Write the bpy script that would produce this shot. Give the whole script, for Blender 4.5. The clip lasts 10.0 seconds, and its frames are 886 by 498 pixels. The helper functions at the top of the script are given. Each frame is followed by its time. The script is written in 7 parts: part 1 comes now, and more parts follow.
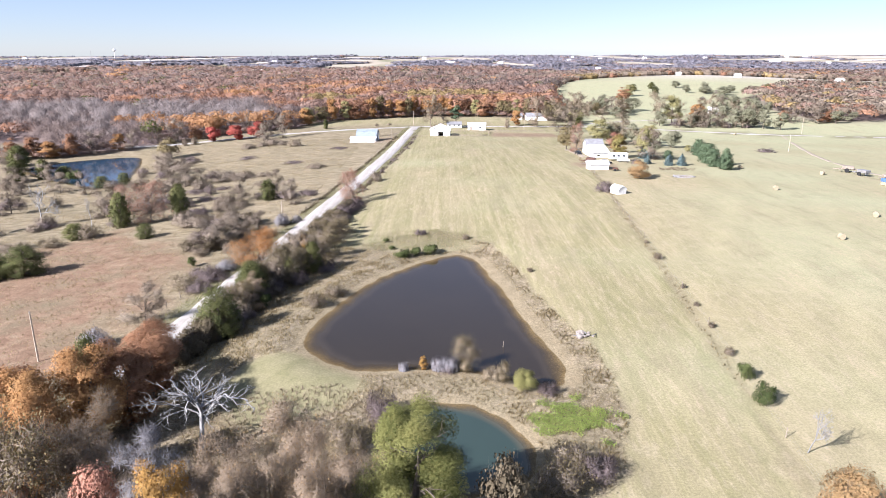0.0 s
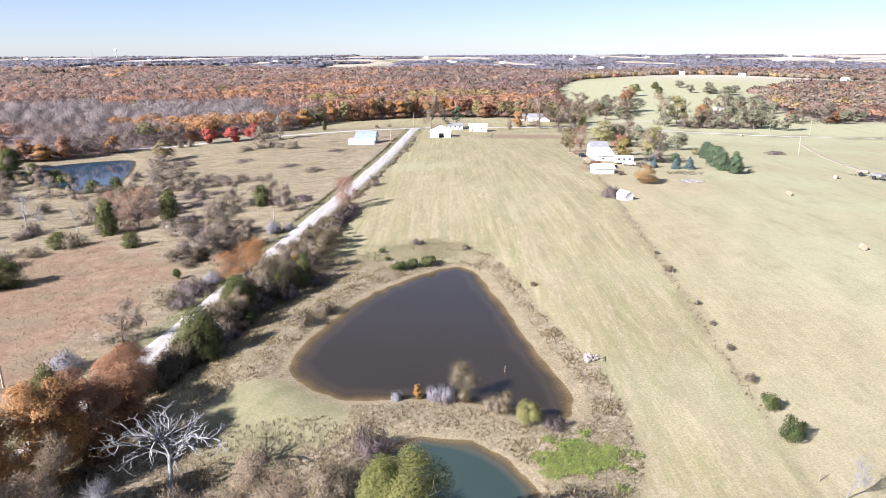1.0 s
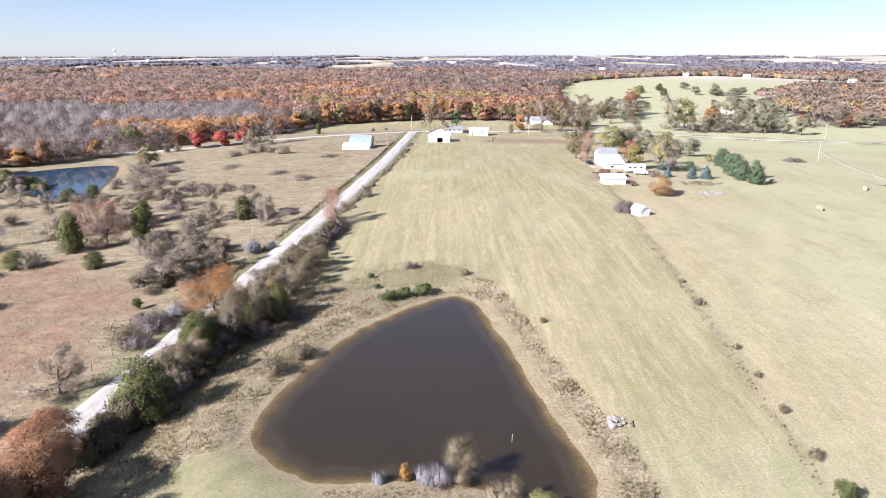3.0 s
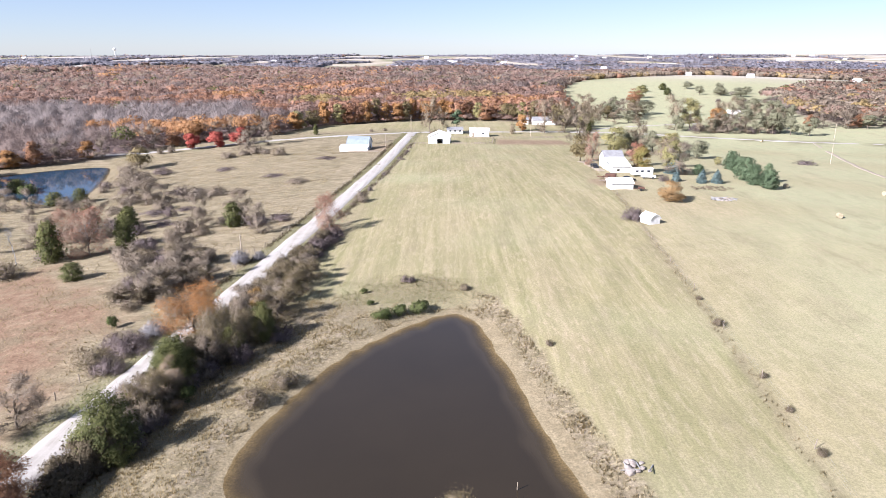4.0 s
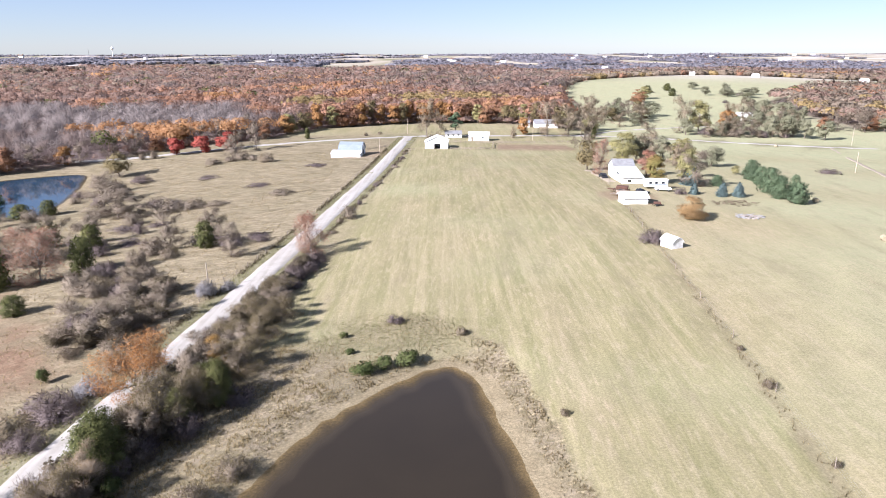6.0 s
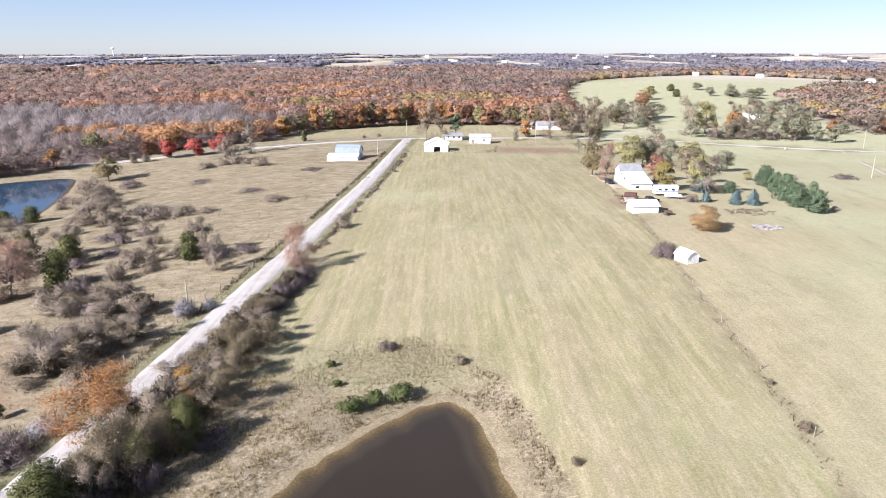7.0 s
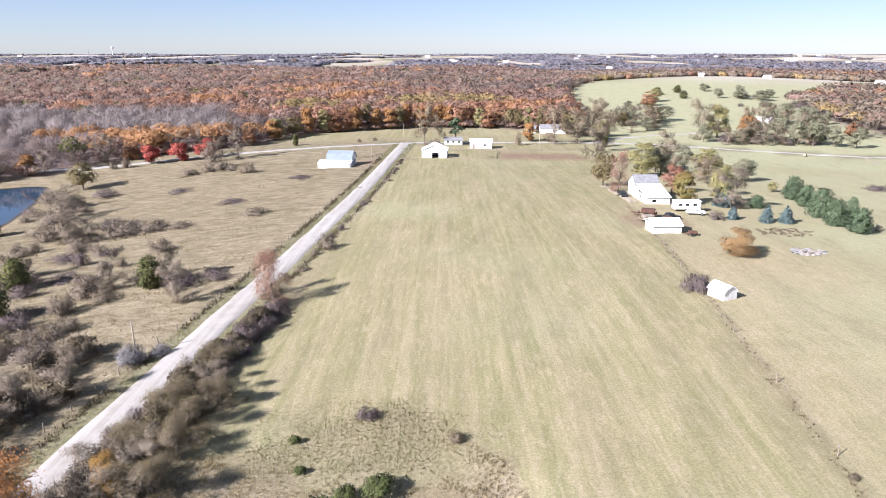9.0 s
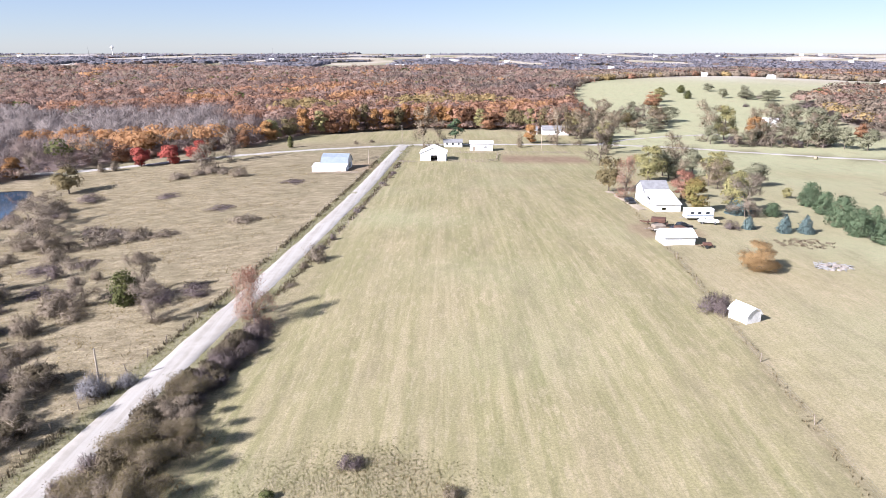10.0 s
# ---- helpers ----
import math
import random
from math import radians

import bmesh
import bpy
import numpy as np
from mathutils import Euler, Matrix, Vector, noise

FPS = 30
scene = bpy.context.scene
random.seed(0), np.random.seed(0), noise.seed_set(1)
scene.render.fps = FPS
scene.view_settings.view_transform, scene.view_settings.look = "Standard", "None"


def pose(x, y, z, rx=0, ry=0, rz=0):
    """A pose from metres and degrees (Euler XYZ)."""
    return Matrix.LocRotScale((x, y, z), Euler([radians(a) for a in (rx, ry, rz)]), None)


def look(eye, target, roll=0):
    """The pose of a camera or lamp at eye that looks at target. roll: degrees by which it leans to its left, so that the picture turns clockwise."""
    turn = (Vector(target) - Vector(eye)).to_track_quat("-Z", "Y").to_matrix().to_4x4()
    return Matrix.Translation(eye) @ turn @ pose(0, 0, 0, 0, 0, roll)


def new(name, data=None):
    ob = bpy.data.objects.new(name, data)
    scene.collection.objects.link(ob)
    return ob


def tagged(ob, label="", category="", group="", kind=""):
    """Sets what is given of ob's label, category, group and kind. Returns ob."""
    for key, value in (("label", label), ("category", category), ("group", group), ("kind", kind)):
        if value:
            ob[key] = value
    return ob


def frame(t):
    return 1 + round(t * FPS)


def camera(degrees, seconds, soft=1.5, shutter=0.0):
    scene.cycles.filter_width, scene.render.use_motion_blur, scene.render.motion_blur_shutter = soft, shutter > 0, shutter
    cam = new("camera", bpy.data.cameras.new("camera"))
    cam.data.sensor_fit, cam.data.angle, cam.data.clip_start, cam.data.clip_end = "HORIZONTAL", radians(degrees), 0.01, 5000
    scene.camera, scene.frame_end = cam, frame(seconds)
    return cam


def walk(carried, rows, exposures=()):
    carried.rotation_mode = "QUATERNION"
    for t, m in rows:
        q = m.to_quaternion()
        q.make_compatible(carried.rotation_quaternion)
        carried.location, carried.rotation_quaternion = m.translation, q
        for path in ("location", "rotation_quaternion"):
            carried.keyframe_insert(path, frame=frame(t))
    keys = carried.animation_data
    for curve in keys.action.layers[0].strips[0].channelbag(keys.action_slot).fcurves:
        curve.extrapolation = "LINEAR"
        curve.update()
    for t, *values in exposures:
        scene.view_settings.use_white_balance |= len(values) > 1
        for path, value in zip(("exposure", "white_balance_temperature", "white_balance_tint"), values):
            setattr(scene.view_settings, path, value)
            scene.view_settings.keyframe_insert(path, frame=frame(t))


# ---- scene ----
cam = camera(66.8, 10.0, soft=0.5)

PATH = [
    (0, (-0.649, -33.398, 42.415), (-0.638, -31.481, 41.845), -0.1),
    (0.5, (-0.315, -29.507, 42.502), (-0.307, -27.591, 41.931), -0.1),
    (1, (0.138, -25.503, 42.554), (0.143, -23.586, 41.983), -0.2),
    (1.5, (0.344, -21.445, 42.57), (0.35, -19.528, 41.999), -0.2),
    (2, (0.606, -17.306, 42.517), (0.611, -15.389, 41.947), -0.1),
    (2.5, (0.783, -13.07, 42.463), (0.787, -11.153, 41.892), -0.1),
    (2.7, (0.772, -11.247, 42.43), (0.778, -9.329, 41.861), -0.1),
    (4, (1.296, 0.447, 42.414), (1.299, 2.363, 41.842), -0.1),
    (4.5, (1.48, 5.016, 42.603), (1.484, 6.932, 42.031), -0.1),
    (5, (1.725, 9.798, 42.685), (1.73, 11.714, 42.113), -0.1),
    (5.5, (2.0, 14.427, 42.794), (2.005, 16.343, 42.22), -0.1),
    (7, (2.908, 28.876, 42.906), (2.909, 30.792, 42.331), -0.1),
    (7.5, (3.159, 33.677, 42.855), (3.16, 35.593, 42.28), -0.0),
    (8, (3.435, 38.566, 42.805), (3.435, 40.482, 42.23), -0.0),
    (8.5, (3.675, 43.532, 42.719), (3.676, 45.448, 42.144), -0.0),
    (9, (3.903, 48.194, 42.747), (3.902, 50.11, 42.172), 0.0),
    (9.5, (4.205, 53.024, 42.686), (4.205, 54.94, 42.112), -0.0),
    (10, (4.602, 58.085, 42.637), (4.599, 60.0, 42.061), -0.0),
]
walk(cam, [(t, look(eye, target, roll)) for t, eye, target, roll in PATH], [(0.0, 1.60, 6050, 19), (10.0, 1.44, 6050, 19)])

# ---- light ----
SUN_EL, SUN_AZ = 31.5, 214.0          # elevation; direction towards the sun, degrees from +x
sun_dir = Vector((math.cos(radians(SUN_EL)) * math.cos(radians(SUN_AZ)), math.cos(radians(SUN_EL)) * math.sin(radians(SUN_AZ)), math.sin(radians(SUN_EL))))
world = bpy.data.worlds.new("sky")
scene.world = world
world.use_nodes = True
wn = world.node_tree.nodes
sky = wn.new("ShaderNodeTexSky")
sky.sky_type, sky.sun_disc = "NISHITA", False
sky.sun_elevation, sky.sun_rotation = radians(SUN_EL), radians(90 - SUN_AZ)
sky.air_density, sky.dust_density, sky.ozone_density = 0.8, 0.08, 1.5
haze = wn.new("ShaderNodeMix")             # a cool cast over the clear air's yellow horizon
haze.data_type, haze.blend_type = "RGBA", "MULTIPLY"
haze.inputs[0].default_value = 1.0
haze.inputs[7].default_value = (0.88, 0.95, 1.14, 1)
world.node_tree.links.new(sky.outputs[0], haze.inputs[6])
veil = wn.new("ShaderNodeMix")             # thin even high cloud
veil.data_type = "RGBA"
veil.inputs[0].default_value = 0.27
veil.inputs[7].default_value = (6.9, 7.8, 8.5, 1)
world.node_tree.links.new(haze.outputs[2], veil.inputs[6])
world.node_tree.links.new(veil.outputs[2], wn["Background"].inputs[0])
wn["Background"].inputs[1].default_value = 0.0405
sun = new("sun", bpy.data.lights.new("sun", "SUN"))
sun.data.energy, sun.data.angle, sun.data.color = 5.0, radians(0.5), (1.0, 0.97, 0.93)
sun.matrix_world = look(sun_dir * 100, (0, 0, 0))


# ---- materials ----
def shader(name, rough=0.9):
    m = bpy.data.materials.new(name)
    m.use_nodes = True
    nt = m.node_tree
    b = nt.nodes["Principled BSDF"]
    b.inputs["Roughness"].default_value = rough
    b.inputs["Specular IOR Level"].default_value = 0.25
    return m, nt, b


def node(nt, kind, **values):
    n = nt.nodes.new("ShaderNode" + kind)
    for key, value in values.items():
        n.inputs[key].default_value = value
    return n


def noise_tex(nt, scale, detail=4.0, coords=None, stretch=None, turn=0.0, rough=0.6):
    n = node(nt, "TexNoise", Scale=scale, Detail=detail, Roughness=rough)
    if coords is None:
        coords = nt.nodes.new("ShaderNodeNewGeometry").outputs["Position"]
    if stretch:
        mp = nt.nodes.new("ShaderNodeMapping")
        mp.inputs["Scale"].default_value = stretch
        mp.inputs["Rotation"].default_value = (0, 0, radians(turn))
        nt.links.new(coords, mp.inputs[0])
        coords = mp.outputs[0]
    nt.links.new(coords, n.inputs["Vector"])
    return n.outputs[0]


def ramp(nt, source, stops):
    r = nt.nodes.new("ShaderNodeValToRGB")
    e = r.color_ramp.elements
    while len(e) < len(stops):
        e.new(0.5)
    for k, (at, c) in enumerate(stops):
        e[k].position, e[k].color = at, (*c, 1)
    nt.links.new(source, r.inputs[0])
    return r.outputs[0]


def grey(nt, source, lo, hi):
    return ramp(nt, source, [(lo, (0, 0, 0)), (hi, (1, 1, 1))])


def mixed(nt, fac, a, b, mode="MIX"):
    n = nt.nodes.new("ShaderNodeMix")
    n.data_type, n.blend_type = "RGBA", mode
    for socket, value in ((n.inputs[0], fac), (n.inputs[6], a), (n.inputs[7], b)):
        if isinstance(value, (int, float)):
            socket.default_value = value
        elif isinstance(value, tuple):
            socket.default_value = (*value, 1)
        else:
            nt.links.new(value, socket)
    return n.outputs[2]


def bumped(nt, b, source, strength, distance):
    n = node(nt, "Bump", Strength=strength, Distance=distance)
    nt.links.new(source, n.inputs["Height"])
    nt.links.new(n.outputs[0], b.inputs["Normal"])


def surface(name, c1, c2, scale, rough=0.8, bump=0.3, depth=0.02, fine=6.0, metallic=0.0):
    """A mottled surface: two tones at a broad and a fine scale, with relief."""
    m, nt, b = shader(name, rough)
    big, small = noise_tex(nt, scale), noise_tex(nt, scale * fine, 6)
    col = ramp(nt, big, [(0.35, c1), (0.65, c2)])
    col = mixed(nt, 0.35, col, ramp(nt, small, [(0.3, tuple(0.6 * v for v in c1)), (0.7, tuple(min(1, 1.25 * v) for v in c2))]))
    nt.links.new(col, b.inputs["Base Color"])
    b.inputs["Metallic"].default_value = metallic
    bumped(nt, b, small, bump, depth)
    return m


def foliage(name, tones, patch=0.12, rough=0.75, even=0.5, thin=0.2, by_tree=False):
    """Leaves: the tone goes from leaf to leaf and from tree to tree; thin: the share of light that shines through."""
    m, nt, b = shader(name, rough)
    geo = nt.nodes.new("ShaderNodeNewGeometry")
    stops = [(k / max(1, len(tones) - 1), c) for k, c in enumerate(tones)]
    leaf = ramp(nt, geo.outputs["Random Per Island"], stops)
    if by_tree:
        tone = nt.nodes.new("ShaderNodeAttribute")
        tone.attribute_name = "tone"
        tree = ramp(nt, tone.outputs["Fac"], stops)
        clumps = noise_tex(nt, 0.7, 6, rough=0.75)
        tree = mixed(nt, 0.45, tree, mixed(nt, grey(nt, clumps, 0.32, 0.68), (0.22, 0.22, 0.24), (0.80, 0.80, 0.78)), "OVERLAY")
        bumped(nt, b, clumps, 0.4, 0.8)
    else:
        tree = ramp(nt, noise_tex(nt, patch, 2), [(0.3 + 0.4 * at, c) for at, c in stops])
    colour = mixed(nt, even, leaf, tree)
    nt.links.new(colour, b.inputs["Base Color"])
    b.inputs["Specular IOR Level"].default_value = 0.15
    if thin:
        glow = nt.nodes.new("ShaderNodeBsdfTranslucent")
        nt.links.new(colour, glow.inputs[0])
        blend = nt.nodes.new("ShaderNodeMixShader")
        blend.inputs[0].default_value = thin
        nt.links.new(b.outputs[0], blend.inputs[1])
        nt.links.new(glow.outputs[0], blend.inputs[2])
        nt.links.new(blend.outputs[0], nt.nodes["Material Output"].inputs["Surface"])
    return m


M = {}
M["orange"] = foliage("orange_leaves", [(0.211, 0.108, 0.044), (0.328, 0.172, 0.068), (0.443, 0.263, 0.113)])
M["rust"] = foliage("rust_leaves", [(0.165, 0.083, 0.044), (0.259, 0.132, 0.072), (0.341, 0.193, 0.110)])
M["red"] = foliage("red_leaves", [(0.22, 0.035, 0.032), (0.32, 0.07, 0.055), (0.39, 0.13, 0.09)])
M["yellow"] = foliage("yellow_leaves", [(0.176, 0.163, 0.072), (0.274, 0.250, 0.110), (0.386, 0.340, 0.160)])
M["olive"] = foliage("olive_leaves", [(0.112, 0.089, 0.045), (0.168, 0.135, 0.067), (0.243, 0.193, 0.098)])
M["green"] = foliage("green_leaves", [(0.085, 0.098, 0.030), (0.165, 0.172, 0.054), (0.310, 0.290, 0.105)], thin=0.35)
M["cedar"] = foliage("cedar_needles", [(0.046, 0.055, 0.019), (0.098, 0.104, 0.036), (0.168, 0.162, 0.060)])
M["pine"] = foliage("pine_needles", [(0.062, 0.092, 0.052), (0.108, 0.150, 0.082), (0.170, 0.215, 0.122)])
M["spruce"] = foliage("blue_spruce_needles", [(0.09, 0.13, 0.125), (0.14, 0.195, 0.19), (0.20, 0.26, 0.25)])
M["grey_green"] = foliage("grey_green_leaves", [(0.135, 0.140, 0.085), (0.205, 0.202, 0.128), (0.285, 0.272, 0.185)])
M["twig"] = foliage("bare_twigs", [(0.149, 0.117, 0.085), (0.224, 0.182, 0.138), (0.320, 0.268, 0.209)], rough=0.9, thin=0.15)
M["pale_twig"] = foliage("pale_bare_twigs", [(0.168, 0.160, 0.166), (0.253, 0.243, 0.252), (0.337, 0.327, 0.343)], rough=0.9, thin=0.15)
M["purple_twig"] = foliage("purple_twigs", [(0.108, 0.083, 0.079), (0.165, 0.130, 0.124), (0.230, 0.187, 0.180)], rough=0.9, thin=0.15)
M["tan_twig"] = foliage("tan_twigs", [(0.176, 0.139, 0.096), (0.279, 0.224, 0.155), (0.383, 0.320, 0.230)], rough=0.9, thin=0.15)
M["brush_twig"] = foliage("brushy_twigs", [(0.178, 0.135, 0.095), (0.280, 0.218, 0.157), (0.409, 0.328, 0.237)], rough=0.9, thin=0.15)
M["pink_twig"] = foliage("pinkish_twigs", [(0.20, 0.142, 0.102), (0.30, 0.222, 0.162), (0.40, 0.31, 0.23)], rough=0.9, thin=0.15)
# dark withered leaf tone, which stands in for shade in the filler thickets
M["bramble"] = foliage("dark_filler_leaves", [(0.072, 0.058, 0.036), (0.119, 0.095, 0.060), (0.174, 0.143, 0.092)])
M["yellow_green"] = foliage("yellow_green_leaves", [(0.13, 0.13, 0.045), (0.22, 0.21, 0.075), (0.33, 0.30, 0.13)])
M["bright_orange"] = foliage("bright_orange_leaves", [(0.240, 0.112, 0.042), (0.345, 0.165, 0.060), (0.440, 0.232, 0.088)])
M["gold"] = foliage("golden_leaves", [(0.22, 0.118, 0.036), (0.33, 0.188, 0.056), (0.43, 0.27, 0.09)])
M["dark_leaf"] = foliage("dark_green_leaves", [(0.04, 0.055, 0.02), (0.075, 0.095, 0.032), (0.125, 0.135, 0.05)])
M["weed"] = foliage("bright_green_weeds", [(0.162, 0.218, 0.055), (0.273, 0.343, 0.094), (0.435, 0.452, 0.156)], thin=0.5)
M["dry_grass"] = foliage("dry_grass_blades", [(0.220, 0.168, 0.087), (0.348, 0.278, 0.150), (0.464, 0.383, 0.232)], rough=0.95, thin=0.5)
M["green_grass"] = foliage("green_grass_blades", [(0.179, 0.179, 0.077), (0.258, 0.246, 0.116), (0.358, 0.325, 0.171)], rough=0.95, thin=0.5)
M["russet"] = foliage("russet_leaves", [(0.22, 0.10, 0.07), (0.32, 0.15, 0.10), (0.36, 0.22, 0.16)])
M["turning"] = foliage("turning_leaves", [(0.110, 0.115, 0.042), (0.200, 0.185, 0.064), (0.310, 0.190, 0.072)])
M["tan_leaf"] = foliage("tan_leaves", [(0.202, 0.124, 0.058), (0.292, 0.188, 0.087), (0.385, 0.262, 0.129)])
M["bark"] = surface("bark", (0.10, 0.08, 0.06), (0.19, 0.155, 0.125), 1.5, 0.95, 0.6, 0.03)
M["pale_bark"] = surface("pale_bark", (0.20, 0.195, 0.19), (0.33, 0.325, 0.315), 1.2, 0.9, 0.4, 0.03)
M["white_metal"] = surface("white_painted_metal", (0.72, 0.72, 0.71), (0.82, 0.82, 0.81), 0.6, 0.45, 0.1, 0.01)
M["white_paint"] = surface("white_painted_boards", (0.70, 0.69, 0.66), (0.82, 0.81, 0.79), 0.5, 0.7, 0.2, 0.01)
M["blue_metal"] = surface("pale_blue_metal", (0.215, 0.255, 0.29), (0.275, 0.315, 0.35), 0.5, 0.4, 0.1, 0.01)
M["grey_shingle"] = surface("grey_shingles", (0.16, 0.16, 0.165), (0.26, 0.26, 0.265), 0.9, 0.9, 0.5, 0.02)
M["brown_shingle"] = surface("brown_shingles", (0.17, 0.13, 0.11), (0.27, 0.22, 0.19), 0.9, 0.9, 0.5, 0.02)
M["wood"] = surface("weathered_wood", (0.17, 0.135, 0.10), (0.32, 0.27, 0.22), 2.0, 0.9, 0.5)
M["pole"] = surface("pole_wood", (0.28, 0.23, 0.17), (0.45, 0.38, 0.30), 1.0, 0.9, 0.4)
M["wire"] = surface("fence_wire", (0.25, 0.24, 0.23), (0.35, 0.34, 0.33), 1.0, 0.6, 0.1, metallic=0.6)
M["dirt"] = surface("packed_dirt", (0.24, 0.20, 0.15), (0.34, 0.29, 0.22), 0.6, 0.95, 0.4, 0.03)
M["bale"] = surface("hay_bale", (0.24, 0.20, 0.13), (0.38, 0.32, 0.22), 2.5, 0.95, 0.8, 0.05)
M["stone"] = surface("pale_rubble", (0.17, 0.14, 0.12), (0.34, 0.30, 0.265), 1.2, 0.9, 0.5)
M["red_paint"] = surface("red_painted_metal", (0.30, 0.03, 0.03), (0.42, 0.06, 0.05), 0.8, 0.6, 0.1)
M["black_paint"] = surface("black_car_paint", (0.012, 0.013, 0.016), (0.025, 0.026, 0.03), 0.8, 0.25, 0.02)
M["car_white"] = surface("white_car_paint", (0.70, 0.71, 0.72), (0.80, 0.80, 0.81), 0.8, 0.3, 0.02)
M["rubber"] = surface("tyre_rubber", (0.015, 0.015, 0.015), (0.03, 0.03, 0.03), 3, 0.9, 0.2)
M["rusty"] = surface("rusty_iron", (0.07, 0.036, 0.026), (0.13, 0.07, 0.05), 2.0, 0.85, 0.4)
M["blue_tarp"] = surface("blue_tarpaulin", (0.05, 0.10, 0.22), (0.09, 0.16, 0.32), 1.5, 0.6, 0.3)


def glass_mat():
    m, nt, b = shader("window_glass", 0.08)
    b.inputs["Base Color"].default_value = (0.03, 0.035, 0.04, 1)
    b.inputs["Specular IOR Level"].default_value = 0.5
    return m


M["glass"] = glass_mat()


# ---- mesh helpers ----
def mesh_of(name, verts, faces, material, smooth=False, normals=None):
    me = bpy.data.meshes.new(name)
    verts, faces = np.asarray(verts, np.float32), np.asarray(faces, np.int32)
    n, k = faces.shape
    me.vertices.add(len(verts))
    me.vertices.foreach_set("co", verts.ravel())
    me.loops.add(n * k)
    me.loops.foreach_set("vertex_index", faces.ravel())
    me.polygons.add(n)
    me.polygons.foreach_set("loop_start", np.arange(0, n * k, k, dtype=np.int32))
    me.polygons.foreach_set("use_smooth", np.full(n, smooth))
    me.materials.append(material)
    me.update(calc_edges=True)
    if normals is not None:
        me.polygons.foreach_set("use_smooth", np.full(n, True))
        me.normals_split_custom_set_from_vertices(normals.tolist())
    return me


def unit(v):
    return v / (np.linalg.norm(v, axis=1)[:, None] + 1e-9)


def part(name, bm, material, parent, label=""):
    """Links a bmesh (or a ready mesh) as one mesh object under a thing or a part."""
    if isinstance(bm, bpy.types.Mesh):
        me = bm
    else:
        me = bpy.data.meshes.new(name)
        bm.to_mesh(me)
        bm.free()
        me.materials.append(material)
    ob = new(name, me)
    ob.parent = parent
    return tagged(ob, label)


def thing(name, label, category, at, turn=0.0, group="", kind=""):
    root = new(name)
    root.empty_display_size = 0.5
    root.matrix_basis = pose(*at, 0, 0, turn)
    return tagged(root, label, category, group, kind)


def box(bm, x0, y0, z0, x1, y1, z1, bevel=0.0):
    m = Matrix.LocRotScale(((x0 + x1) / 2, (y0 + y1) / 2, (z0 + z1) / 2), None, (abs(x1 - x0), abs(y1 - y0), abs(z1 - z0)))
    made = bmesh.ops.create_cube(bm, size=1, matrix=m)
    if bevel:
        edges = list({e for v in made["verts"] for e in v.link_edges})
        bmesh.ops.bevel(bm, geom=edges, offset=bevel, segments=1, affect="EDGES")
    return bm


def boxes(*rows, bevel=0.0):
    bm = bmesh.new()
    for row in rows:
        box(bm, *row, bevel=bevel)
    return bm


def tube(bm, a, b, r0, r1, sides=6):
    a, b = Vector(a), Vector(b)
    q = (b - a).to_track_quat("Z", "Y").to_matrix().to_4x4()
    bmesh.ops.create_cone(bm, cap_ends=True, segments=sides, radius1=r0, radius2=r1, depth=(b - a).length, matrix=Matrix.Translation((a + b) / 2) @ q)
    return bm


# ---- the lie of the land ----
HILL_X, HILL_Y, HILL_R = (-160, -80, -20, 40, 110, 190), (20, 100, 180, 260, 340), 75.0
HILL = (0.6, -0.7, -1.9, -4.9, -2.2, 2.2, -0.2, 0.3, -0.9, 2.3, 1.0, -0.8, 2.3, 0.8, 0.6, 0.6, 1.6, 3.0, 0.9, -0.5, 2.1, 3.4, 1.0, 1.5, -0.5, 1.0, 0.9, 0.7, 2.8, -1.3)
POND = [(3.3, 106.2), (-5.6, 98.3), (-13.4, 88.2), (-18.1, 75.8), (-20.7, 67.2), (-21.9, 59.7), (-16.8, 52.8), (-11.3, 49.9), (-2.1, 51.0), (5.6, 48.6), (10.6, 45.9), (15.7, 45.3), (16.9, 50.8), (15.2, 59.1), (13.3, 67.7), (11.4, 80.9), (8.3, 93.9), (7.2, 101.0)]
POOL = [(-6.9, 38.6), (-5.0, 42.3), (-1.3, 43.0), (3.2, 42.2), (7.4, 38.6), (10.2, 33.2), (10.0, 27.5), (5.0, 23.5), (-2.0, 24.5), (-6.0, 31.0)]
LAKE = [(-200, 286), (-192, 298), (-178, 311), (-157, 321), (-150, 305), (-142, 282), (-133, 247), (-134, 233), (-145, 238), (-160, 247), (-182, 264)]
UNMOWN = [(-30, 104), (-24, 112), (-13, 115), (-8, 117.2), (-4.4, 121.3), (-0.3, 120.5), (4.4, 115.7), (10.1, 110.1), (12.6, 104), (14.2, 96), (16.0, 80), (18.2, 70.4), (20.3, 62.5), (21.9, 56), (22.3, 46), (21.5, 36), (19, 27), (10, 20), (-14, 18), (-30, 30), (-34, 60), (-34, 85)]
POOL_Z, LAKE_Z = -0.5, -11.5
LEAN = 0.086           # road, fence and mowing run along (LEAN, 1)


def smooth(a, b, v):
    u = np.clip((v - a) / (b - a), 0, 1)
    return u * u * (3 - 2 * u)


def rounded(poly, rounds=2):
    p = np.array(poly, float)
    for _ in range(rounds):
        q = np.roll(p, -1, 0)
        p = np.stack([0.75 * p + 0.25 * q, 0.25 * p + 0.75 * q], 1).reshape(-1, 2)
    return p


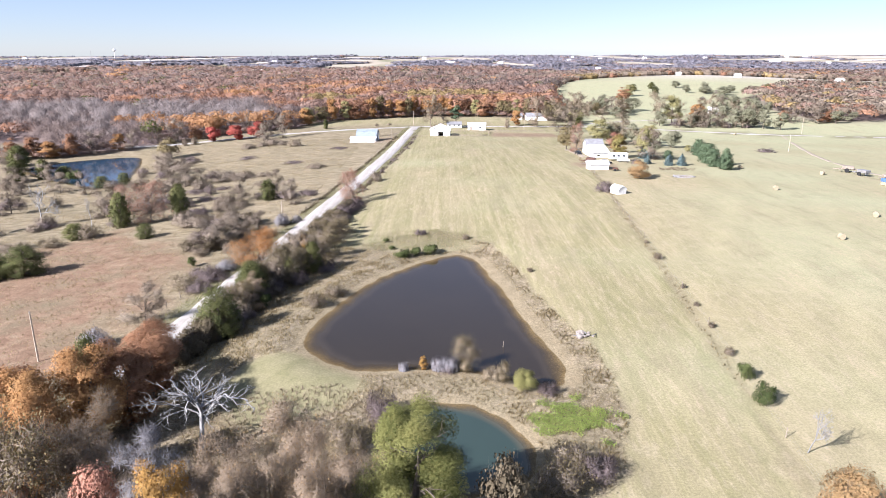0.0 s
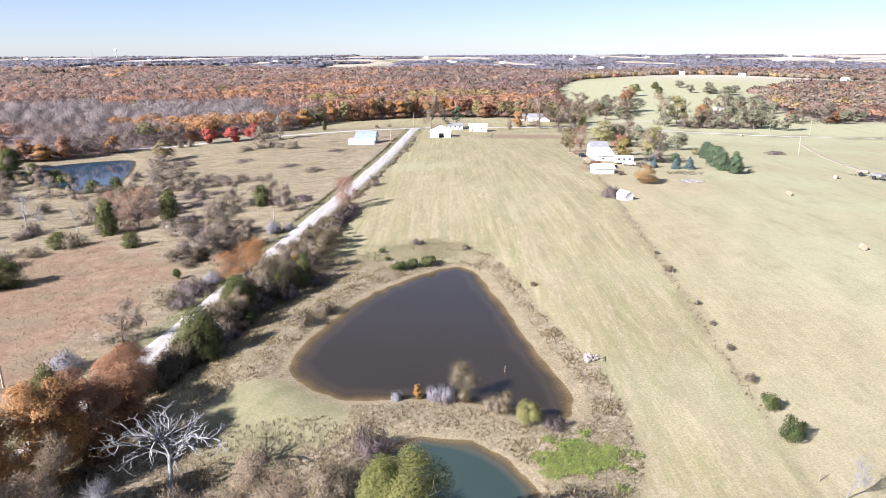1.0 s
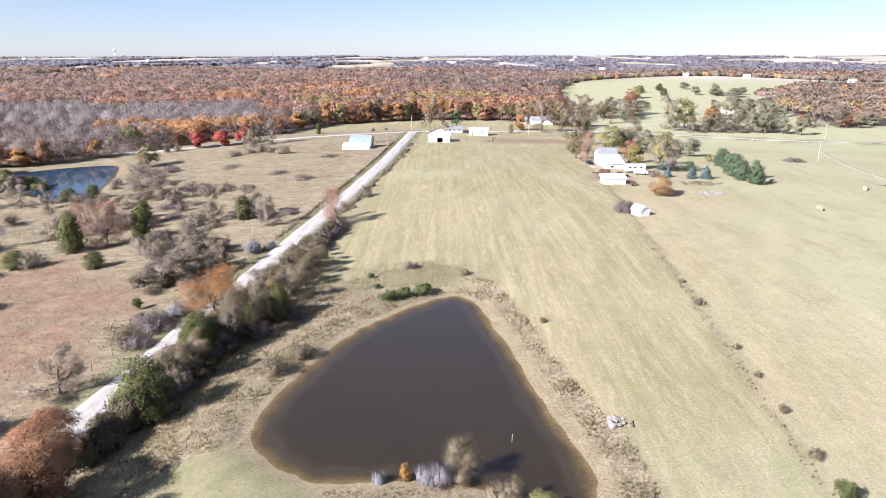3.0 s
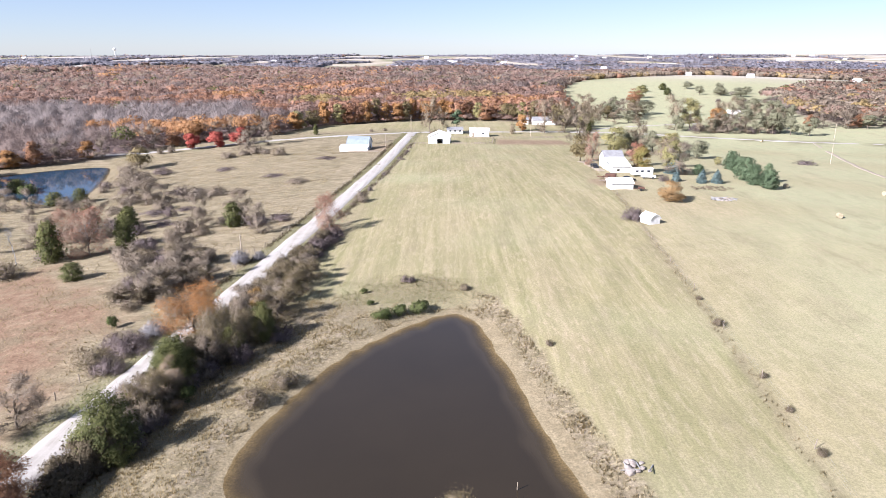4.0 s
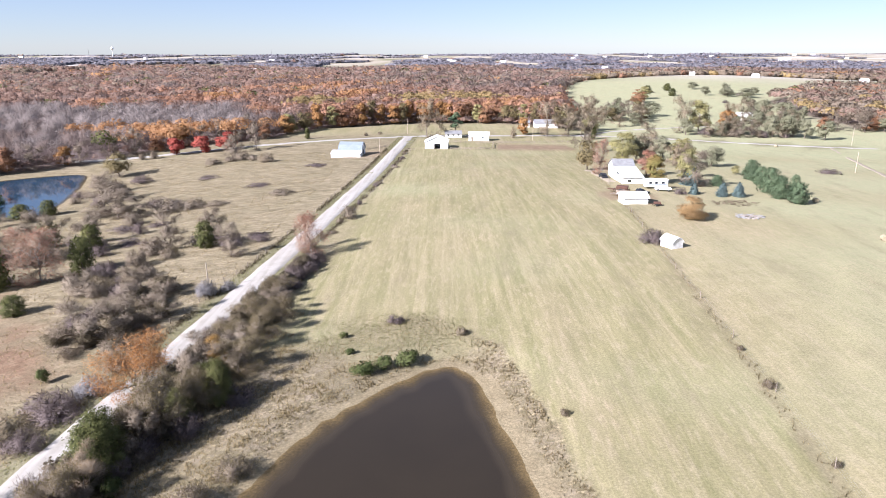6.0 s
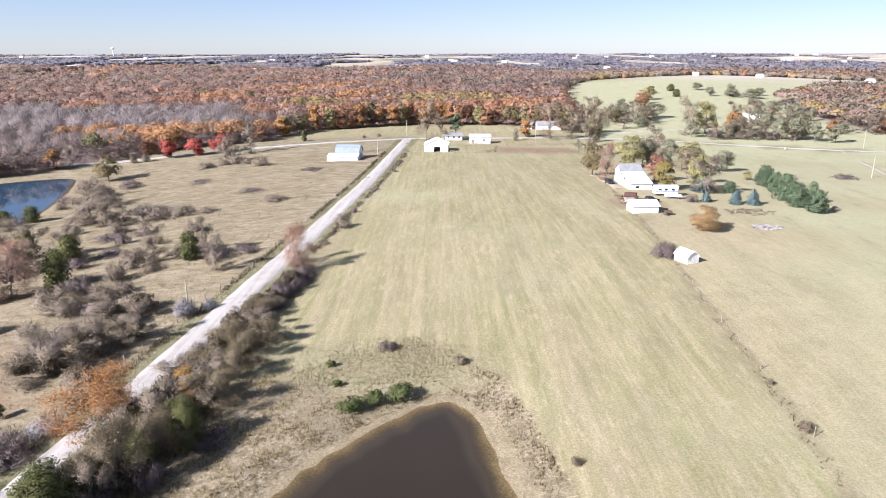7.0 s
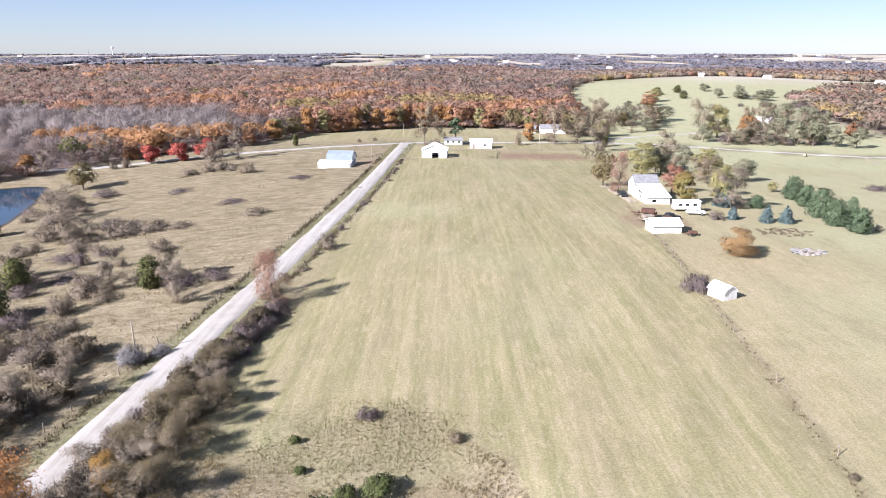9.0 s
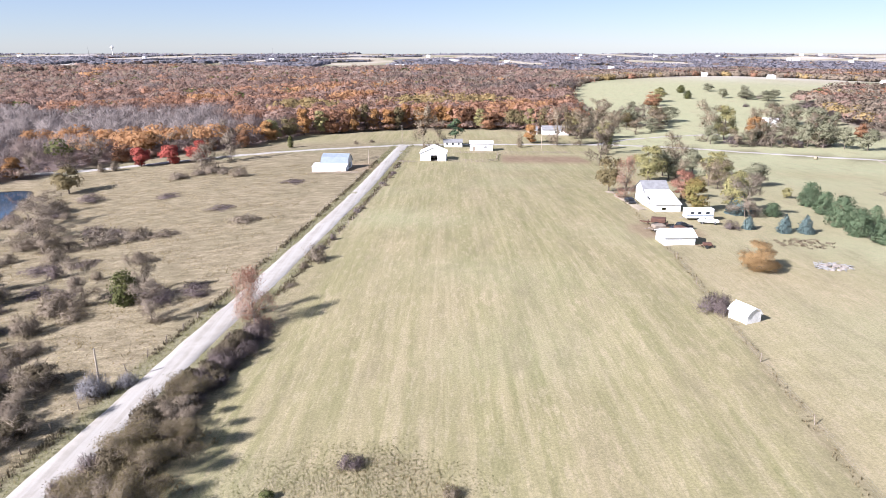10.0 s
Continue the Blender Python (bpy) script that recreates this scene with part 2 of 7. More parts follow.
def shore_distance(poly, x, y):
    """Metres from the outline, negative inside."""
    x, y = np.asarray(x, float), np.asarray(y, float)
    best, inside = np.full(x.shape, 1e9), np.zeros(x.shape, bool)
    for (ax, ay), (bx, by) in zip(poly, np.roll(poly, -1, 0)):
        dx, dy = bx - ax, by - ay
        u = np.clip(((x - ax) * dx + (y - ay) * dy) / (dx * dx + dy * dy), 0, 1)
        best = np.minimum(best, np.hypot(x - ax - u * dx, y - ay - u * dy))
        cross = (ay > y) != (by > y)
        inside ^= cross & (x < (bx - ax) * (y - ay) / (by - ay + 1e-12) + ax)
    return np.where(inside, -best, best)


POND_LINE, POOL_LINE, LAKE_LINE = rounded(POND), rounded(POOL), rounded(LAKE)


def waves(x, y, size, seed):
    """Smooth rolling value in about -1 to 1."""
    rng = np.random.RandomState(seed)
    out = np.zeros(np.shape(x))
    for _ in range(6):
        a, p, f = rng.uniform(0, 2 * math.pi), rng.uniform(0, 2 * math.pi), rng.uniform(0.6, 1.7) * 2 * math.pi / size
        out = out + np.sin((np.asarray(x) * math.cos(a) + np.asarray(y) * math.sin(a)) * f + p)
    return out / 3.2


def height(x, y):
    x, y = np.asarray(x, float), np.asarray(y, float)
    h = np.full(np.broadcast(x, y).shape, -6.0)
    k = 0
    for hx in HILL_X:
        for hy in HILL_Y:
            h = h + HILL[k] * np.exp(-((x - hx) ** 2 + (y - hy) ** 2) / (2 * HILL_R ** 2))
            k += 1
    far = np.hypot(x, y)
    h = h + 5.0 * waves(x, y, 700, 5) * smooth(550, 1300, far) + 1.0 * smooth(1500, 4700, far)
    h = h + 9.0 * np.exp(-((x - 330) ** 2 + (y - 850) ** 2) / (2 * 190.0 ** 2))
    h = h + 0.12 * waves(x, y, 13, 8) * smooth(900, 400, far)
    for line, level, slope in ((POND_LINE, 0.0, 0.10), (POOL_LINE, POOL_Z, 0.16), (LAKE_LINE, LAKE_Z, 0.12)):
        near = (np.abs(x - line[:, 0].mean()) < 60) & (np.abs(y - line[:, 1].mean()) < 70)
        if near.any():
            xs, ys = np.broadcast_to(x, h.shape)[near], np.broadcast_to(y, h.shape)[near]
            d = shore_distance(line, xs, ys) + 0.35 * waves(xs, ys, 5, 3)
            bank = level + np.clip(slope * d, -1.6, 0.9)
            w = smooth(1.5, 9.0, d)
            h[near] = (1 - w) * bank + w * np.maximum(h[near], level + 0.9 - 0.14 * np.maximum(d, 0))
    return h


def ground_z(x, y):
    return float(height(np.array([x]), np.array([y]))[0])


# ---- ground ----
def spread(lo, hi, step, far_lo, far_hi, growth):
    mid = list(np.arange(lo, hi + step / 2, step))
    for sign, edge, limit in ((1, hi, far_hi), (-1, lo, far_lo)):
        v, s, more = edge, step, []
        while sign * (limit - v) > 0:
            s *= growth
            v += sign * s
            more.append(v)
        mid = mid + more if sign > 0 else more[::-1] + mid
    return np.array(mid)


ROAD = [(-56, -60), (-49.5, 15), (-43.6, 70), (-38.8, 106), (-34.0, 148), (-31.0, 171), (-26.8, 215), (-22.6, 273), (-18.0, 360), (-15.5, 399)]
CROSS = [(-176, 344), (-160, 347), (-146, 351), (-125, 360), (-97, 370), (-67, 380), (-36, 389), (-15.5, 398), (30, 403), (78, 408), (120, 400), (143, 385), (167, 372), (199, 355), (250, 341), (420, 315), (700, 300)]
DRIVE = [(83, 407), (100, 425), (128, 440), (175, 452)]
TRACK = [(196, 352), (176, 300), (152, 236), (147, 200), (150, 160)]
YARD_LANE = [(55.6, 262), (56.3, 250), (56.5, 244), (56.8, 230)]


def along(points, step=2.0):
    """Evenly spaced points on a softened line, with the unit side vector at each."""
    p = np.array(points, float)
    for _ in range(2):
        q = np.stack([0.75 * p[:-1] + 0.25 * p[1:], 0.25 * p[:-1] + 0.75 * p[1:]], 1).reshape(-1, 2)
        p = np.concatenate([p[:1], q, p[-1:]])
    run = np.concatenate([[0], np.cumsum(np.hypot(*np.diff(p, axis=0).T))])
    s = np.arange(0, run[-1], step)
    c = np.stack([np.interp(s, run, p[:, 0]), np.interp(s, run, p[:, 1])], 1)
    d = np.gradient(c, axis=0)
    d /= np.hypot(*d.T)[:, None]
    return c, np.stack([d[:, 1], -d[:, 0]], 1)


def line_distance(points, x, y):
    p = np.array(points, float)
    best = np.full(np.shape(x), 1e9)
    for (ax, ay), (bx, by) in zip(p[:-1], p[1:]):
        dx, dy = bx - ax, by - ay
        u = np.clip(((x - ax) * dx + (y - ay) * dy) / (dx * dx + dy * dy), 0, 1)
        best = np.minimum(best, np.hypot(x - ax - u * dx, y - ay - u * dy))
    return best


EDGE_X = [-900, -400, -260, -215, -185, -166, -150, -95, -75, -11, 54, 80, 100, 125, 150, 190, 350, 520, 700, 900]
EDGE_Y = [200, 250, 290, 306, 325, 340, 366, 400, 443, 478, 471, 440, 550, 735, 830, 950, 1000, 985, 900, 700]
BELT = np.array([(252, 436), (300, 420), (420, 540), (520, 700), (470, 760), (380, 720), (320, 650), (285, 600)], float)


def wooded(x, y):
    """How wooded a place is, 0 to 1."""
    x, y = np.asarray(x, float), np.asarray(y, float)
    w = smooth(-6, 10, y - np.interp(x, EDGE_X, EDGE_Y) + 5 * waves(x, y, 40, 21))
    w = np.maximum(w, smooth(8, -8, shore_distance(BELT, x, y) + 8 * waves(x, y, 60, 22)))
    far = np.hypot(x, y)
    fields = smooth(0.3, 0.42, waves(x * 0.4, y, 620, 23) + 0.2 * smooth(2600, 4200, far)) * smooth(1350, 1700, far)
    for cx, cy, rx, ry in ((-230, 2150, 100, 600), (-1260, 3600, 200, 1000), (-690, 1290, 60, 190), (240, 2300, 60, 500), (700, 2300, 90, 500), (-640, 2700, 60, 700), (1500, 2900, 260, 700), (80, 3500, 200, 800), (-2000, 3700, 260, 900), (1000, 3900, 160, 800), (-480, 4000, 160, 700), (2300, 3900, 300, 800), (-1050, 2300, 50, 450)):
        fields = np.maximum(fields, ((x - cx) / rx) ** 2 + ((y - cy) / ry) ** 2 < 1)
    house = ((x + 470) / 130) ** 2 + ((y - 838) / 34) ** 2
    hall = ((x + 385) / 90) ** 2 + ((y - 1380) / 45) ** 2
    clearing = ((x + 262) / 55) ** 2 + ((y - 318) / 30) ** 2
    return w * (1 - fields) * (house > 1) * (hall > 1) * (clearing > 1)


gx = spread(-66, 62, 1.2, -5200, 5200, 1.055)
gy = spread(18, 132, 1.2, -1500, 4990, 1.05)
GX, GY = np.meshgrid(gx, gy)
GZ = height(GX, GY)
nx, ny = len(gx), len(gy)
cell = (np.arange(ny - 1)[:, None] * nx + np.arange(nx - 1)[None, :]).ravel()
ground_mesh = mesh_of("ground", np.stack([GX.ravel(), GY.ravel(), GZ.ravel()], 1), np.stack([cell, cell + 1, cell + nx + 1, cell + nx], 1), None, True)
ground_mesh.materials.clear()

road_d = line_distance(ROAD, GX, GY)
road_x = np.interp(GY, [p[1] for p in ROAD], [p[0] for p in ROAD])
pond_d, pool_d, lake_d = (shore_distance(p, GX, GY) for p in (POND_LINE, POOL_LINE, LAKE_LINE))
wob = 2.0 * waves(GX, GY, 17, 31) + 1.0 * waves(GX, GY, 6, 32)
left = smooth(2, -2, GX - road_x - 5)
hedge = smooth(14, 9, GX - road_x + 0.6 * wob) * (1 - left) * smooth(230, 120, GY)
rim = smooth(0.5, -0.5, shore_distance(np.array(UNMOWN, float), GX, GY) + 0.35 * wob)
tongue = smooth(3, -3, np.hypot((GX + 6) / 1.6, GY - 114) - 9 + wob)
near_wood = smooth(46, 36, GY + 0.9 * np.abs(GX + 25) - 14 + 2 * wob) * smooth(16, 8, GX)
lawn = smooth(1.5, -1.5, 9.0 * (np.hypot((GX + 20.5) / 9.5, (GY - 47.5) / 9.0) - 1) + 0.5 * wob)
rough_grass = (1 - lawn) * np.clip(np.maximum.reduce([left * smooth(420, 400, GY), hedge, rim * (1 - 0.55 * tongue), near_wood]), 0, 1)
RED_PATCH = np.array([(-120, 90), (-100, 132), (-88, 146), (-69, 129), (-57, 113), (-54, 100), (-55, 78), (-54, 58), (-62, 30), (-110, 40)], float)
red_grass = smooth(5, -6, shore_distance(RED_PATCH, GX, GY) + 1.5 * wob)
mud = np.maximum.reduce([smooth(2.2, 0.6, pond_d + 0.5 * waves(GX, GY, 8, 33) - 0.7 * smooth(4, 10, GX) * smooth(110, 96, GY)), smooth(2.0, 0.4, pool_d + 0.4 * wob), smooth(3, 1, lake_d)])
bare_yard = smooth(2, -2, np.maximum(np.abs(GX - 48 - LEAN * (GY - 352)) - 19, np.abs(GY - 352) - 13) + wob)
bare_yard = np.maximum(bare_yard, 0.8 * smooth(3, -2, np.hypot(GX - 55, (GY - 206) / 1.3) - 7 + wob))
bare_yard = np.maximum(bare_yard, 0.7 * smooth(2, -2, np.hypot((GX + 28) / 1.2, GY - 330) - 11 + wob))
verge = np.maximum(smooth(6.5, 4.0, road_d), smooth(5.5, 3.5, line_distance(CROSS, GX, GY)))
fence_x = 45.5 + LEAN * (GY - 130)
fence_strip = 0.4 * smooth(1.0, 0.2, np.abs(GX - fence_x) + 0.2 * wob) * smooth(250, 200, GY) * smooth(5, 25, GY)
greener = np.clip(0.8 * smooth(20, 80, GX - 0.12 * GY) + 0.6 * smooth(300, 420, GY) * smooth(60, 110, GX) + 0.25 * waves(GX, GY, 60, 41), 0, 1)
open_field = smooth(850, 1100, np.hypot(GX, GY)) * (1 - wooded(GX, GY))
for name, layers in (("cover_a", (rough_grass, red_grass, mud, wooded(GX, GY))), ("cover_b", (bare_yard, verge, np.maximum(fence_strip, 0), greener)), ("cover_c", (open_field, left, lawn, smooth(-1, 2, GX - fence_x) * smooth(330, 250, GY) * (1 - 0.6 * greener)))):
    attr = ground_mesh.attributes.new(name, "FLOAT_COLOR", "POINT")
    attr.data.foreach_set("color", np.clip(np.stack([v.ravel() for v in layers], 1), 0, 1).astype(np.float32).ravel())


def ground_mat():
    m, nt, b = shader("meadow", 0.95)
    b.inputs["Specular IOR Level"].default_value = 0.08

    def cover(name):
        a = nt.nodes.new("ShaderNodeAttribute")
        a.attribute_name = name
        s = nt.nodes.new("ShaderNodeSeparateColor")
        nt.links.new(a.outputs["Color"], s.inputs[0])
        return (*s.outputs, a.outputs["Alpha"])

    rough_g, red_g, mud_g, wood_g = cover("cover_a")
    yard, verge_g, fence_g, green = cover("cover_b")
    field, left_g, rim_g, beyond = cover("cover_c")
    fine, mid, big = noise_tex(nt, 3.5, 8, rough=0.8), noise_tex(nt, 0.35, 6, rough=0.7), noise_tex(nt, 0.035, 4)
    streak = noise_tex(nt, 0.55, 5, stretch=(1.0, 0.035, 1.0), turn=math.degrees(math.atan(LEAN)), rough=0.65)
    swath = noise_tex(nt, 0.16, 3, stretch=(1.0, 0.03, 1.0), turn=math.degrees(math.atan(LEAN)))
    # mown hay field: pale straw over short green, in the mower's lines
    hay = ramp(nt, streak, [(0.36, (0.176, 0.161, 0.082)), (0.5, (0.216, 0.190, 0.104)), (0.64, (0.260, 0.221, 0.132))])
    comb = noise_tex(nt, 1.1, 5, stretch=(1.0, 0.03, 1.0), turn=math.degrees(math.atan(LEAN)), rough=0.75)
    hay = mixed(nt, mixed(nt, 0.35, grey(nt, comb, 0.47, 0.66), (0.0, 0.0, 0.0)), hay, (0.150, 0.139, 0.066))
    hay = mixed(nt, mixed(nt, 0.6, grey(nt, swath, 0.42, 0.72), (0.0, 0.0, 0.0)), hay, (0.245, 0.196, 0.132))
    hay = mixed(nt, mixed(nt, 0.7, grey(nt, big, 0.42, 0.68), (0.0, 0.0, 0.0)), hay, (0.172, 0.160, 0.084))
    # greener pasture, its tone lifted to put the far meadow's haze into the colour
    hay = mixed(nt, green, hay, mixed(nt, mid, (0.218, 0.230, 0.128), (0.310, 0.294, 0.188)))
    pale = ramp(nt, noise_tex(nt, 0.5, 6, rough=0.7), [(0.3, (0.220, 0.185, 0.111)), (0.5, (0.263, 0.222, 0.135)), (0.7, (0.303, 0.252, 0.166))])
    hay = mixed(nt, beyond, hay, mixed(nt, 0.45, pale, hay))
    # patches where the straw lies thick, and loose wisps along the mower's lines
    thick = grey(nt, noise_tex(nt, 0.075, 4, stretch=(1.0, 0.45, 1.0), rough=0.6), 0.5, 0.7)
    wisps = grey(nt, noise_tex(nt, 1.3, 4, stretch=(1.0, 0.22, 1.0), turn=math.degrees(math.atan(LEAN)), rough=0.65), 0.5, 0.66)
    hay = mixed(nt, mixed(nt, 0.55, wisps, (0.0, 0.0, 0.0)), hay, (0.300, 0.250, 0.168))
    hay = mixed(nt, mixed(nt, mixed(nt, 0.65, wisps, (0.25, 0.25, 0.25)), (0.0, 0.0, 0.0), thick), hay, (0.330, 0.258, 0.172))
    dull = grey(nt, noise_tex(nt, 0.22, 5, stretch=(1.0, 0.3, 1.0), turn=20.0, rough=0.7), 0.52, 0.72)
    hay = mixed(nt, mixed(nt, 0.5, dull, (0.0, 0.0, 0.0)), hay, (0.160, 0.136, 0.084))
    hay = mixed(nt, rim_g, hay, ramp(nt, mid, [(0.3, (0.142, 0.134, 0.070)), (0.7, (0.200, 0.178, 0.104))]))
    # rank dry grass
    rank = ramp(nt, mid, [(0.3, (0.095, 0.075, 0.046)), (0.5, (0.168, 0.135, 0.091)), (0.7, (0.240, 0.194, 0.144))])
    clump = noise_tex(nt, 0.9, 7, rough=0.7)
    rank = mixed(nt, grey(nt, clump, 0.47, 0.6), rank, (0.109, 0.088, 0.051))
    rank = mixed(nt, grey(nt, noise_tex(nt, 1.5, 6, rough=0.75), 0.52, 0.64), rank, (0.271, 0.221, 0.138))
    rank = mixed(nt, grey(nt, big, 0.45, 0.65), rank, (0.142, 0.118, 0.074))
    bands = noise_tex(nt, 0.5, 6, stretch=(0.4, 1.0, 1.0), turn=-12.0, rough=0.7)
    tussock = ramp(nt, bands, [(0.36, (0.085, 0.068, 0.040)), (0.5, (0.190, 0.155, 0.100)), (0.64, (0.300, 0.248, 0.165))])
    rank = mixed(nt, mixed(nt, 0.55, left_g, (0.0, 0.0, 0.0)), rank, tussock)
    col = mixed(nt, rough_g, hay, rank)
    red = ramp(nt, mid, [(0.3, (0.116, 0.071, 0.046)), (0.5, (0.171, 0.111, 0.073)), (0.72, (0.210, 0.155, 0.102))])
    red = mixed(nt, grey(nt, noise_tex(nt, 0.09, 5, rough=0.7), 0.45, 0.65), red, (0.146, 0.113, 0.072))
    col = mixed(nt, red_g, col, red)
    col = mixed(nt, verge_g, col, ramp(nt, mid, [(0.3, (0.106, 0.099, 0.051)), (0.7, (0.204, 0.181, 0.119))]))
    col = mixed(nt, fence_g, col, ramp(nt, mid, [(0.35, (0.114, 0.084, 0.055)), (0.65, (0.204, 0.166, 0.119))]))
    col = mixed(nt, yard, col, ramp(nt, mid, [(0.3, (0.150, 0.104, 0.068)), (0.7, (0.215, 0.158, 0.108))]))
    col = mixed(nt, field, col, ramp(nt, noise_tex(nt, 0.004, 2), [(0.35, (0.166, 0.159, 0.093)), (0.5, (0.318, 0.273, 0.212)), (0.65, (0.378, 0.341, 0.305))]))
    col = mixed(nt, wood_g, col, ramp(nt, mid, [(0.3, (0.106, 0.079, 0.072)), (0.7, (0.174, 0.132, 0.123))]))
    col = mixed(nt, mud_g, col, ramp(nt, mid, [(0.3, (0.158, 0.124, 0.076)), (0.7, (0.218, 0.176, 0.112))]))
    col = mixed(nt, mixed(nt, rough_g, (0.36, 0.36, 0.36), (0.62, 0.62, 0.62)), col, mixed(nt, grey(nt, fine, 0.38, 0.62), (0.3, 0.34, 0.34), (1.0, 1.0, 1.0)), "OVERLAY")
    nt.links.new(col, b.inputs["Base Color"])
    bumped(nt, b, mixed(nt, rough_g, mixed(nt, 0.6, fine, (0.5, 0.5, 0.5)), clump), 0.55, 0.24)
    return m


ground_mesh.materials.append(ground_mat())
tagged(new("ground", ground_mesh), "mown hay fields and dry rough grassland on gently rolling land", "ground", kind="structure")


def strip(name, label, points, width, material, lift=0.05, step=2.0, category="road"):
    c, side = along(points, step)
    n, rows = len(c), []
    wid = width * (1 + 0.04 * waves(c[:, 0], c[:, 1], 11, 51))
    for u, up in ((-0.5, -0.25), (-0.44, 0.0), (-0.2, 0.05), (0.0, 0.07), (0.2, 0.05), (0.44, 0.0), (0.5, -0.25)):
        p = c + side * (u * wid)[:, None] + (0.12 * np.stack([waves(c[:, 0], c[:, 1], 7, 52 + int(10 * u)), 0 * c[:, 0]], 1) if abs(u) > 0.3 else 0)
        rows.append(np.column_stack([p, np.maximum(height(p[:, 0], p[:, 1]), height(c[:, 0], c[:, 1]) - 0.1) + lift + up]))
    v = np.stack(rows, 1).reshape(-1, 3)
    k = (np.arange(n - 1)[:, None] * 7 + np.arange(6)[None, :]).ravel()
    return tagged(new(name, mesh_of(name, v, np.stack([k, k + 1, k + 8, k + 7], 1), material, True)), label, category, kind="structure")


def gravel_mat():
    m, nt, b = shader("crushed_limestone", 0.95)
    fine, mid = noise_tex(nt, 6.0, 8, rough=0.8), noise_tex(nt, 0.5, 5)
    ruts = noise_tex(nt, 0.9, 3, stretch=(1.0, 0.02, 1.0), turn=5.0)
    col = ramp(nt, mid, [(0.3, (0.225, 0.206, 0.180)), (0.7, (0.300, 0.280, 0.254))])
    col = mixed(nt, grey(nt, ruts, 0.4, 0.65), col, (0.318, 0.300, 0.278))
    col = mixed(nt, 0.5, col, mixed(nt, fine, (0.3, 0.3, 0.3), (1, 1, 1)), "OVERLAY")
    nt.links.new(col, b.inputs["Base Color"])
    bumped(nt, b, fine, 0.5, 0.04)
    return m


M["limestone"] = gravel_mat()
strip("road", "pale crushed limestone country road through the fields", ROAD, 5.6, M["limestone"], 0.08)
strip("road", "pale gravel cross road behind the farm buildings", CROSS, 5.0, M["limestone"], 0.05, 3.0)
strip("road", "pale gravel drive to a farmstead", DRIVE, 3.6, M["limestone"], 0.05, 3.0)
strip("road", "pale gravel road along the far ridge", [(300, 985), (400, 972), (500, 962), (620, 950), (700, 900)], 7.0, M["limestone"], 0.12, 6.0)
strip("road", "worn pale farm track in the pasture", TRACK, 2.0, M["dirt"], 0.03, 3.0)
strip("road", "worn dirt lane beside the white house", YARD_LANE, 3.0, M["dirt"], 0.03, 2.0)


# ---- water ----
def water_mat(name, deep, shallow):
    """Muddy water: it hides its bed within half a metre. Gloss carries the sky; the lake's blue paints it in too."""
    m, nt, b = shader(name, 0.04)
    b.inputs["Specular IOR Level"].default_value = 0.75
    b.inputs["IOR"].default_value = 1.33
    a = nt.nodes.new("ShaderNodeAttribute")
    a.attribute_name = "depth"
    big = noise_tex(nt, 0.05, 3)
    body = mixed(nt, grey(nt, big, 0.35, 0.65), deep, tuple(1.15 * v for v in deep))
    nt.links.new(mixed(nt, grey(nt, a.outputs["Fac"], 0.08, 0.34), shallow, body), b.inputs["Base Color"])
    rip = noise_tex(nt, 1.6, 3, stretch=(1.0, 0.6, 1.0), turn=20)
    bumped(nt, b, rip, 0.03, 0.02)
    clear = nt.nodes.new("ShaderNodeBsdfTransparent")
    clear.inputs[0].default_value = (0.80, 0.75, 0.66, 1)
    mix = nt.nodes.new("ShaderNodeMixShader")
    nt.links.new(grey(nt, a.outputs["Fac"], 0.0, 0.22), mix.inputs[0])
    nt.links.new(clear.outputs[0], mix.inputs[1])
    nt.links.new(b.outputs[0], mix.inputs[2])
    nt.links.new(mix.outputs[0], nt.nodes["Material Output"].inputs["Surface"])
    return m


def water(line, level, step, material, label):
    x = np.arange(line[:, 0].min() - 3, line[:, 0].max() + 3, step)
    y = np.arange(line[:, 1].min() - 3, line[:, 1].max() + 3, step)
    X, Y = np.meshgrid(x, y)
    n = len(x)
    k = (np.arange(len(y) - 1)[:, None] * n + np.arange(n - 1)[None, :]).ravel()
    quads = np.stack([k, k + 1, k + n + 1, k + n], 1)
    bed = level - height(X, Y)
    quads = quads[(bed.ravel()[quads] > -0.05).any(1) & (shore_distance(line, X, Y).ravel()[quads] < 4).all(1)]
    used, back = np.unique(quads, return_inverse=True)
    me = mesh_of("water", np.stack([X.ravel(), Y.ravel(), np.full(X.size, level)], 1)[used], back.reshape(-1, 4), material, True)
    attr = me.attributes.new("depth", "FLOAT", "POINT")
    attr.data.foreach_set("value", np.clip(bed.ravel()[used], 0, 2).astype(np.float32))
    tagged(new("water", me), label, "pond", kind="structure")


water(POND_LINE, 0.0, 0.8, water_mat("muddy_water", (0.0225, 0.0160, 0.0088), (0.055, 0.041, 0.024)), "still muddy brown farm pond ringed with dry grass")
water(POOL_LINE, POOL_Z, 0.7, water_mat("green_water", (0.026, 0.042, 0.036), (0.10, 0.082, 0.05)), "small green-grey pool below the pond's bank")
# the lake's blue puts the sky's reflection into the body colour
water(LAKE_LINE, LAKE_Z, 2.5, water_mat("sky_blue_water", (0.020, 0.045, 0.075), (0.08, 0.07, 0.05)), "pond with the sky's dark blue in its colour, behind scrub in the far pasture")


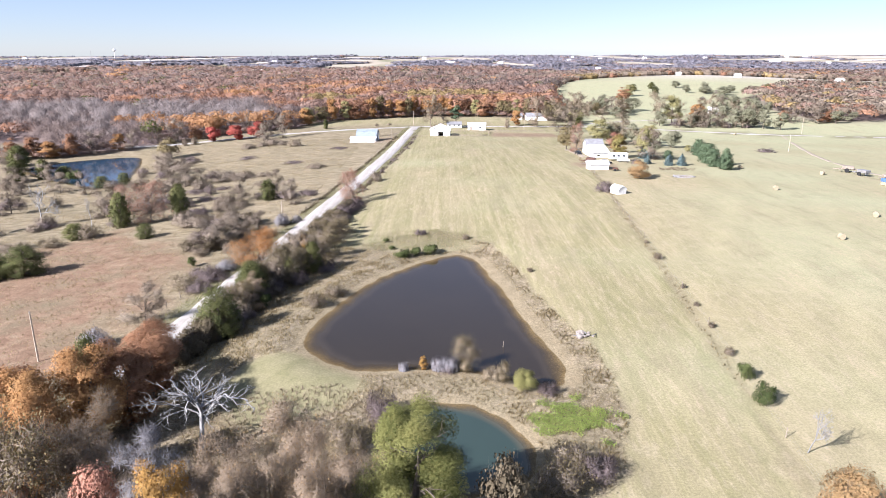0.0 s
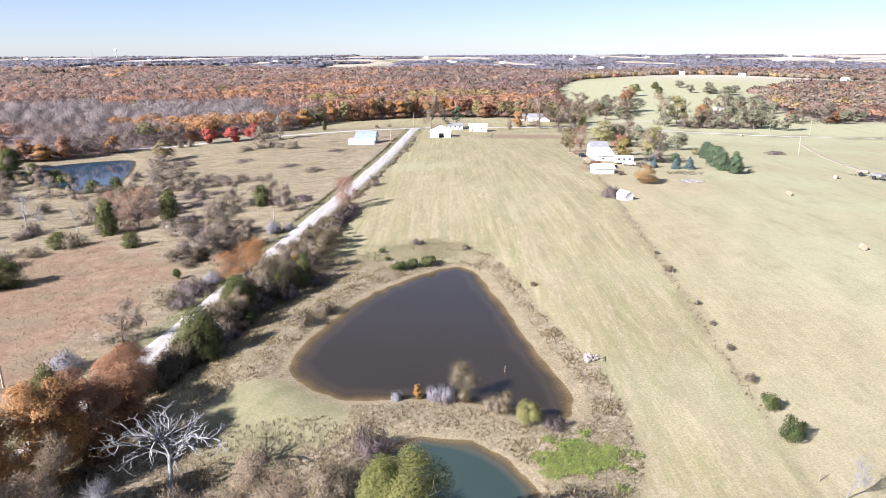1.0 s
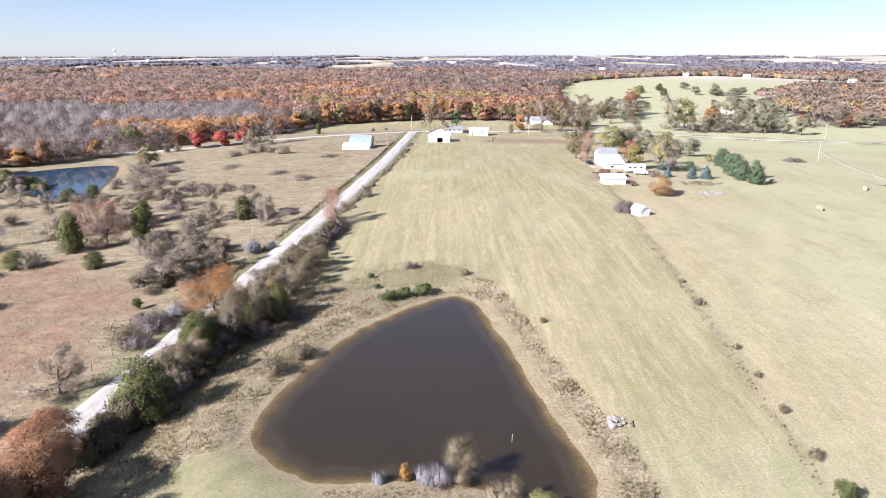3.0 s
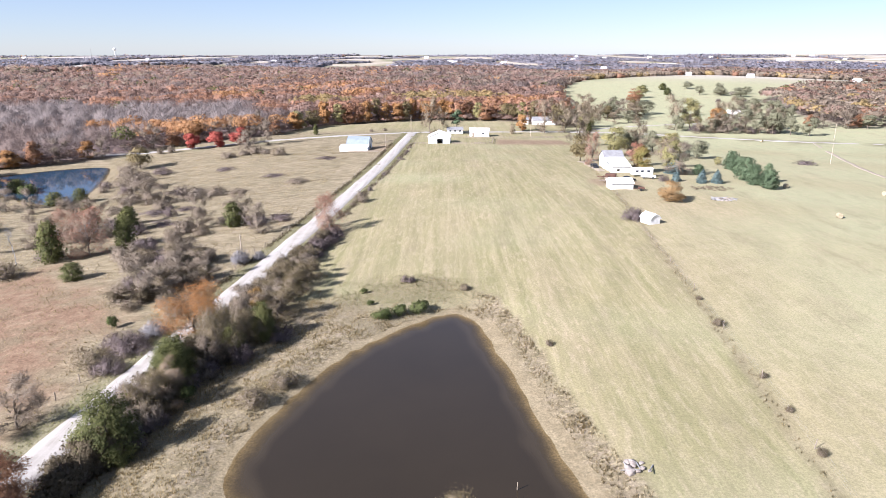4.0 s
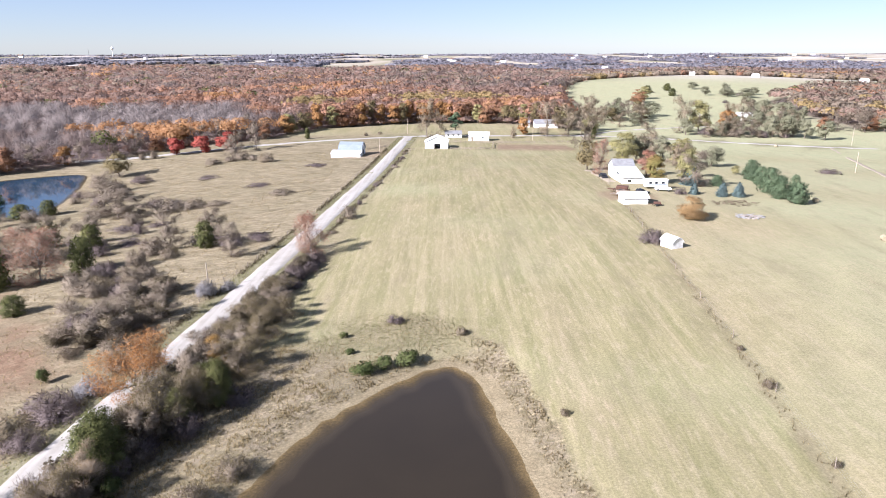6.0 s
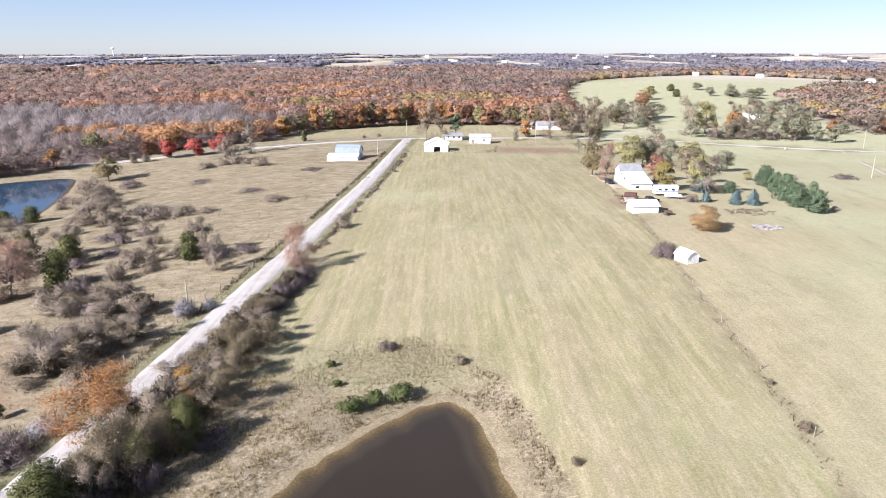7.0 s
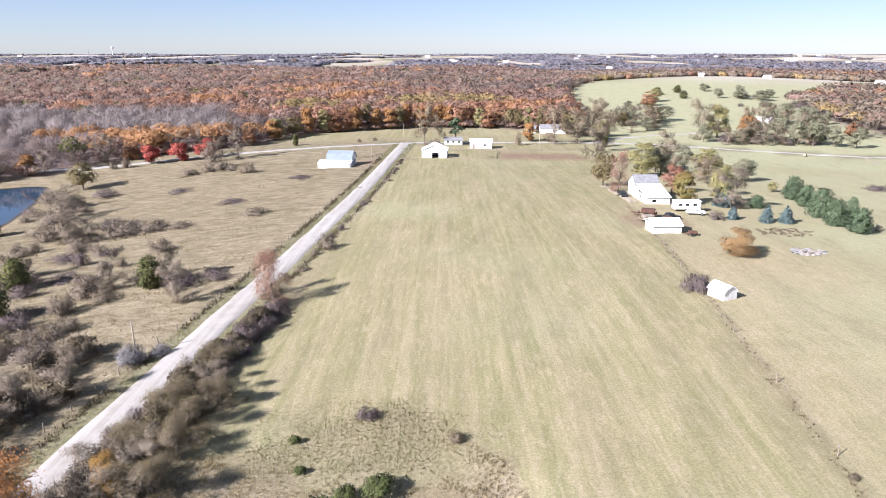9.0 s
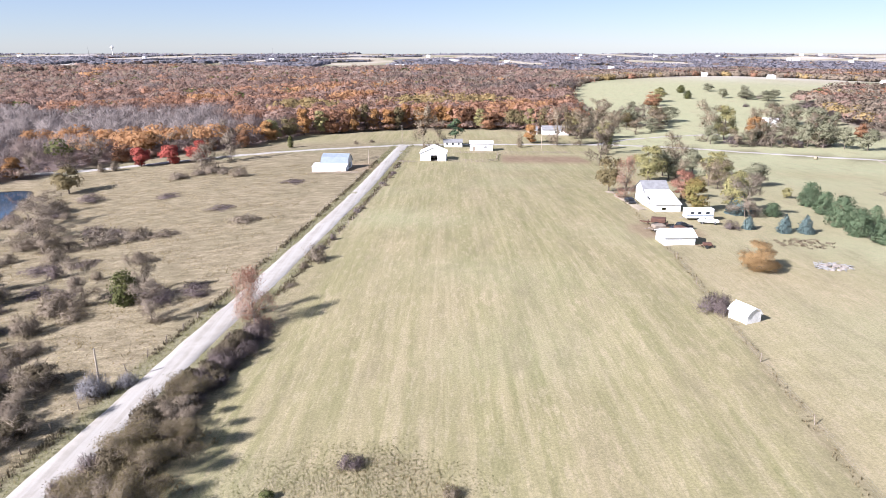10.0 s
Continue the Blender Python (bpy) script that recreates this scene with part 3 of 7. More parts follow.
# ---- plants ----
def cards(rng, centre, normal, size):
    """Small three-cornered leaf sprays, each an island of its own."""
    n = len(centre)
    t = unit(np.cross(normal, rng.normal(size=(n, 3))))
    b = np.cross(normal, t)
    s = (np.broadcast_to(size, (n,)) * rng.uniform(0.6, 1.35, n))[:, None]
    bend = normal * s * rng.uniform(-0.35, 0.35, (n, 1))
    v = np.stack([centre + t * s * 1.05, centre - t * s * 0.6 + b * s * 0.8 + bend, centre - t * s * 0.5 - b * s * 0.75 - bend], 1)
    return v.reshape(-1, 3), np.arange(3 * n).reshape(-1, 3)


def blades(root, tip, width, rng, out=None):
    """Thin tapering twigs, one triangle each; out: the way that their faces turn."""
    d = tip - root
    side = np.cross(d, rng.normal(size=d.shape))
    if out is not None:
        side *= np.sign((np.cross(d, side) * out).sum(1) + 1e-9)[:, None]
    side /= np.linalg.norm(side, axis=1)[:, None] + 1e-9
    w = np.broadcast_to(width, (len(d),))[:, None] * 0.5
    return np.stack([root + side * w, root - side * w, tip], 1).reshape(-1, 3), np.arange(3 * len(d)).reshape(-1, 3)


def prisms(a, b, r0, r1):
    """Tapered three-sided limbs."""
    d = b - a
    d = d / (np.linalg.norm(d, axis=1)[:, None] + 1e-9)
    u = np.cross(d, np.where(np.abs(d[:, 2:]) > 0.9, (1.0, 0, 0), (0, 0, 1.0)))
    u /= np.linalg.norm(u, axis=1)[:, None] + 1e-9
    w = np.cross(d, u)
    rings = []
    for c, r in ((a, r0), (b, r1)):
        for k in range(3):
            ang = 2 * math.pi * k / 3
            rings.append(c + (u * math.cos(ang) + w * math.sin(ang)) * np.asarray(r)[:, None])
    v = np.stack(rings, 1)
    base = 6 * np.arange(len(a))[:, None]
    f = np.concatenate([base + np.array([k, (k + 1) % 3, 3 + (k + 1) % 3, 3 + k]) for k in range(3)])
    return v.reshape(-1, 3), f


def limbs(rng, h, r, fork=0.25, counts=(7, 4, 4), girth=0.035, upright=0.6):
    """A trunk that divides into limbs and branches inside a crown of height h and radius r; returns segments and the tips."""
    seg = []
    top = np.array([rng.normal(0, 0.03) * h, rng.normal(0, 0.03) * h, h * 0.9])
    knots = np.linspace(0, 1, 6)[:, None] * top + rng.normal(0, 0.012 * h, (6, 3)) * np.array([1, 1, 0.3]) * np.minimum(1, np.arange(6))[:, None]
    g = girth * h
    for k in range(5):
        seg.append((knots[k], knots[k + 1], g * (1 - k * 0.18), g * (1 - (k + 1) * 0.18)))
    level = [(knots[0] + (knots[5] - knots[0]) * u, g * (1 - 0.8 * u) * 0.6) for u in np.linspace(fork, 0.92, counts[0])]
    reach, tips = r, []
    starts, turn = level, 0.0
    for depth, n in enumerate((1, *counts[1:])):
        nxt = []
        for p, q in starts:
            for _ in range(n):
                turn += 2.4 + rng.normal(0, 0.3)
                out = np.array([math.cos(turn), math.sin(turn), rng.uniform(0.2, 1.1) * upright + 0.1 * depth])
                if depth:
                    away = p - np.array([0, 0, h * 0.45])
                    out = out * 0.8 + 0.9 * away / (np.linalg.norm(away) + 1e-6)
                out /= np.linalg.norm(out)
                size = reach * (0.75, 0.42, 0.28)[depth] * rng.uniform(0.6, 1.15)
                if depth == 0:
                    size *= 1.15 - 0.55 * max(0.0, p[2] / h - 0.35)
                mid = p + out * size * 0.5 + rng.normal(0, 0.06 * size, 3)
                end = p + out * size + np.array([0, 0, 0.12 * size])
                seg += [(p, mid, q, q * 0.7), (mid, end, q * 0.7, q * 0.4)]
                nxt += [(mid, q * 0.5), (end, q * 0.4)]
                tips += [end] if depth else []
        starts = nxt
    a, b, r0, r1 = (np.array([s[k] for s in seg], float) for k in range(4))
    return (a, b, r0, r1), np.array(tips)


def join(*pieces):
    """Stacks lots of (verts, faces, normals, ...) of one face size."""
    off = np.cumsum([0] + [len(lot[0]) for lot in pieces])
    rest = [np.concatenate([lot[j] for lot in pieces]) for j in range(2, len(pieces[0]))]
    return (np.concatenate([lot[0] for lot in pieces]), np.concatenate([lot[1] + k for lot, k in zip(pieces, off)]), *rest)


def leafy(seed, material, h=10.0, r=4.0, n=1500, size=0.4, low=0.22, lobes=16, bark="bark", thin=0.0, peak=0.0, spire=0.85, lump=1.0, apart=0.15):
    """Trunk and crown of a broadleaf tree; thin: the share of the crown that has lost its leaves; peak: how pointed it is."""
    rng = np.random.RandomState(seed)
    (a, b, r0, r1), tips = limbs(rng, 0.86 * h, 0.72 * r, 0.25, (5, 2, 1))
    trunk = mesh_of("trunk", *prisms(a, b, r0, r1), M[bark], True)
    z = rng.uniform(low + 0.03, 0.88, lobes)
    wide = np.sqrt(np.clip(1 - ((z - 0.45) / 0.5) ** 2, 0.05, 1)) * (1 - peak * (z - low))
    ang = np.arange(lobes) * 2.4 + rng.normal(0, 0.4, lobes)
    rad = r * (0.62 + 0.5 * (1 - lump) * apart) * wide * np.sqrt(rng.uniform(apart, 1, lobes))
    c = np.stack([rad * np.cos(ang), rad * np.sin(ang), z * h], 1)
    lr = lump * r * rng.uniform(0.30, 0.5, lobes) * (0.55 + 0.45 * wide)
    which = rng.choice(lobes, n, p=lr ** 2 / (lr ** 2).sum())
    d = rng.normal(size=(n, 3))
    d /= np.linalg.norm(d, axis=1)[:, None]
    d[:, 2] = np.where(d[:, 2] < -0.35, -0.5 * d[:, 2], d[:, 2])
    p = c[which] + d * (lr[which] * rng.uniform(0.72, 1.08, n))[:, None] * np.array([1, 1, spire])
    kept = (p[:, 2] > low * h) & (rng.uniform(size=n) > thin)
    p = p[kept]
    dome = unit(unit(p - np.array([0, 0, h * 0.35])) + 0.8 * d[kept])
    nrm = unit(dome + rng.normal(size=p.shape) * 0.45)
    lot = (*cards(rng, p, nrm, size), np.repeat(unit(dome + 0.5 * nrm), 3, axis=0))
    # shaded leaves inside the crown
    k = rng.choice(len(p), max(30, len(p) // 14))
    inner = c[which[kept][k]] + (p[k] - c[which[kept][k]]) * rng.uniform(0.1, 0.6, (len(k), 1))
    lot = join(lot, (*cards(rng, inner, nrm[k], 2.4 * size), np.repeat(dome[k], 3, axis=0)))
    return {"trunk": trunk, "crown": mesh_of("crown", lot[0], lot[1], M[material], normals=lot[2])}


def haze_of_twigs(rng, c, lr, n, length, width, base):
    """Fine twigs in a cloud of lobes; returns verts, faces, normals and the twigs' tips."""
    which = rng.choice(len(c), n, p=lr ** 2 / (lr ** 2).sum())
    d = unit(rng.normal(size=(n, 3)) + np.array([0, 0, 0.35]))
    root = c[which] + d * (lr[which] * rng.uniform(0.3, 0.95, n))[:, None]
    root[:, 2] = np.maximum(root[:, 2], 0.02)
    way = unit(0.55 * d + rng.normal(0, 0.7, (n, 3)) + np.array([0, 0, 0.45]))
    tip = root + way * (length * rng.uniform(0.5, 1.4, n))[:, None]
    dome = unit(unit(tip - base) + 0.6 * d)
    v, f = blades(root, tip, width, rng, dome)
    return v, f, np.repeat(dome, 3, axis=0), tip


def inner_branches(rng, c, n, length, width, base):
    """Crossing branches inside a twiggy crown, which shade its far side."""
    k = rng.choice(len(c), n)
    root = base + (c[k] - base) * rng.uniform(0.05, 0.6, (n, 1))
    root[:, 2] = np.maximum(root[:, 2], 0.05)
    out = unit(c[k] - base)
    tip = root + unit(out + rng.normal(0, 0.7, (n, 3)) + np.array([0, 0, 0.3])) * (length * rng.uniform(0.6, 1.3, n))[:, None]
    v, f = blades(root, tip, width, rng, out)
    return v, f, np.repeat(out, 3, axis=0)


def bare(seed, material, h=9.0, r=4.0, n=2200, counts=(7, 3, 1), bark="bark", leaf="", leaves=0, width=0.07, girth=0.02, length=0.2, leaf_size=0.115):
    """A leafless tree: limbs, branches and a haze of fine twigs; a few leaves may hang on."""
    rng = np.random.RandomState(seed)
    (a, b, r0, r1), tips = limbs(rng, 0.92 * h, 0.78 * r, 0.06, counts, girth)
    made = {"trunk": mesh_of("trunk", *prisms(a, b, r0, r1), M[bark], True)}
    c = np.concatenate([tips, b[len(b) // 3:]])
    c = c[rng.permutation(len(c))[:60]]
    v, f, nrm, tip = haze_of_twigs(rng, c, r * rng.uniform(0.16, 0.3, len(c)), n, length * r, width, np.array([0, 0, h * 0.3]))
    v, f, nrm = join((v, f, nrm), inner_branches(rng, c, 150, 0.24 * r, 0.04 * r, np.array([0, 0, h * 0.3])))
    made["crown"] = mesh_of("crown", v, f, M[material], normals=nrm)
    if leaves:
        at = tip[rng.choice(n, leaves)] + rng.normal(0, 0.28, (leaves, 3))
        nn = rng.normal(size=at.shape)
        made["leaves"] = mesh_of("leaves", *cards(rng, at, nn / np.linalg.norm(nn, axis=1)[:, None], leaf_size), M[leaf])
    return made


def crooked(seed, h=9.0, r=4.0, depth=7, stem=0.16, spread=0.8):
    """A dead tree of crooked, forking, pale branches."""
    rng = np.random.RandomState(seed)
    seg = []
    tips = [(np.zeros(3), np.array([0.05, 0.0, 1.0]), stem * h, 0.024 * h)]
    for level in range(depth):
        nxt = []
        for p, way, size, girth in (tips if level else [(*tips[0][:2], stem * h, 0.022 * h)]):
            steps = 3
            for k in range(steps):
                way = way + rng.normal(0, 0.25, 3) + np.array([0, 0, 0.04])
                way = way / np.linalg.norm(way)
                q = p + way * size / steps
                seg.append((p, q, girth * (1 - 0.1 * k), girth * (0.9 - 0.1 * k)))
                p = q
            for _ in range(2 if rng.uniform() < 0.6 else 3):
                turn = way + rng.normal(0, 0.75, 3) * np.array([1, 1, 0.55]) + np.array([p[0], p[1], 0.0]) * spread / r
                turn = turn / np.linalg.norm(turn)
                nxt.append((p, turn, (0.16 * h if level == 0 else size) * rng.uniform(0.62, 0.9), girth * 0.66))
        keep = rng.permutation(len(nxt))[:260]
        tips = [nxt[k] for k in keep]
    a, b, r0, r1 = (np.array([v[k] for v in seg], float) for k in range(4))
    span = np.percentile(np.hypot(b[:, 0], b[:, 1]), 88)
    fit = np.array([r / span, r / span, h / np.percentile(b[:, 2], 98)])
    return {"trunk": mesh_of("trunk", *prisms(a * fit, b * fit, r0, np.maximum(r1, 0.018)), M["pale_bark"], True)}


def dead_fan(seed, h=14.0, r=3.6):
    """A bare trunk whose limbs spread into a wide fan of crooked silvery branches."""
    rng = np.random.RandomState(seed)
    fork = np.array([0.3, -0.2, 0.36 * h])
    seg = [(np.array([0, 0, -0.2]), fork * np.array([0.3, 0.8, 0.5]), 0.019 * h, 0.016 * h), (fork * np.array([0.3, 0.8, 0.5]), fork, 0.016 * h, 0.013 * h)]
    tips = []
    for k in range(8):
        a = 0.785 * k + rng.normal(0, 0.2)
        tips.append((fork - np.array([0, 0, 0.05 * h * (k % 3)]), unit(np.array([[math.cos(a), math.sin(a), rng.uniform(0.5, 2.0)]]))[0], r * rng.uniform(0.42, 0.6), 0.011 * h))
    for level in range(5):
        nxt = []
        for p, way, size, girth in tips:
            for k in range(3):
                way = unit((way + rng.normal(0, 0.28, 3) + np.array([0, 0, 0.06]))[None, :])[0]
                q = p + way * size / 3
                seg.append((p, q, girth * (1 - 0.1 * k), girth * (0.9 - 0.1 * k)))
                p = q
                if k < 2 and rng.uniform() < 0.55:
                    nxt.append((p, unit((way + rng.normal(0, 0.7, 3))[None, :])[0], size * rng.uniform(0.45, 0.75), girth * 0.55))
            for _ in range(2):
                nxt.append((p, unit((way + rng.normal(0, 0.5, 3))[None, :])[0], size * rng.uniform(0.55, 0.8), girth * 0.62))
        tips = [nxt[k] for k in rng.permutation(len(nxt))[:230]]
    a, b, r0, r1 = (np.array([v[k] for v in seg], float) for k in range(4))
    return {"trunk": mesh_of("trunk", *prisms(a, b, np.maximum(0.7 * r0, 0.014), np.maximum(0.7 * r1, 0.010)), M["pale_bark"], True)}


def thicket(seed, material, h=3.0, r=2.5, n=2000, leaf="", leaves=0, width=0.052, stems=20):
    """A many-stemmed shrub."""
    rng = np.random.RandomState(seed)
    ang, lean = np.arange(stems) * 2.4 + rng.normal(0, 0.4, stems), np.sqrt(rng.uniform(0, 1, stems))
    foot = np.stack([np.cos(ang) * lean * 0.15 * r, np.sin(ang) * lean * 0.15 * r, np.zeros(stems) - 0.1], 1)
    head = np.stack([np.cos(ang) * lean * r * 0.75, np.sin(ang) * lean * r * 0.75, h * np.sqrt(1 - 0.8 * lean ** 2) * rng.uniform(0.4, 0.8, stems)], 1)
    girth = np.full(stems, 0.014 * h)
    made = {"trunk": mesh_of("trunk", *prisms(foot, head, girth, girth * 0.3), M["bark"], True)}
    low = head * np.array([1.1, 1.1, 0.45])
    c = np.concatenate([head, low])
    v, f, nrm, tip = haze_of_twigs(rng, c, r * rng.uniform(0.2, 0.36, len(c)), n, 0.10 * (h + r), width, np.array([0, 0, 0.1 * h]))
    v, f, nrm = join((v, f, nrm), inner_branches(rng, c, 170, 0.22 * r, 0.06 * r, np.array([0, 0, 0.1 * h])))
    made["crown"] = mesh_of("crown", v, f, M[material], normals=nrm)
    root = tip
    if leaves:
        at = root[rng.choice(n, leaves)] + rng.normal(0, 0.12 * r, (leaves, 3))
        at[:, 2] = np.abs(at[:, 2])
        nn = rng.normal(size=at.shape)
        made["leaves"] = mesh_of("leaves", *cards(rng, at, nn / np.linalg.norm(nn, axis=1)[:, None], 0.085), M[leaf])
    return made


def conifer(seed, material, h=7.0, r=2.6, n=1500, size=0.32, shape=0.8, droop=0.25):
    """Trunk and tiers of needle sprays; shape: 1 is a cone, lower is rounder."""
    rng = np.random.RandomState(seed)
    z0 = np.array([[0, 0, -0.2]])
    trunk = mesh_of("trunk", *prisms(z0, np.array([[0.0, 0, h * 0.95]]), np.array([0.03 * h]), np.array([0.004 * h])), M["bark"], True)
    arms = 150
    az, zz = np.arange(arms) * 2.4 + rng.normal(0, 0.3, arms), np.linspace(0.02, 0.97, arms)
    reach = r * (shape * (1 - zz) + (1 - shape) * np.sqrt(np.clip(1 - (2 * zz - 0.8) ** 2 / 1.5, 0, 1))) * rng.uniform(0.7, 1.15, arms)
    reach = np.maximum(reach, 0.05 * r) * np.where(zz < 0.1, 0.75, 1)
    weight = reach ** 1.4
    k, u = rng.choice(arms, n, p=weight / weight.sum()), rng.uniform(0.2, 1.05, n) ** 0.6
    out = np.stack([np.cos(az[k]), np.sin(az[k]), -droop + 0.5 * zz[k]], 1)
    p = np.stack([0 * u, 0 * u, zz[k] * h], 1) + out * (u * reach[k])[:, None] + rng.normal(0, 0.085 * r, (n, 3))
    p[:, 2] = np.maximum(p[:, 2], 0.05)
    nrm = rng.normal(0, 0.55, (n, 3)) + out * 0.5 + np.array([0, 0, 0.5])
    nrm /= np.linalg.norm(nrm, axis=1)[:, None]
    dome = unit(p * np.array([1, 1, 0.5]) - np.array([0, 0, 0.1 * h]) + 0.5 * r * nrm)
    return {"trunk": trunk, "crown": mesh_of("crown", *cards(rng, p, nrm, size), M[material], normals=np.repeat(dome, 3, axis=0))}


def reed_clump(seed, h=2.0, r=1.2, n=900):
    """Thin upright stalks in a clump."""
    rng = np.random.RandomState(seed)
    a, o = rng.uniform(0, 6.283, n), r * np.sqrt(rng.uniform(0, 1, n))
    root = np.stack([o * np.cos(a), o * np.sin(a), np.full(n, -0.05)], 1)
    tip = root + np.stack([rng.normal(0, 0.14, n), rng.normal(0, 0.14, n), h * rng.uniform(0.6, 1.05, n)], 1)
    out = unit(np.stack([np.cos(a), np.sin(a), np.full(n, 0.8)], 1))
    return {"clump": mesh_of("clump", *blades(root, tip, 0.05, rng, out), M["pale_twig"], normals=np.repeat(out, 3, axis=0))}


KINDS = {}


def variants(key, name, label, category, h, r, makers):
    KINDS[key] = (name, label, category, h, r, makers)


variants("oak_orange", "oak_tree", "oak with dense burnt-orange autumn leaves", "tree", 10, 4, [leafy(s, "orange", n=10500, size=0.14, lobes=34, low=0.05) for s in (1, 2)])
variants("oak_rust", "oak_tree", "oak with sparse rust-brown autumn leaves", "tree", 10, 4, [leafy(s, "rust", n=10000, size=0.135, lobes=34, thin=0.08, low=0.04) for s in (3, 4)])
variants("grove_orange", "oak_tree", "oak with dense burnt-orange autumn leaves", "tree", 10, 4, [leafy(s, "orange", n=26000, size=0.08, lobes=46, low=0.05, lump=0.8) for s in (1, 2)])
variants("grove_rust", "oak_tree", "oak with sparse rust-brown autumn leaves", "tree", 10, 4, [leafy(s, "rust", n=22000, size=0.078, lobes=46, thin=0.1, low=0.04, lump=0.8) for s in (3, 4)])
variants("gold_oak", "oak_tree", "small oak with golden-orange autumn leaves", "tree", 10, 4, [leafy(57, "gold", n=22000, size=0.075, lobes=40, low=0.05, lump=0.8)])
variants("airy_oak", "oak_tree", "open oak with thin orange leaves and bare limbs", "tree", 8, 5, [bare(75, "tan_twig", 8, 5, 2600, (7, 4, 1), width=0.04, leaf="bright_orange", leaves=13000, girth=0.028, leaf_size=0.1)])
variants("airy_russet", "hedge_tree", "open tree with pale pinkish twigs and thin russet leaves", "tree", 8, 4.5, [bare(s, "pink_twig", 8, 4.5, 3600, (8, 4, 1), width=0.04, leaf="russet", leaves=2600, bark="pale_bark") for s in (76, 77)])
variants("willow", "willow", "upright feathery tan willow clump at the water's edge", "shrub", 4, 1.6, [bare(81, "tan_twig", 4, 1.6, 4200, (7, 4, 1), width=0.02, leaf="olive", leaves=5200, length=0.3, leaf_size=0.045)])
variants("reeds", "reeds", "upright lilac-grey reeds at the water's edge", "reeds", 2, 1.2, [reed_clump(82)])
variants("bank_bush", "shrub", "low yellow-green leafy bush on the pond bank", "shrub", 2.4, 2.2, [leafy(83, "yellow_green", 2.4, 2.2, 9000, 0.055, 0.0, 26, lump=0.85)])
# dark low thickets, added where deep shade is wanted
variants("bramble", "bramble", "dark withered thicket whose tone stands in for shade", "shrub", 3, 2.5, [leafy(s, "bramble", 3, 2.5, 2600, 0.12, 0.0, 22, thin=0.05) for s in (78, 79)])
variants("edge_orange", "oak_tree", "tall oak with orange-brown leaves at the wood's edge", "tree", 10, 4, [leafy(s, "orange", n=2600, size=0.26, lobes=26, low=0.05) for s in (51, 52)])
variants("edge_rust", "oak_tree", "tall oak with russet leaves at the wood's edge", "tree", 10, 4, [leafy(s, "rust", n=2400, size=0.26, lobes=26, low=0.05) for s in (53, 54)])
variants("red_tree", "maple_tree", "small rounded maple with vivid red leaves", "tree", 8, 4.5, [leafy(s, "red", 8, 4.5, 2800, 0.3, 0.05, 20) for s in (5, 6)])
variants("yellow_tree", "maple_tree", "maple with yellow and golden autumn leaves", "tree", 12, 5, [leafy(s, "yellow", 12, 5, 5500, 0.2, 0.1, 34, thin=0.12, lump=0.8) for s in (7, 8)])
variants("round_maple", "maple_tree", "dense round maple turning from green to orange", "tree", 8, 3.4, [leafy(41, "turning", 8, 3.4, 5000, 0.17, 0.03, 30, peak=0.3)])
variants("green_tree", "sycamore_tree", "tall broad tree still in yellow-green leaf", "tree", 16, 6, [leafy(9, "green", 16, 6, 62000, 0.075, 0.02, 36, peak=0.35, spire=1.7, lump=0.72, apart=0.3)])
variants("olive_tree", "hedge_tree", "half-bare hedge tree with olive-brown leaves", "tree", 8, 4, [bare(s, "twig", 8, 4, 3600, leaf="olive", leaves=6500, width=0.05, leaf_size=0.09) for s in (10, 11)])
variants("grey_green_tree", "pasture_tree", "pasture tree with dull grey-green leaves", "tree", 12, 6, [leafy(s, "grey_green", 12, 6, 3000, 0.27, 0.12, 30, thin=0.15, lump=0.8) for s in (12, 13)])
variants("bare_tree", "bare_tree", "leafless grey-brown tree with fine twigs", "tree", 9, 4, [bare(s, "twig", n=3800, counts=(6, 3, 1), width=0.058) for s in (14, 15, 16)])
variants("dead_tree", "dead_tree", "dead tree with a spreading fan of crooked silvery branches", "tree", 14, 3.6, [dead_fan(58)])
variants("silver_tree", "bare_tree", "leafless silvery grey young tree with upright twigs", "tree", 12, 4.6, [bare(59, "pale_twig", 12, 4.6, 9000, (9, 4, 1), width=0.03, length=0.16, bark="pale_bark")])
variants("brushy_tree", "bare_tree", "broad tan-brown leafless tree with dense fine twigs", "tree", 10, 4, [bare(s, "brush_twig", 10, 4, 19000, (8, 4, 1), width=0.024, length=0.12, leaf="tan_leaf", leaves=2600, leaf_size=0.06) for s in (61, 62)])
variants("pale_tree", "bare_tree", "leafless tree with pale whitish branches", "tree", 9, 4, [crooked(s) for s in (17, 18)])
variants("tan_tree", "bare_tree", "large tree with thin pale tan foliage", "tree", 14, 6.5, [bare(s, "tan_twig", 14, 6.5, 2600, width=0.10, leaf="yellow", leaves=250) for s in (19, 20)])
variants("russet_tree", "hedge_tree", "thin tree with russet leaves beside the road", "tree", 8, 3.5, [leafy(s, "russet", 8, 3.5, 8000, 0.11, 0.03, 26, thin=0.1) for s in (21, 22)])
variants("grey_shrub", "shrub", "leafless grey many-stemmed shrub", "shrub", 3, 2.5, [thicket(s, "twig") for s in (23, 24)])
variants("purple_shrub", "shrub", "leafless purplish-brown shrub in dry grass", "shrub", 3, 2.5, [thicket(s, "purple_twig") for s in (25, 26)])
variants("pale_shrub", "shrub", "leafless silvery grey shrub", "shrub", 3, 2.5, [thicket(27, "pale_twig", n=2600, width=0.045, stems=50)])
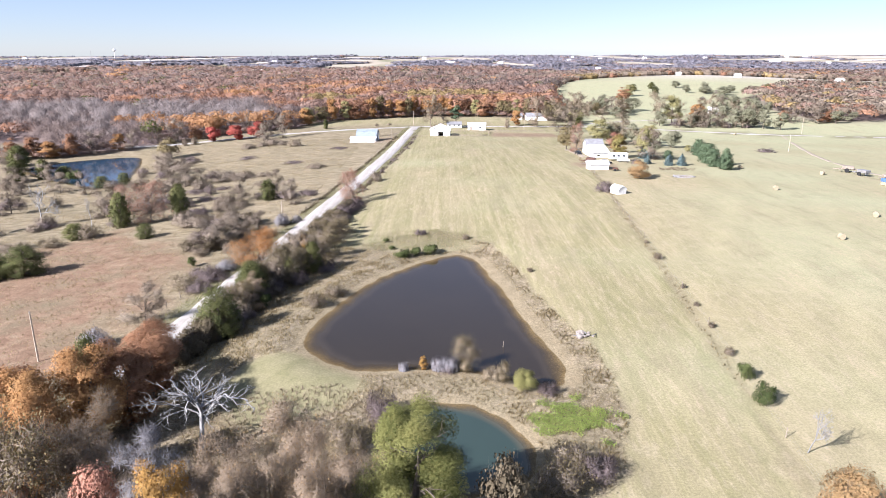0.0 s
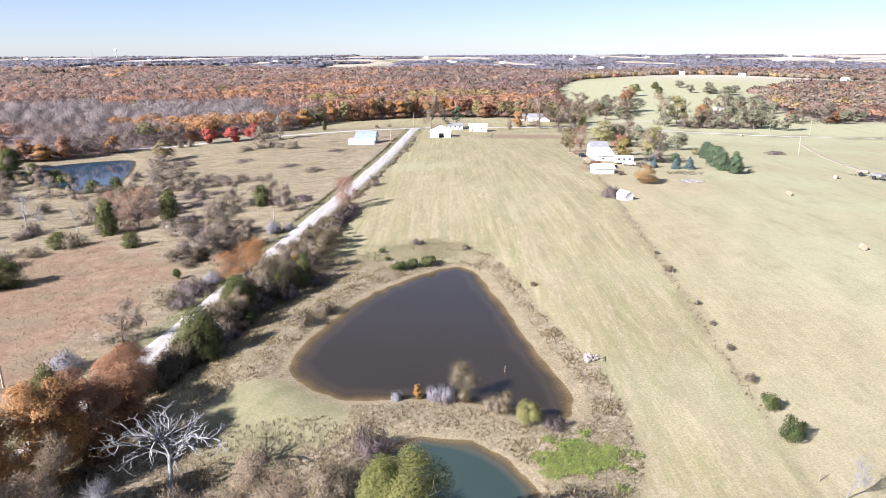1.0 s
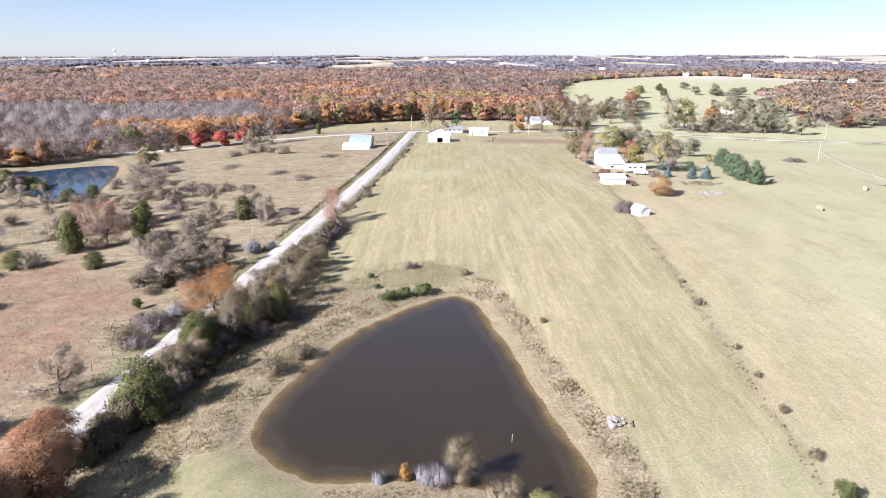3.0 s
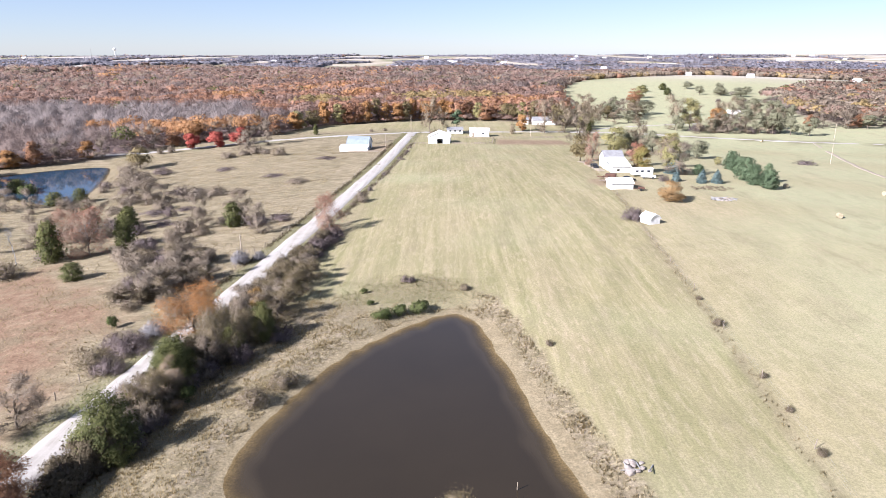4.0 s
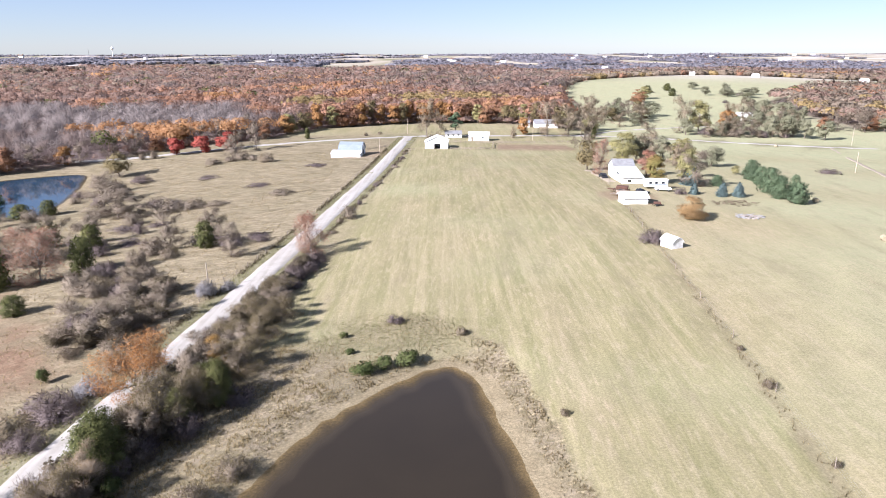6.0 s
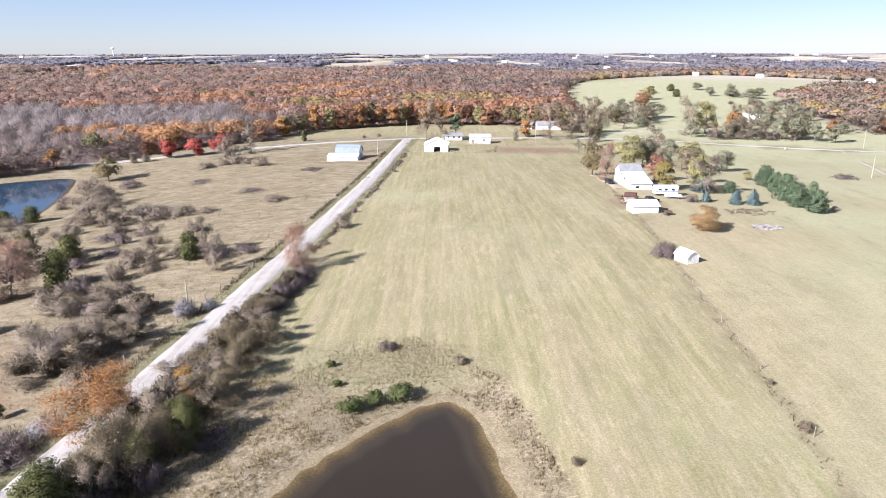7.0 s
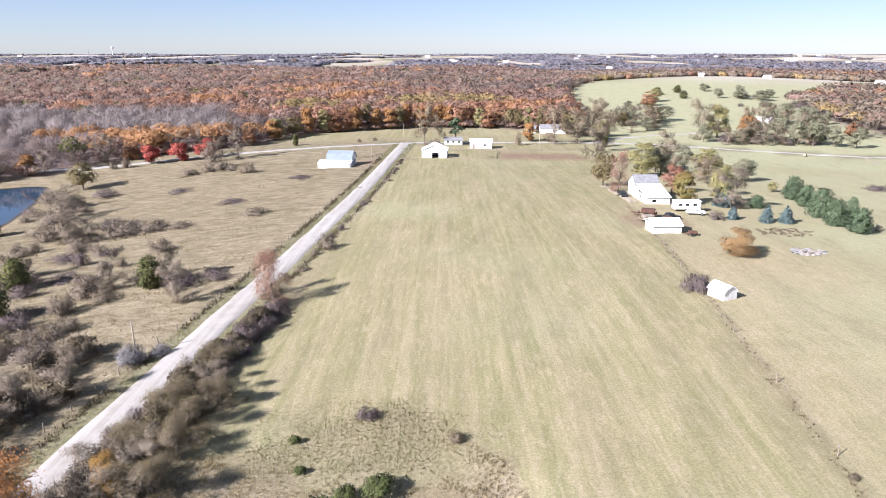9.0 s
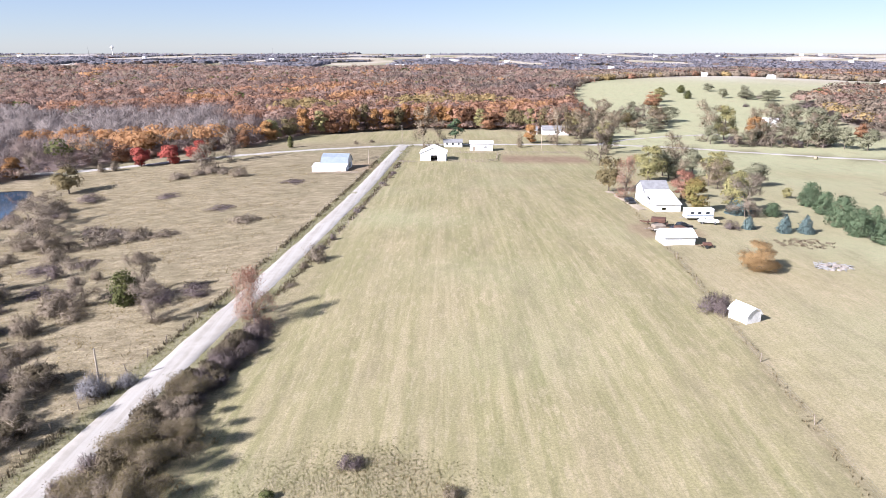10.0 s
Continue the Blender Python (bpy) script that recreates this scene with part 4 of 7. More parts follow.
variants("tan_shrub", "shrub", "dense tan shrub with withered leaves", "shrub", 3, 2.5, [thicket(s, "tan_twig", leaf="olive", leaves=700) for s in (28, 29)])
variants("olive_shrub", "shrub", "olive-brown shrub with thinning leaves", "shrub", 3, 2.5, [thicket(s, "twig", leaf="olive", leaves=1100) for s in (30, 31)])
variants("orange_shrub", "shrub", "shrubby oak with tan-orange withered leaves", "shrub", 7, 4, [leafy(32, "tan_leaf", 7, 4, 26000, 0.07, 0.02, 36, thin=0.1, lump=0.8)])
variants("green_shrub", "shrub", "low dark green leafy shrub", "shrub", 2, 2.2, [leafy(s, "dark_leaf", 2, 2.2, 1900, 0.10, 0.02, 16) for s in (33, 34)])
variants("cedar", "cedar_tree", "dark green bushy red cedar", "tree", 7, 2.8, [conifer(s, "cedar", 7, 2.8, 14000, 0.09, 0.4, -0.1) for s in (35, 36)])
variants("cedar_far", "cedar_tree", "dark green bushy red cedar", "tree", 7, 2.8, [conifer(s, "cedar", 7, 2.8, 3200, 0.2, 0.4, 0.0) for s in (73, 74)])
variants("pine", "pine_tree", "dense rounded green pine", "tree", 6.5, 3.4, [conifer(s, "pine", 6.5, 3.4, 4500, 0.2, 0.35, 0.05) for s in (37, 38)])
variants("spruce", "spruce_tree", "small blue-grey spruce on the lawn", "tree", 4, 2, [conifer(39, "spruce", 4, 2, 1800, 0.18, 0.95, 0.3)])
variants("tall_pine", "pine_tree", "tall open green pine beside the farm buildings", "tree", 14, 4.5, [leafy(40, "pine", 14, 4.5, 900, 0.4, 0.35, 12)])

variants("bare_far", "bare_tree", "leafless grey-brown tree with fine twigs", "tree", 9, 4, [bare(s, "twig", n=1500, counts=(6, 2, 1), width=0.10) for s in (63, 64)])
variants("tan_far", "bare_tree", "large tree with thin pale tan foliage", "tree", 14, 6.5, [bare(s, "tan_twig", 14, 6.5, 1700, (6, 2, 1), width=0.14, leaf="tan_leaf", leaves=300) for s in (65, 66)])
variants("olive_far", "hedge_tree", "half-bare hedge tree with olive-brown leaves", "tree", 8, 4, [leafy(s, "olive", 8, 4, 1800, 0.24, 0.05, 20, thin=0.1) for s in (67, 68)])
for key, tone in (("grey", "twig"), ("purple", "purple_twig"), ("tan", "tan_twig"), ("olive", "twig")):
    name, text, category, h0, r0, makers = KINDS[key + "_shrub"]
    variants(key + "_scrub", name, text, category, h0, r0, [thicket(s, tone, n=1000, width=0.075, leaf="olive", leaves=300 if key in ("tan", "olive") else 0) for s in (71, 72)])
FAR_KIND = {"grey_shrub": "grey_scrub", "purple_shrub": "purple_scrub", "tan_shrub": "tan_scrub", "olive_shrub": "olive_scrub", "bare_tree": "bare_far", "tan_tree": "tan_far", "olive_tree": "olive_far", "oak_rust": "edge_rust", "oak_orange": "edge_orange"}
plant_rng = np.random.RandomState(77)


def plant(key, x, y, h, r, group="", label=""):
    name, text, category, h0, r0, makers = KINDS["cedar_far" if key == "cedar" and y > 145 else FAR_KIND.get(key, key) if y > 240 or (y > 165 and "shrub" in key) else key]
    root = new(name)
    root.empty_display_size = 0.5
    root.matrix_basis = Matrix.LocRotScale((x, y, ground_z(x, y) - 0.05), Euler((0, 0, plant_rng.uniform(0, 6.283))), (r / r0, r / r0, h / h0))
    for piece, me in makers[plant_rng.randint(len(makers))].items():
        new(piece, me).parent = root
    return tagged(root, label or text, category, group)


def rows(group, *entries, dx=0.0, tall=1.0):
    for key, x, y, h, r in entries:
        plant(key, x + dx, y, tall * h if y < 140 else h, r, group=group)


# low heathy growth and thickets in the pasture
rows("scrub in the rough pasture",
     ("bare_tree", -91.0, 189.0, 7.4, 4.4), ("bare_tree", -97.0, 186.0, 8.0, 4.8), ("grey_shrub", -101.0, 183.0, 4.2, 4.4), ("grey_shrub", -86.0, 185.0, 3.4, 3.6), ("cedar", -101.0, 190.0, 7.4, 3.0), ("airy_russet", -100.5, 176.0, 7.6, 5.4), ("purple_shrub", -24.8, 155.2, 2.6, 2.6),
     ("purple_shrub", -78.0, 186.0, 1.3, 5.0), ("purple_shrub", -71.0, 182.0, 1.1, 4.4), ("purple_shrub", -88.0, 204.0, 1.4, 5.4), ("purple_shrub", -79.0, 207.0, 1.1, 4.4), ("purple_shrub", -63.0, 152.0, 1.0, 4.2), ("purple_shrub", -74.0, 163.0, 1.1, 4.6), ("purple_shrub", -44.0, 181.0, 1.4, 3.6), ("purple_shrub", -58.0, 183.0, 1.2, 3.8), ("grey_shrub", -70.0, 231.0, 1.8, 5.2), ("purple_shrub", -64.0, 262.0, 1.0, 6.0), ("purple_shrub", -50.0, 300.0, 1.0, 6.0), ("purple_shrub", -92.0, 290.0, 1.2, 6.0))
# hedgerow between road and field, from the far end towards the pond
rows("hedgerow beside the road",
     ("olive_shrub", -20.6, 192.6, 4.2, 2.8), ("airy_russet", -24.3, 157.9, 8.0, 3.6), ("airy_russet", -26.6, 163.0, 7.0, 2.6), ("purple_shrub", -24.3, 148.5, 3.4, 2.6), ("purple_shrub", -24.8, 143.5, 3.6, 2.6),
     ("olive_tree", -26.2, 134.1, 5.4, 3.4), ("purple_shrub", -24.4, 138.5, 3.5, 2.4), ("olive_tree", -26.9, 120.5, 6.8, 4.0), ("bare_tree", -23.5, 125.5, 5.7, 2.8), ("olive_tree", -28.8, 113.5, 6.0, 3.3),
     ("bare_tree", -25.7, 111.0, 7.0, 3.0), ("bare_tree", -26.9, 104.5, 7.9, 4.0), ("olive_tree", -24.5, 117.0, 7.2, 2.8), ("cedar", -24.6, 96.0, 10.4, 2.1), ("purple_shrub", -21.9, 96.3, 4.2, 2.4), ("airy_oak", -36.4, 99.0, 10.2, 5.4), dx=-1.6, tall=0.6)
rows("hedgerow beside the road",
     ("olive_tree", -30.9, 89.0, 7.6, 3.6), ("bare_tree", -28.7, 97.5, 7.7, 3.4), ("cedar", -34.0, 81.0, 7.4, 3.4), ("cedar", -35.0, 64.8, 8.4, 3.7), ("bare_tree", -33.1, 74.0, 4.6, 2.4), ("bare_tree", -35.7, 76.8, 5.0, 2.5), ("green_shrub", -30.7, 77.4, 2.3, 1.3),
     ("bare_tree", -36.5, 71.0, 4.2, 2.2), ("grove_rust", -41.6, 55.0, 8.0, 5.0), ("grove_rust", -38.6, 50.5, 7.8, 3.6), ("bare_tree", -31.0, 84.5, 6.0, 2.8), ("purple_shrub", -27.4, 89.0, 3.6, 2.4), ("cedar", -29.6, 92.5, 5.0, 2.0), ("pale_shrub", -54.0, 63.0, 3.6, 2.8), ("olive_tree", -34.4, 72.6, 5.6, 2.8), ("brushy_tree", -33.0, 76.4, 6.2, 3.0), dx=-0.3, tall=0.95)
rows("hedgerow beside the road",
     ("olive_tree", -32.5, 85.0, 7.0, 3.3), ("purple_shrub", -31.6, 71.5, 3.6, 2.8), ("olive_tree", -27.0, 94.0, 7.4, 3.4), ("olive_tree", -24.1, 104.0, 6.8, 3.3), ("cedar", -27.6, 100.5, 5.6, 2.4), ("olive_tree", -23.0, 112.0, 6.4, 3.1), ("bare_tree", -29.9, 108.0, 6.8, 3.4), ("olive_tree", -22.1, 122.0, 5.7, 2.8), ("bare_tree", -32.9, 69.0, 5.0, 2.6), ("bare_tree", -25.1, 129.0, 5.2, 2.9), dx=-2.0, tall=0.66)
# grove below the pond
rows("grove by the road",
     ("grove_orange", -41.0, 35.6, 13.2, 5.0), ("grove_orange", -45.6, 31.0, 12.6, 5.0), ("grove_rust", -38.4, 39.6, 11.4, 4.6), ("grove_rust", -38.6, 46.6, 9.6, 4.6), ("grove_rust", -45.2, 45.0, 9.6, 4.8), ("grove_orange", -40.5, 25.5, 13.4, 4.8), ("grove_orange", -47.5, 22.0, 12.0, 4.6), ("grove_rust", -50.5, 37.0, 10.0, 4.6), ("cedar", -43.6, 41.5, 11.0, 2.4),
     ("dead_tree", -27.6, 33.0, 15.5, 6.4), ("silver_tree", -26.6, 18.4, 11.2, 3.6), ("brushy_tree", -33.0, 21.0, 12.0, 4.8), ("brushy_tree", -17.0, 18.6, 11.4, 4.8), ("gold_oak", -22.9, 13.0, 14.2, 3.2), ("russet_tree", -28.0, 12.8, 13.0, 3.0))
rows("grove by the road",
     ("brushy_tree", -10.6, 15.6, 11.6, 4.2), ("brushy_tree", -13.4, 20.6, 11.0, 4.6), ("brushy_tree", -19.6, 14.0, 11.4, 3.8), ("olive_tree", -37.0, 17.0, 12.4, 4.6), ("purple_shrub", -7.6, 39.2, 3.6, 2.6), ("olive_shrub", -10.5, 31.5, 2.4, 2.4), ("tan_shrub", -12.0, 34.0, 2.0, 2.2),
     # the bush at (5.2, 19.5) is given dark leaves for the shade there
     ("bramble", 5.2, 19.5, 6.4, 2.8), ("orange_shrub", 34.6, 15.6, 8.4, 4.4), ("olive_shrub", 13.0, 28.0, 3.0, 3.0), ("purple_shrub", 16.0, 27.0, 2.6, 2.4), ("olive_shrub", 11.5, 24.0, 3.4, 3.0))
plant("green_tree", -2.9, 19.6, 13.0, 6.5)
plant("pale_tree", 39.3, 30.0, 5.4, 1.9, label="small crooked pale bare tree by the fence line")
# round the ponds
rows("shrubs round the pond",
     ("green_shrub", -8.3, 101.9, 1.9, 2.2), ("green_shrub", -5.6, 103.6, 1.6, 1.8), ("green_shrub", -2.4, 105.0, 1.8, 2.4), ("olive_shrub", 5.3, 113.0, 1.4, 1.1), ("purple_shrub", -5.0, 118.6, 1.7, 1.6), ("green_shrub", -12.7, 114.0, 1.0, 0.9), ("green_shrub", -11.0, 108.6, 0.9, 0.9), ("olive_shrub", 16.8, 89.5, 1.1, 0.7),
     ("willow", 3.2, 50.6, 4.6, 1.7), ("gold_oak", -2.9, 50.9, 2.2, 0.8), ("bank_bush", 10.3, 45.0, 2.6, 2.2), ("willow", 7.6, 46.6, 2.6, 1.0), ("reeds", -0.6, 50.9, 2.0, 1.2), ("reeds", 0.9, 50.7, 2.2, 1.2), ("reeds", -5.6, 50.6, 1.4, 0.7), ("purple_shrub", 0.2, 50.6, 2.1, 2.2), ("purple_shrub", 13.2, 43.6, 1.9, 1.6), ("olive_shrub", -19.5, 79.6, 2.1, 2.4), ("olive_shrub", -22.0, 74.5, 2.6, 2.2), ("tan_shrub", 6.5, 47.4, 2.2, 1.6))
rows("shrubs on the fence line",
     ("green_shrub", 39.6, 46.3, 2.3, 1.5), ("green_shrub", 39.2, 40.3, 2.7, 1.7), ("olive_shrub", 41.0, 61.6, 1.1, 0.7), ("olive_shrub", 42.8, 93.8, 1.5, 1.0), ("olive_shrub", 40.2, 53.0, 1.4, 0.9), ("olive_shrub", 42.4, 78.0, 1.0, 0.6), ("olive_shrub", 41.8, 70.1, 0.9, 0.6), ("olive_shrub", 43.6, 104.0, 0.9, 0.6), ("purple_shrub", 46.6, 155.0, 3.9, 3.0))
# scrub in the pasture beyond the road
rows("scrub in the rough pasture",
     ("cedar", -97.5, 139.3, 4.3, 3.2), ("cedar", -76.8, 135.0, 3.9, 2.7), ("cedar", -90.5, 105.4, 6.6, 4.6), ("cedar", -96.0, 104.0, 5.4, 4.0), ("pale_tree", -121.0, 164.0, 12.5, 6.2), ("pale_tree", -98.6, 150.8, 10.0, 2.2), ("airy_russet", -84.1, 156.5, 9.6, 6.6), ("cedar", -90.5, 151.5, 9.8, 3.2),
     ("cedar", -77.0, 160.5, 8.2, 3.0), ("bare_tree", -54.0, 116.0, 7.4, 5.2), ("bare_tree", -50.5, 122.0, 6.0, 4.4), ("bare_tree", -53.6, 134.0, 6.8, 5.0), ("cedar", -54.2, 174.0, 6.6, 2.6), ("bare_tree", -52.3, 178.0, 8.6, 3.2), ("purple_shrub", -48.0, 173.5, 4.2, 4.2), ("olive_shrub", -69.0, 192.8, 2.7, 1.4))
rows("scrub in the rough pasture",
     ("grey_shrub", -85.3, 228.0, 5.0, 7.0), ("grey_shrub", -78.0, 230.0, 3.6, 6.0), ("grey_shrub", -50.8, 239.2, 2.6, 5.0), ("olive_tree", -137.0, 307.0, 11.5, 6.6), ("cedar", -166.2, 262.0, 5.6, 4.6), ("green_shrub", -160.0, 258.0, 5.0, 4.6), ("cedar", -137.8, 237.0, 5.0, 3.6), ("olive_shrub", -131.0, 232.0, 4.4, 4.6),
     ("cedar", -196.0, 277.5, 10.3, 5.0), ("cedar", -203.0, 290.0, 9.6, 5.4), ("pale_shrub", -45.0, 100.4, 3.0, 2.6), ("purple_shrub", -46.0, 94.2, 2.6, 3.4), ("green_shrub", -54.1, 105.0, 2.1, 1.2), ("bare_tree", -109.8, 238.0, 10.0, 7.6), ("bare_tree", -98.7, 224.0, 9.0, 7.6), ("bare_tree", -119.0, 258.0, 9.0, 8.0))
rows("scrub in the rough pasture",
     ("bare_tree", -104.5, 170.0, 8.0, 5.0), ("bare_tree", -93.4, 171.5, 9.0, 5.0), ("cedar", -85.1, 180.3, 7.0, 3.0), ("grey_shrub", -51.6, 141.0, 4.2, 4.0), ("pale_shrub", -41.8, 137.8, 3.6, 2.4), ("bare_tree", -46.0, 127.5, 5.4, 3.6), ("purple_shrub", -56.0, 127.0, 4.2, 4.0), ("olive_shrub", -44.5, 107.5, 3.0, 2.6),
     ("bare_tree", -144.1, 187.0, 9.6, 6.0), ("bare_tree", -131.0, 150.0, 8.4, 5.6), ("bare_tree", -113.0, 128.0, 7.0, 5.0), ("grey_shrub", -102.0, 122.0, 4.6, 4.6), ("purple_shrub", -90.0, 186.0, 4.0, 4.6), ("cedar", -130.0, 240.0, 5.2, 3.0), ("grey_shrub", -72.0, 150.0, 4.0, 4.4), ("grey_shrub", -66.0, 142.0, 3.6, 4.0))
rows("scrub in the rough pasture",
     ("grey_shrub", -64.0, 204.0, 2.6, 3.6), ("purple_shrub", -41.5, 176.0, 2.2, 3.0), ("grey_shrub", -90.0, 330.0, 5.0, 6.0), ("bare_tree", -95.8, 334.0, 9.6, 6.4), ("grey_shrub", -101.0, 322.0, 3.4, 5.0), ("bare_tree", -128.0, 275.0, 8.0, 6.0), ("purple_shrub", -120.0, 290.0, 4.0, 5.0), ("grey_shrub", -47.5, 113.0, 3.4, 3.0), ("pale_shrub", -38.5, 140.5, 2.2, 1.6), ("olive_shrub", -61.0, 168.0, 2.6, 3.0))
rows("trees on the lake shore",
     ("cedar", -172.0, 256.0, 8.6, 3.6), ("cedar", -180.0, 250.0, 9.4, 4.0), ("bare_tree", -163.0, 244.0, 8.0, 5.0), ("bare_tree", -188.0, 262.0, 10.0, 5.6), ("bare_tree", -176.0, 240.0, 8.4, 5.6), ("bare_tree", -196.0, 252.0, 9.6, 6.0), ("cedar", -190.0, 246.0, 8.0, 3.6), ("bare_tree", -150.0, 228.0, 7.4, 5.0), ("bare_tree", -164.0, 226.0, 7.8, 5.4))
# dark filler added inside this scrub to deepen its shade
rows("thickets beside the road",
     ("bramble", -54.0, 117.5, 3.6, 3.0), ("bramble", -50.2, 123.0, 3.2, 2.8), ("bramble", -53.0, 135.0, 3.4, 3.0), ("bramble", -46.4, 128.6, 3.0, 2.4), ("bramble", -56.4, 127.0, 3.2, 2.8), ("bramble", -47.6, 114.0, 2.6, 2.2), ("bramble", -60.0, 119.0, 2.6, 2.6), ("bramble", -51.0, 142.0, 3.0, 2.8))
rows("red maples beside the cross road",
     ("red_tree", -130.0, 354.0, 9.0, 5.0), ("red_tree", -117.6, 357.6, 8.6, 5.2), ("red_tree", -107.0, 361.5, 9.2, 5.8), ("bare_tree", -90.5, 357.0, 13.0, 6.6), ("olive_shrub", -137.8, 346.4, 5.6, 2.4), ("olive_shrub", -143.0, 345.0, 4.4, 2.2), ("bare_tree", -99.0, 350.0, 10.0, 6.0))
# round the white house
rows("trees round the white house",
     ("airy_russet", 57.4, 250.0, 10.0, 3.6), ("olive_tree", 55.4, 262.0, 11.5, 5.0), ("yellow_tree", 74.8, 286.0, 13.0, 6.6), ("bare_tree", 67.6, 329.5, 15.0, 5.6), ("russet_tree", 72.4, 246.0, 9.0, 3.8), ("round_maple", 69.2, 227.6, 9.2, 4.2), ("spruce", 79.4, 224.4, 5.6, 3.8), ("yellow_tree", 79.0, 226.5, 11.6, 4.4), ("bare_tree", 79.6, 221.0, 9.6, 5.2), ("grey_green_tree", 97.9, 308.4, 10.0, 5.2), ("tan_tree", 91.4, 267.8, 8.2, 4.6), ("tan_tree", 101.4, 341.3, 11.7, 5.4), ("olive_tree", 84.0, 300.0, 11.0, 5.0), ("purple_shrub", 70.3, 206.6, 2.6, 2.0), ("spruce", 74.3, 207.0, 3.4, 1.7), ("pine", 86.8, 222.0, 3.2, 2.2))
rows("trees round the white house",
     ("spruce", 81.2, 204.2, 4.2, 2.1), ("spruce", 85.4, 203.2, 4.2, 2.2), ("pine", 104.0, 237.0, 6.2, 3.1), ("pine", 101.6, 225.4, 5.6, 2.8), ("pine", 97.8, 211.0, 6.8, 3.5), ("pine", 95.8, 201.0, 6.0, 2.9), ("pine", 102.0, 205.5, 5.8, 2.0), ("pine", 97.2, 193.8, 5.4, 2.9), ("yellow_tree", 104.4, 250.0, 3.4, 1.9), ("orange_shrub", 62.2, 174.5, 5.6, 4.5), ("grey_green_tree", 88.5, 244.0, 5.4, 3.6), ("cedar", 85.5, 391.0, 8.4, 2.3), ("tan_tree", 62.3, 402.0, 18.5, 8.4), ("tan_tree", 74.4, 404.0, 16.5, 7.4), ("tan_tree", 80.0, 372.0, 14.0, 6.0))
rows("trees by the farm buildings",
     ("tan_tree", -5.3, 388.0, 18.0, 6.2), ("tan_tree", 1.8, 396.5, 12.8, 4.2), ("tall_pine", 10.3, 397.0, 14.5, 5.0), ("tan_shrub", 42.3, 393.0, 8.0, 2.0), ("oak_orange", 50.0, 411.0, 10.0, 4.4), ("cedar", -71.4, 391.7, 6.0, 1.6), ("olive_shrub", -40.2, 401.0, 2.2, 1.5), ("olive_shrub", -32.9, 408.0, 2.0, 1.6), ("yellow_tree", 91.0, 420.0, 9.0, 5.0))
# pasture trees beyond the cross road
rows("pasture trees",
     ("tan_tree", 145.9, 421.5, 19.0, 8.4), ("yellow_tree", 157.5, 427.0, 20.0, 8.0), ("oak_orange", 173.8, 426.5, 13.0, 6.6), ("grey_green_tree", 181.5, 409.0, 15.0, 8.0), ("grey_green_tree", 189.5, 401.0, 13.2, 6.4), ("grey_green_tree", 195.0, 396.5, 14.0, 6.2), ("grey_green_tree", 203.5, 392.5, 12.0, 6.0), ("grey_green_tree", 211.0, 386.0, 11.6, 5.6), ("grey_green_tree", 224.0, 491.0, 14.0, 10.0), ("grey_green_tree", 236.0, 481.0, 13.5, 9.6), ("tan_tree", 198.2, 462.4, 14.7, 7.0), ("purple_shrub", 156.0, 410.0, 5.6, 6.0), ("grey_shrub", 168.0, 404.0, 5.0, 6.0), ("bare_tree", 176.5, 399.0, 8.0, 5.4))
rows("pasture trees",
     ("grey_green_tree", 151.6, 507.0, 10.8, 10.0), ("grey_green_tree", 121.3, 491.0, 10.5, 10.0), ("tan_tree", 133.0, 470.0, 11.0, 8.0), ("cedar", 219.0, 664.0, 7.0, 4.0), ("grey_green_tree", 279.5, 640.0, 8.7, 11.0), ("grey_green_tree", 266.0, 652.0, 8.0, 9.0), ("tan_tree", 112.0, 520.0, 13.0, 9.0), ("cedar", 206.0, 700.0, 7.0, 4.4), ("cedar", 232.0, 720.0, 7.0, 4.4), ("grey_green_tree", 262.0, 730.0, 8.0, 8.0), ("yellow_tree", 186.0, 640.0, 12.0, 8.0), ("oak_rust", 172.0, 610.0, 12.0, 8.0), ("grey_green_tree", 246.0, 560.0, 9.0, 8.0), ("purple_shrub", 141.0, 256.5, 2.0, 5.0))

# undergrowth that fills the hedgerow to the ground
hedge_rng = np.random.RandomState(31)
filler_rng = np.random.RandomState(94)
for y in np.arange(60, 134, 2.6):
    base = float(np.interp(y, [p[1] for p in ROAD], [p[0] for p in ROAD]))
    for _ in range(3):
        x = base + hedge_rng.uniform(4.6, 9.8 if y < 100 else 8.4)
        key = ("purple_shrub", "grey_shrub", "olive_shrub", "purple_shrub", "bramble")[hedge_rng.randint(5)]
        plant(key, x, y + hedge_rng.uniform(-1.5, 1.5), hedge_rng.uniform(2.4, 4.2), hedge_rng.uniform(1.9, 3.0), "undergrowth of the hedgerow")
# a row of dark thickets added along the hedge to stand in for its shade
for y in np.arange(56, 150, 2.2):
    base = float(np.interp(y, [p[1] for p in ROAD], [p[0] for p in ROAD]))
    low = 3.6 if y < 105 else 2.6 if y < 130 else 1.7
    plant("bramble", base + hedge_rng.uniform(6.0, 8.6), y, low * hedge_rng.uniform(0.8, 1.2), hedge_rng.uniform(1.8, 2.4), "undergrowth of the hedgerow")
for y in np.arange(134, 156, 3.2):
    base = float(np.interp(y, [p[1] for p in ROAD], [p[0] for p in ROAD]))
    plant("purple_shrub", base + hedge_rng.uniform(7.0, 9.5), y, hedge_rng.uniform(2.2, 3.4), hedge_rng.uniform(1.8, 2.6), "undergrowth of the hedgerow")
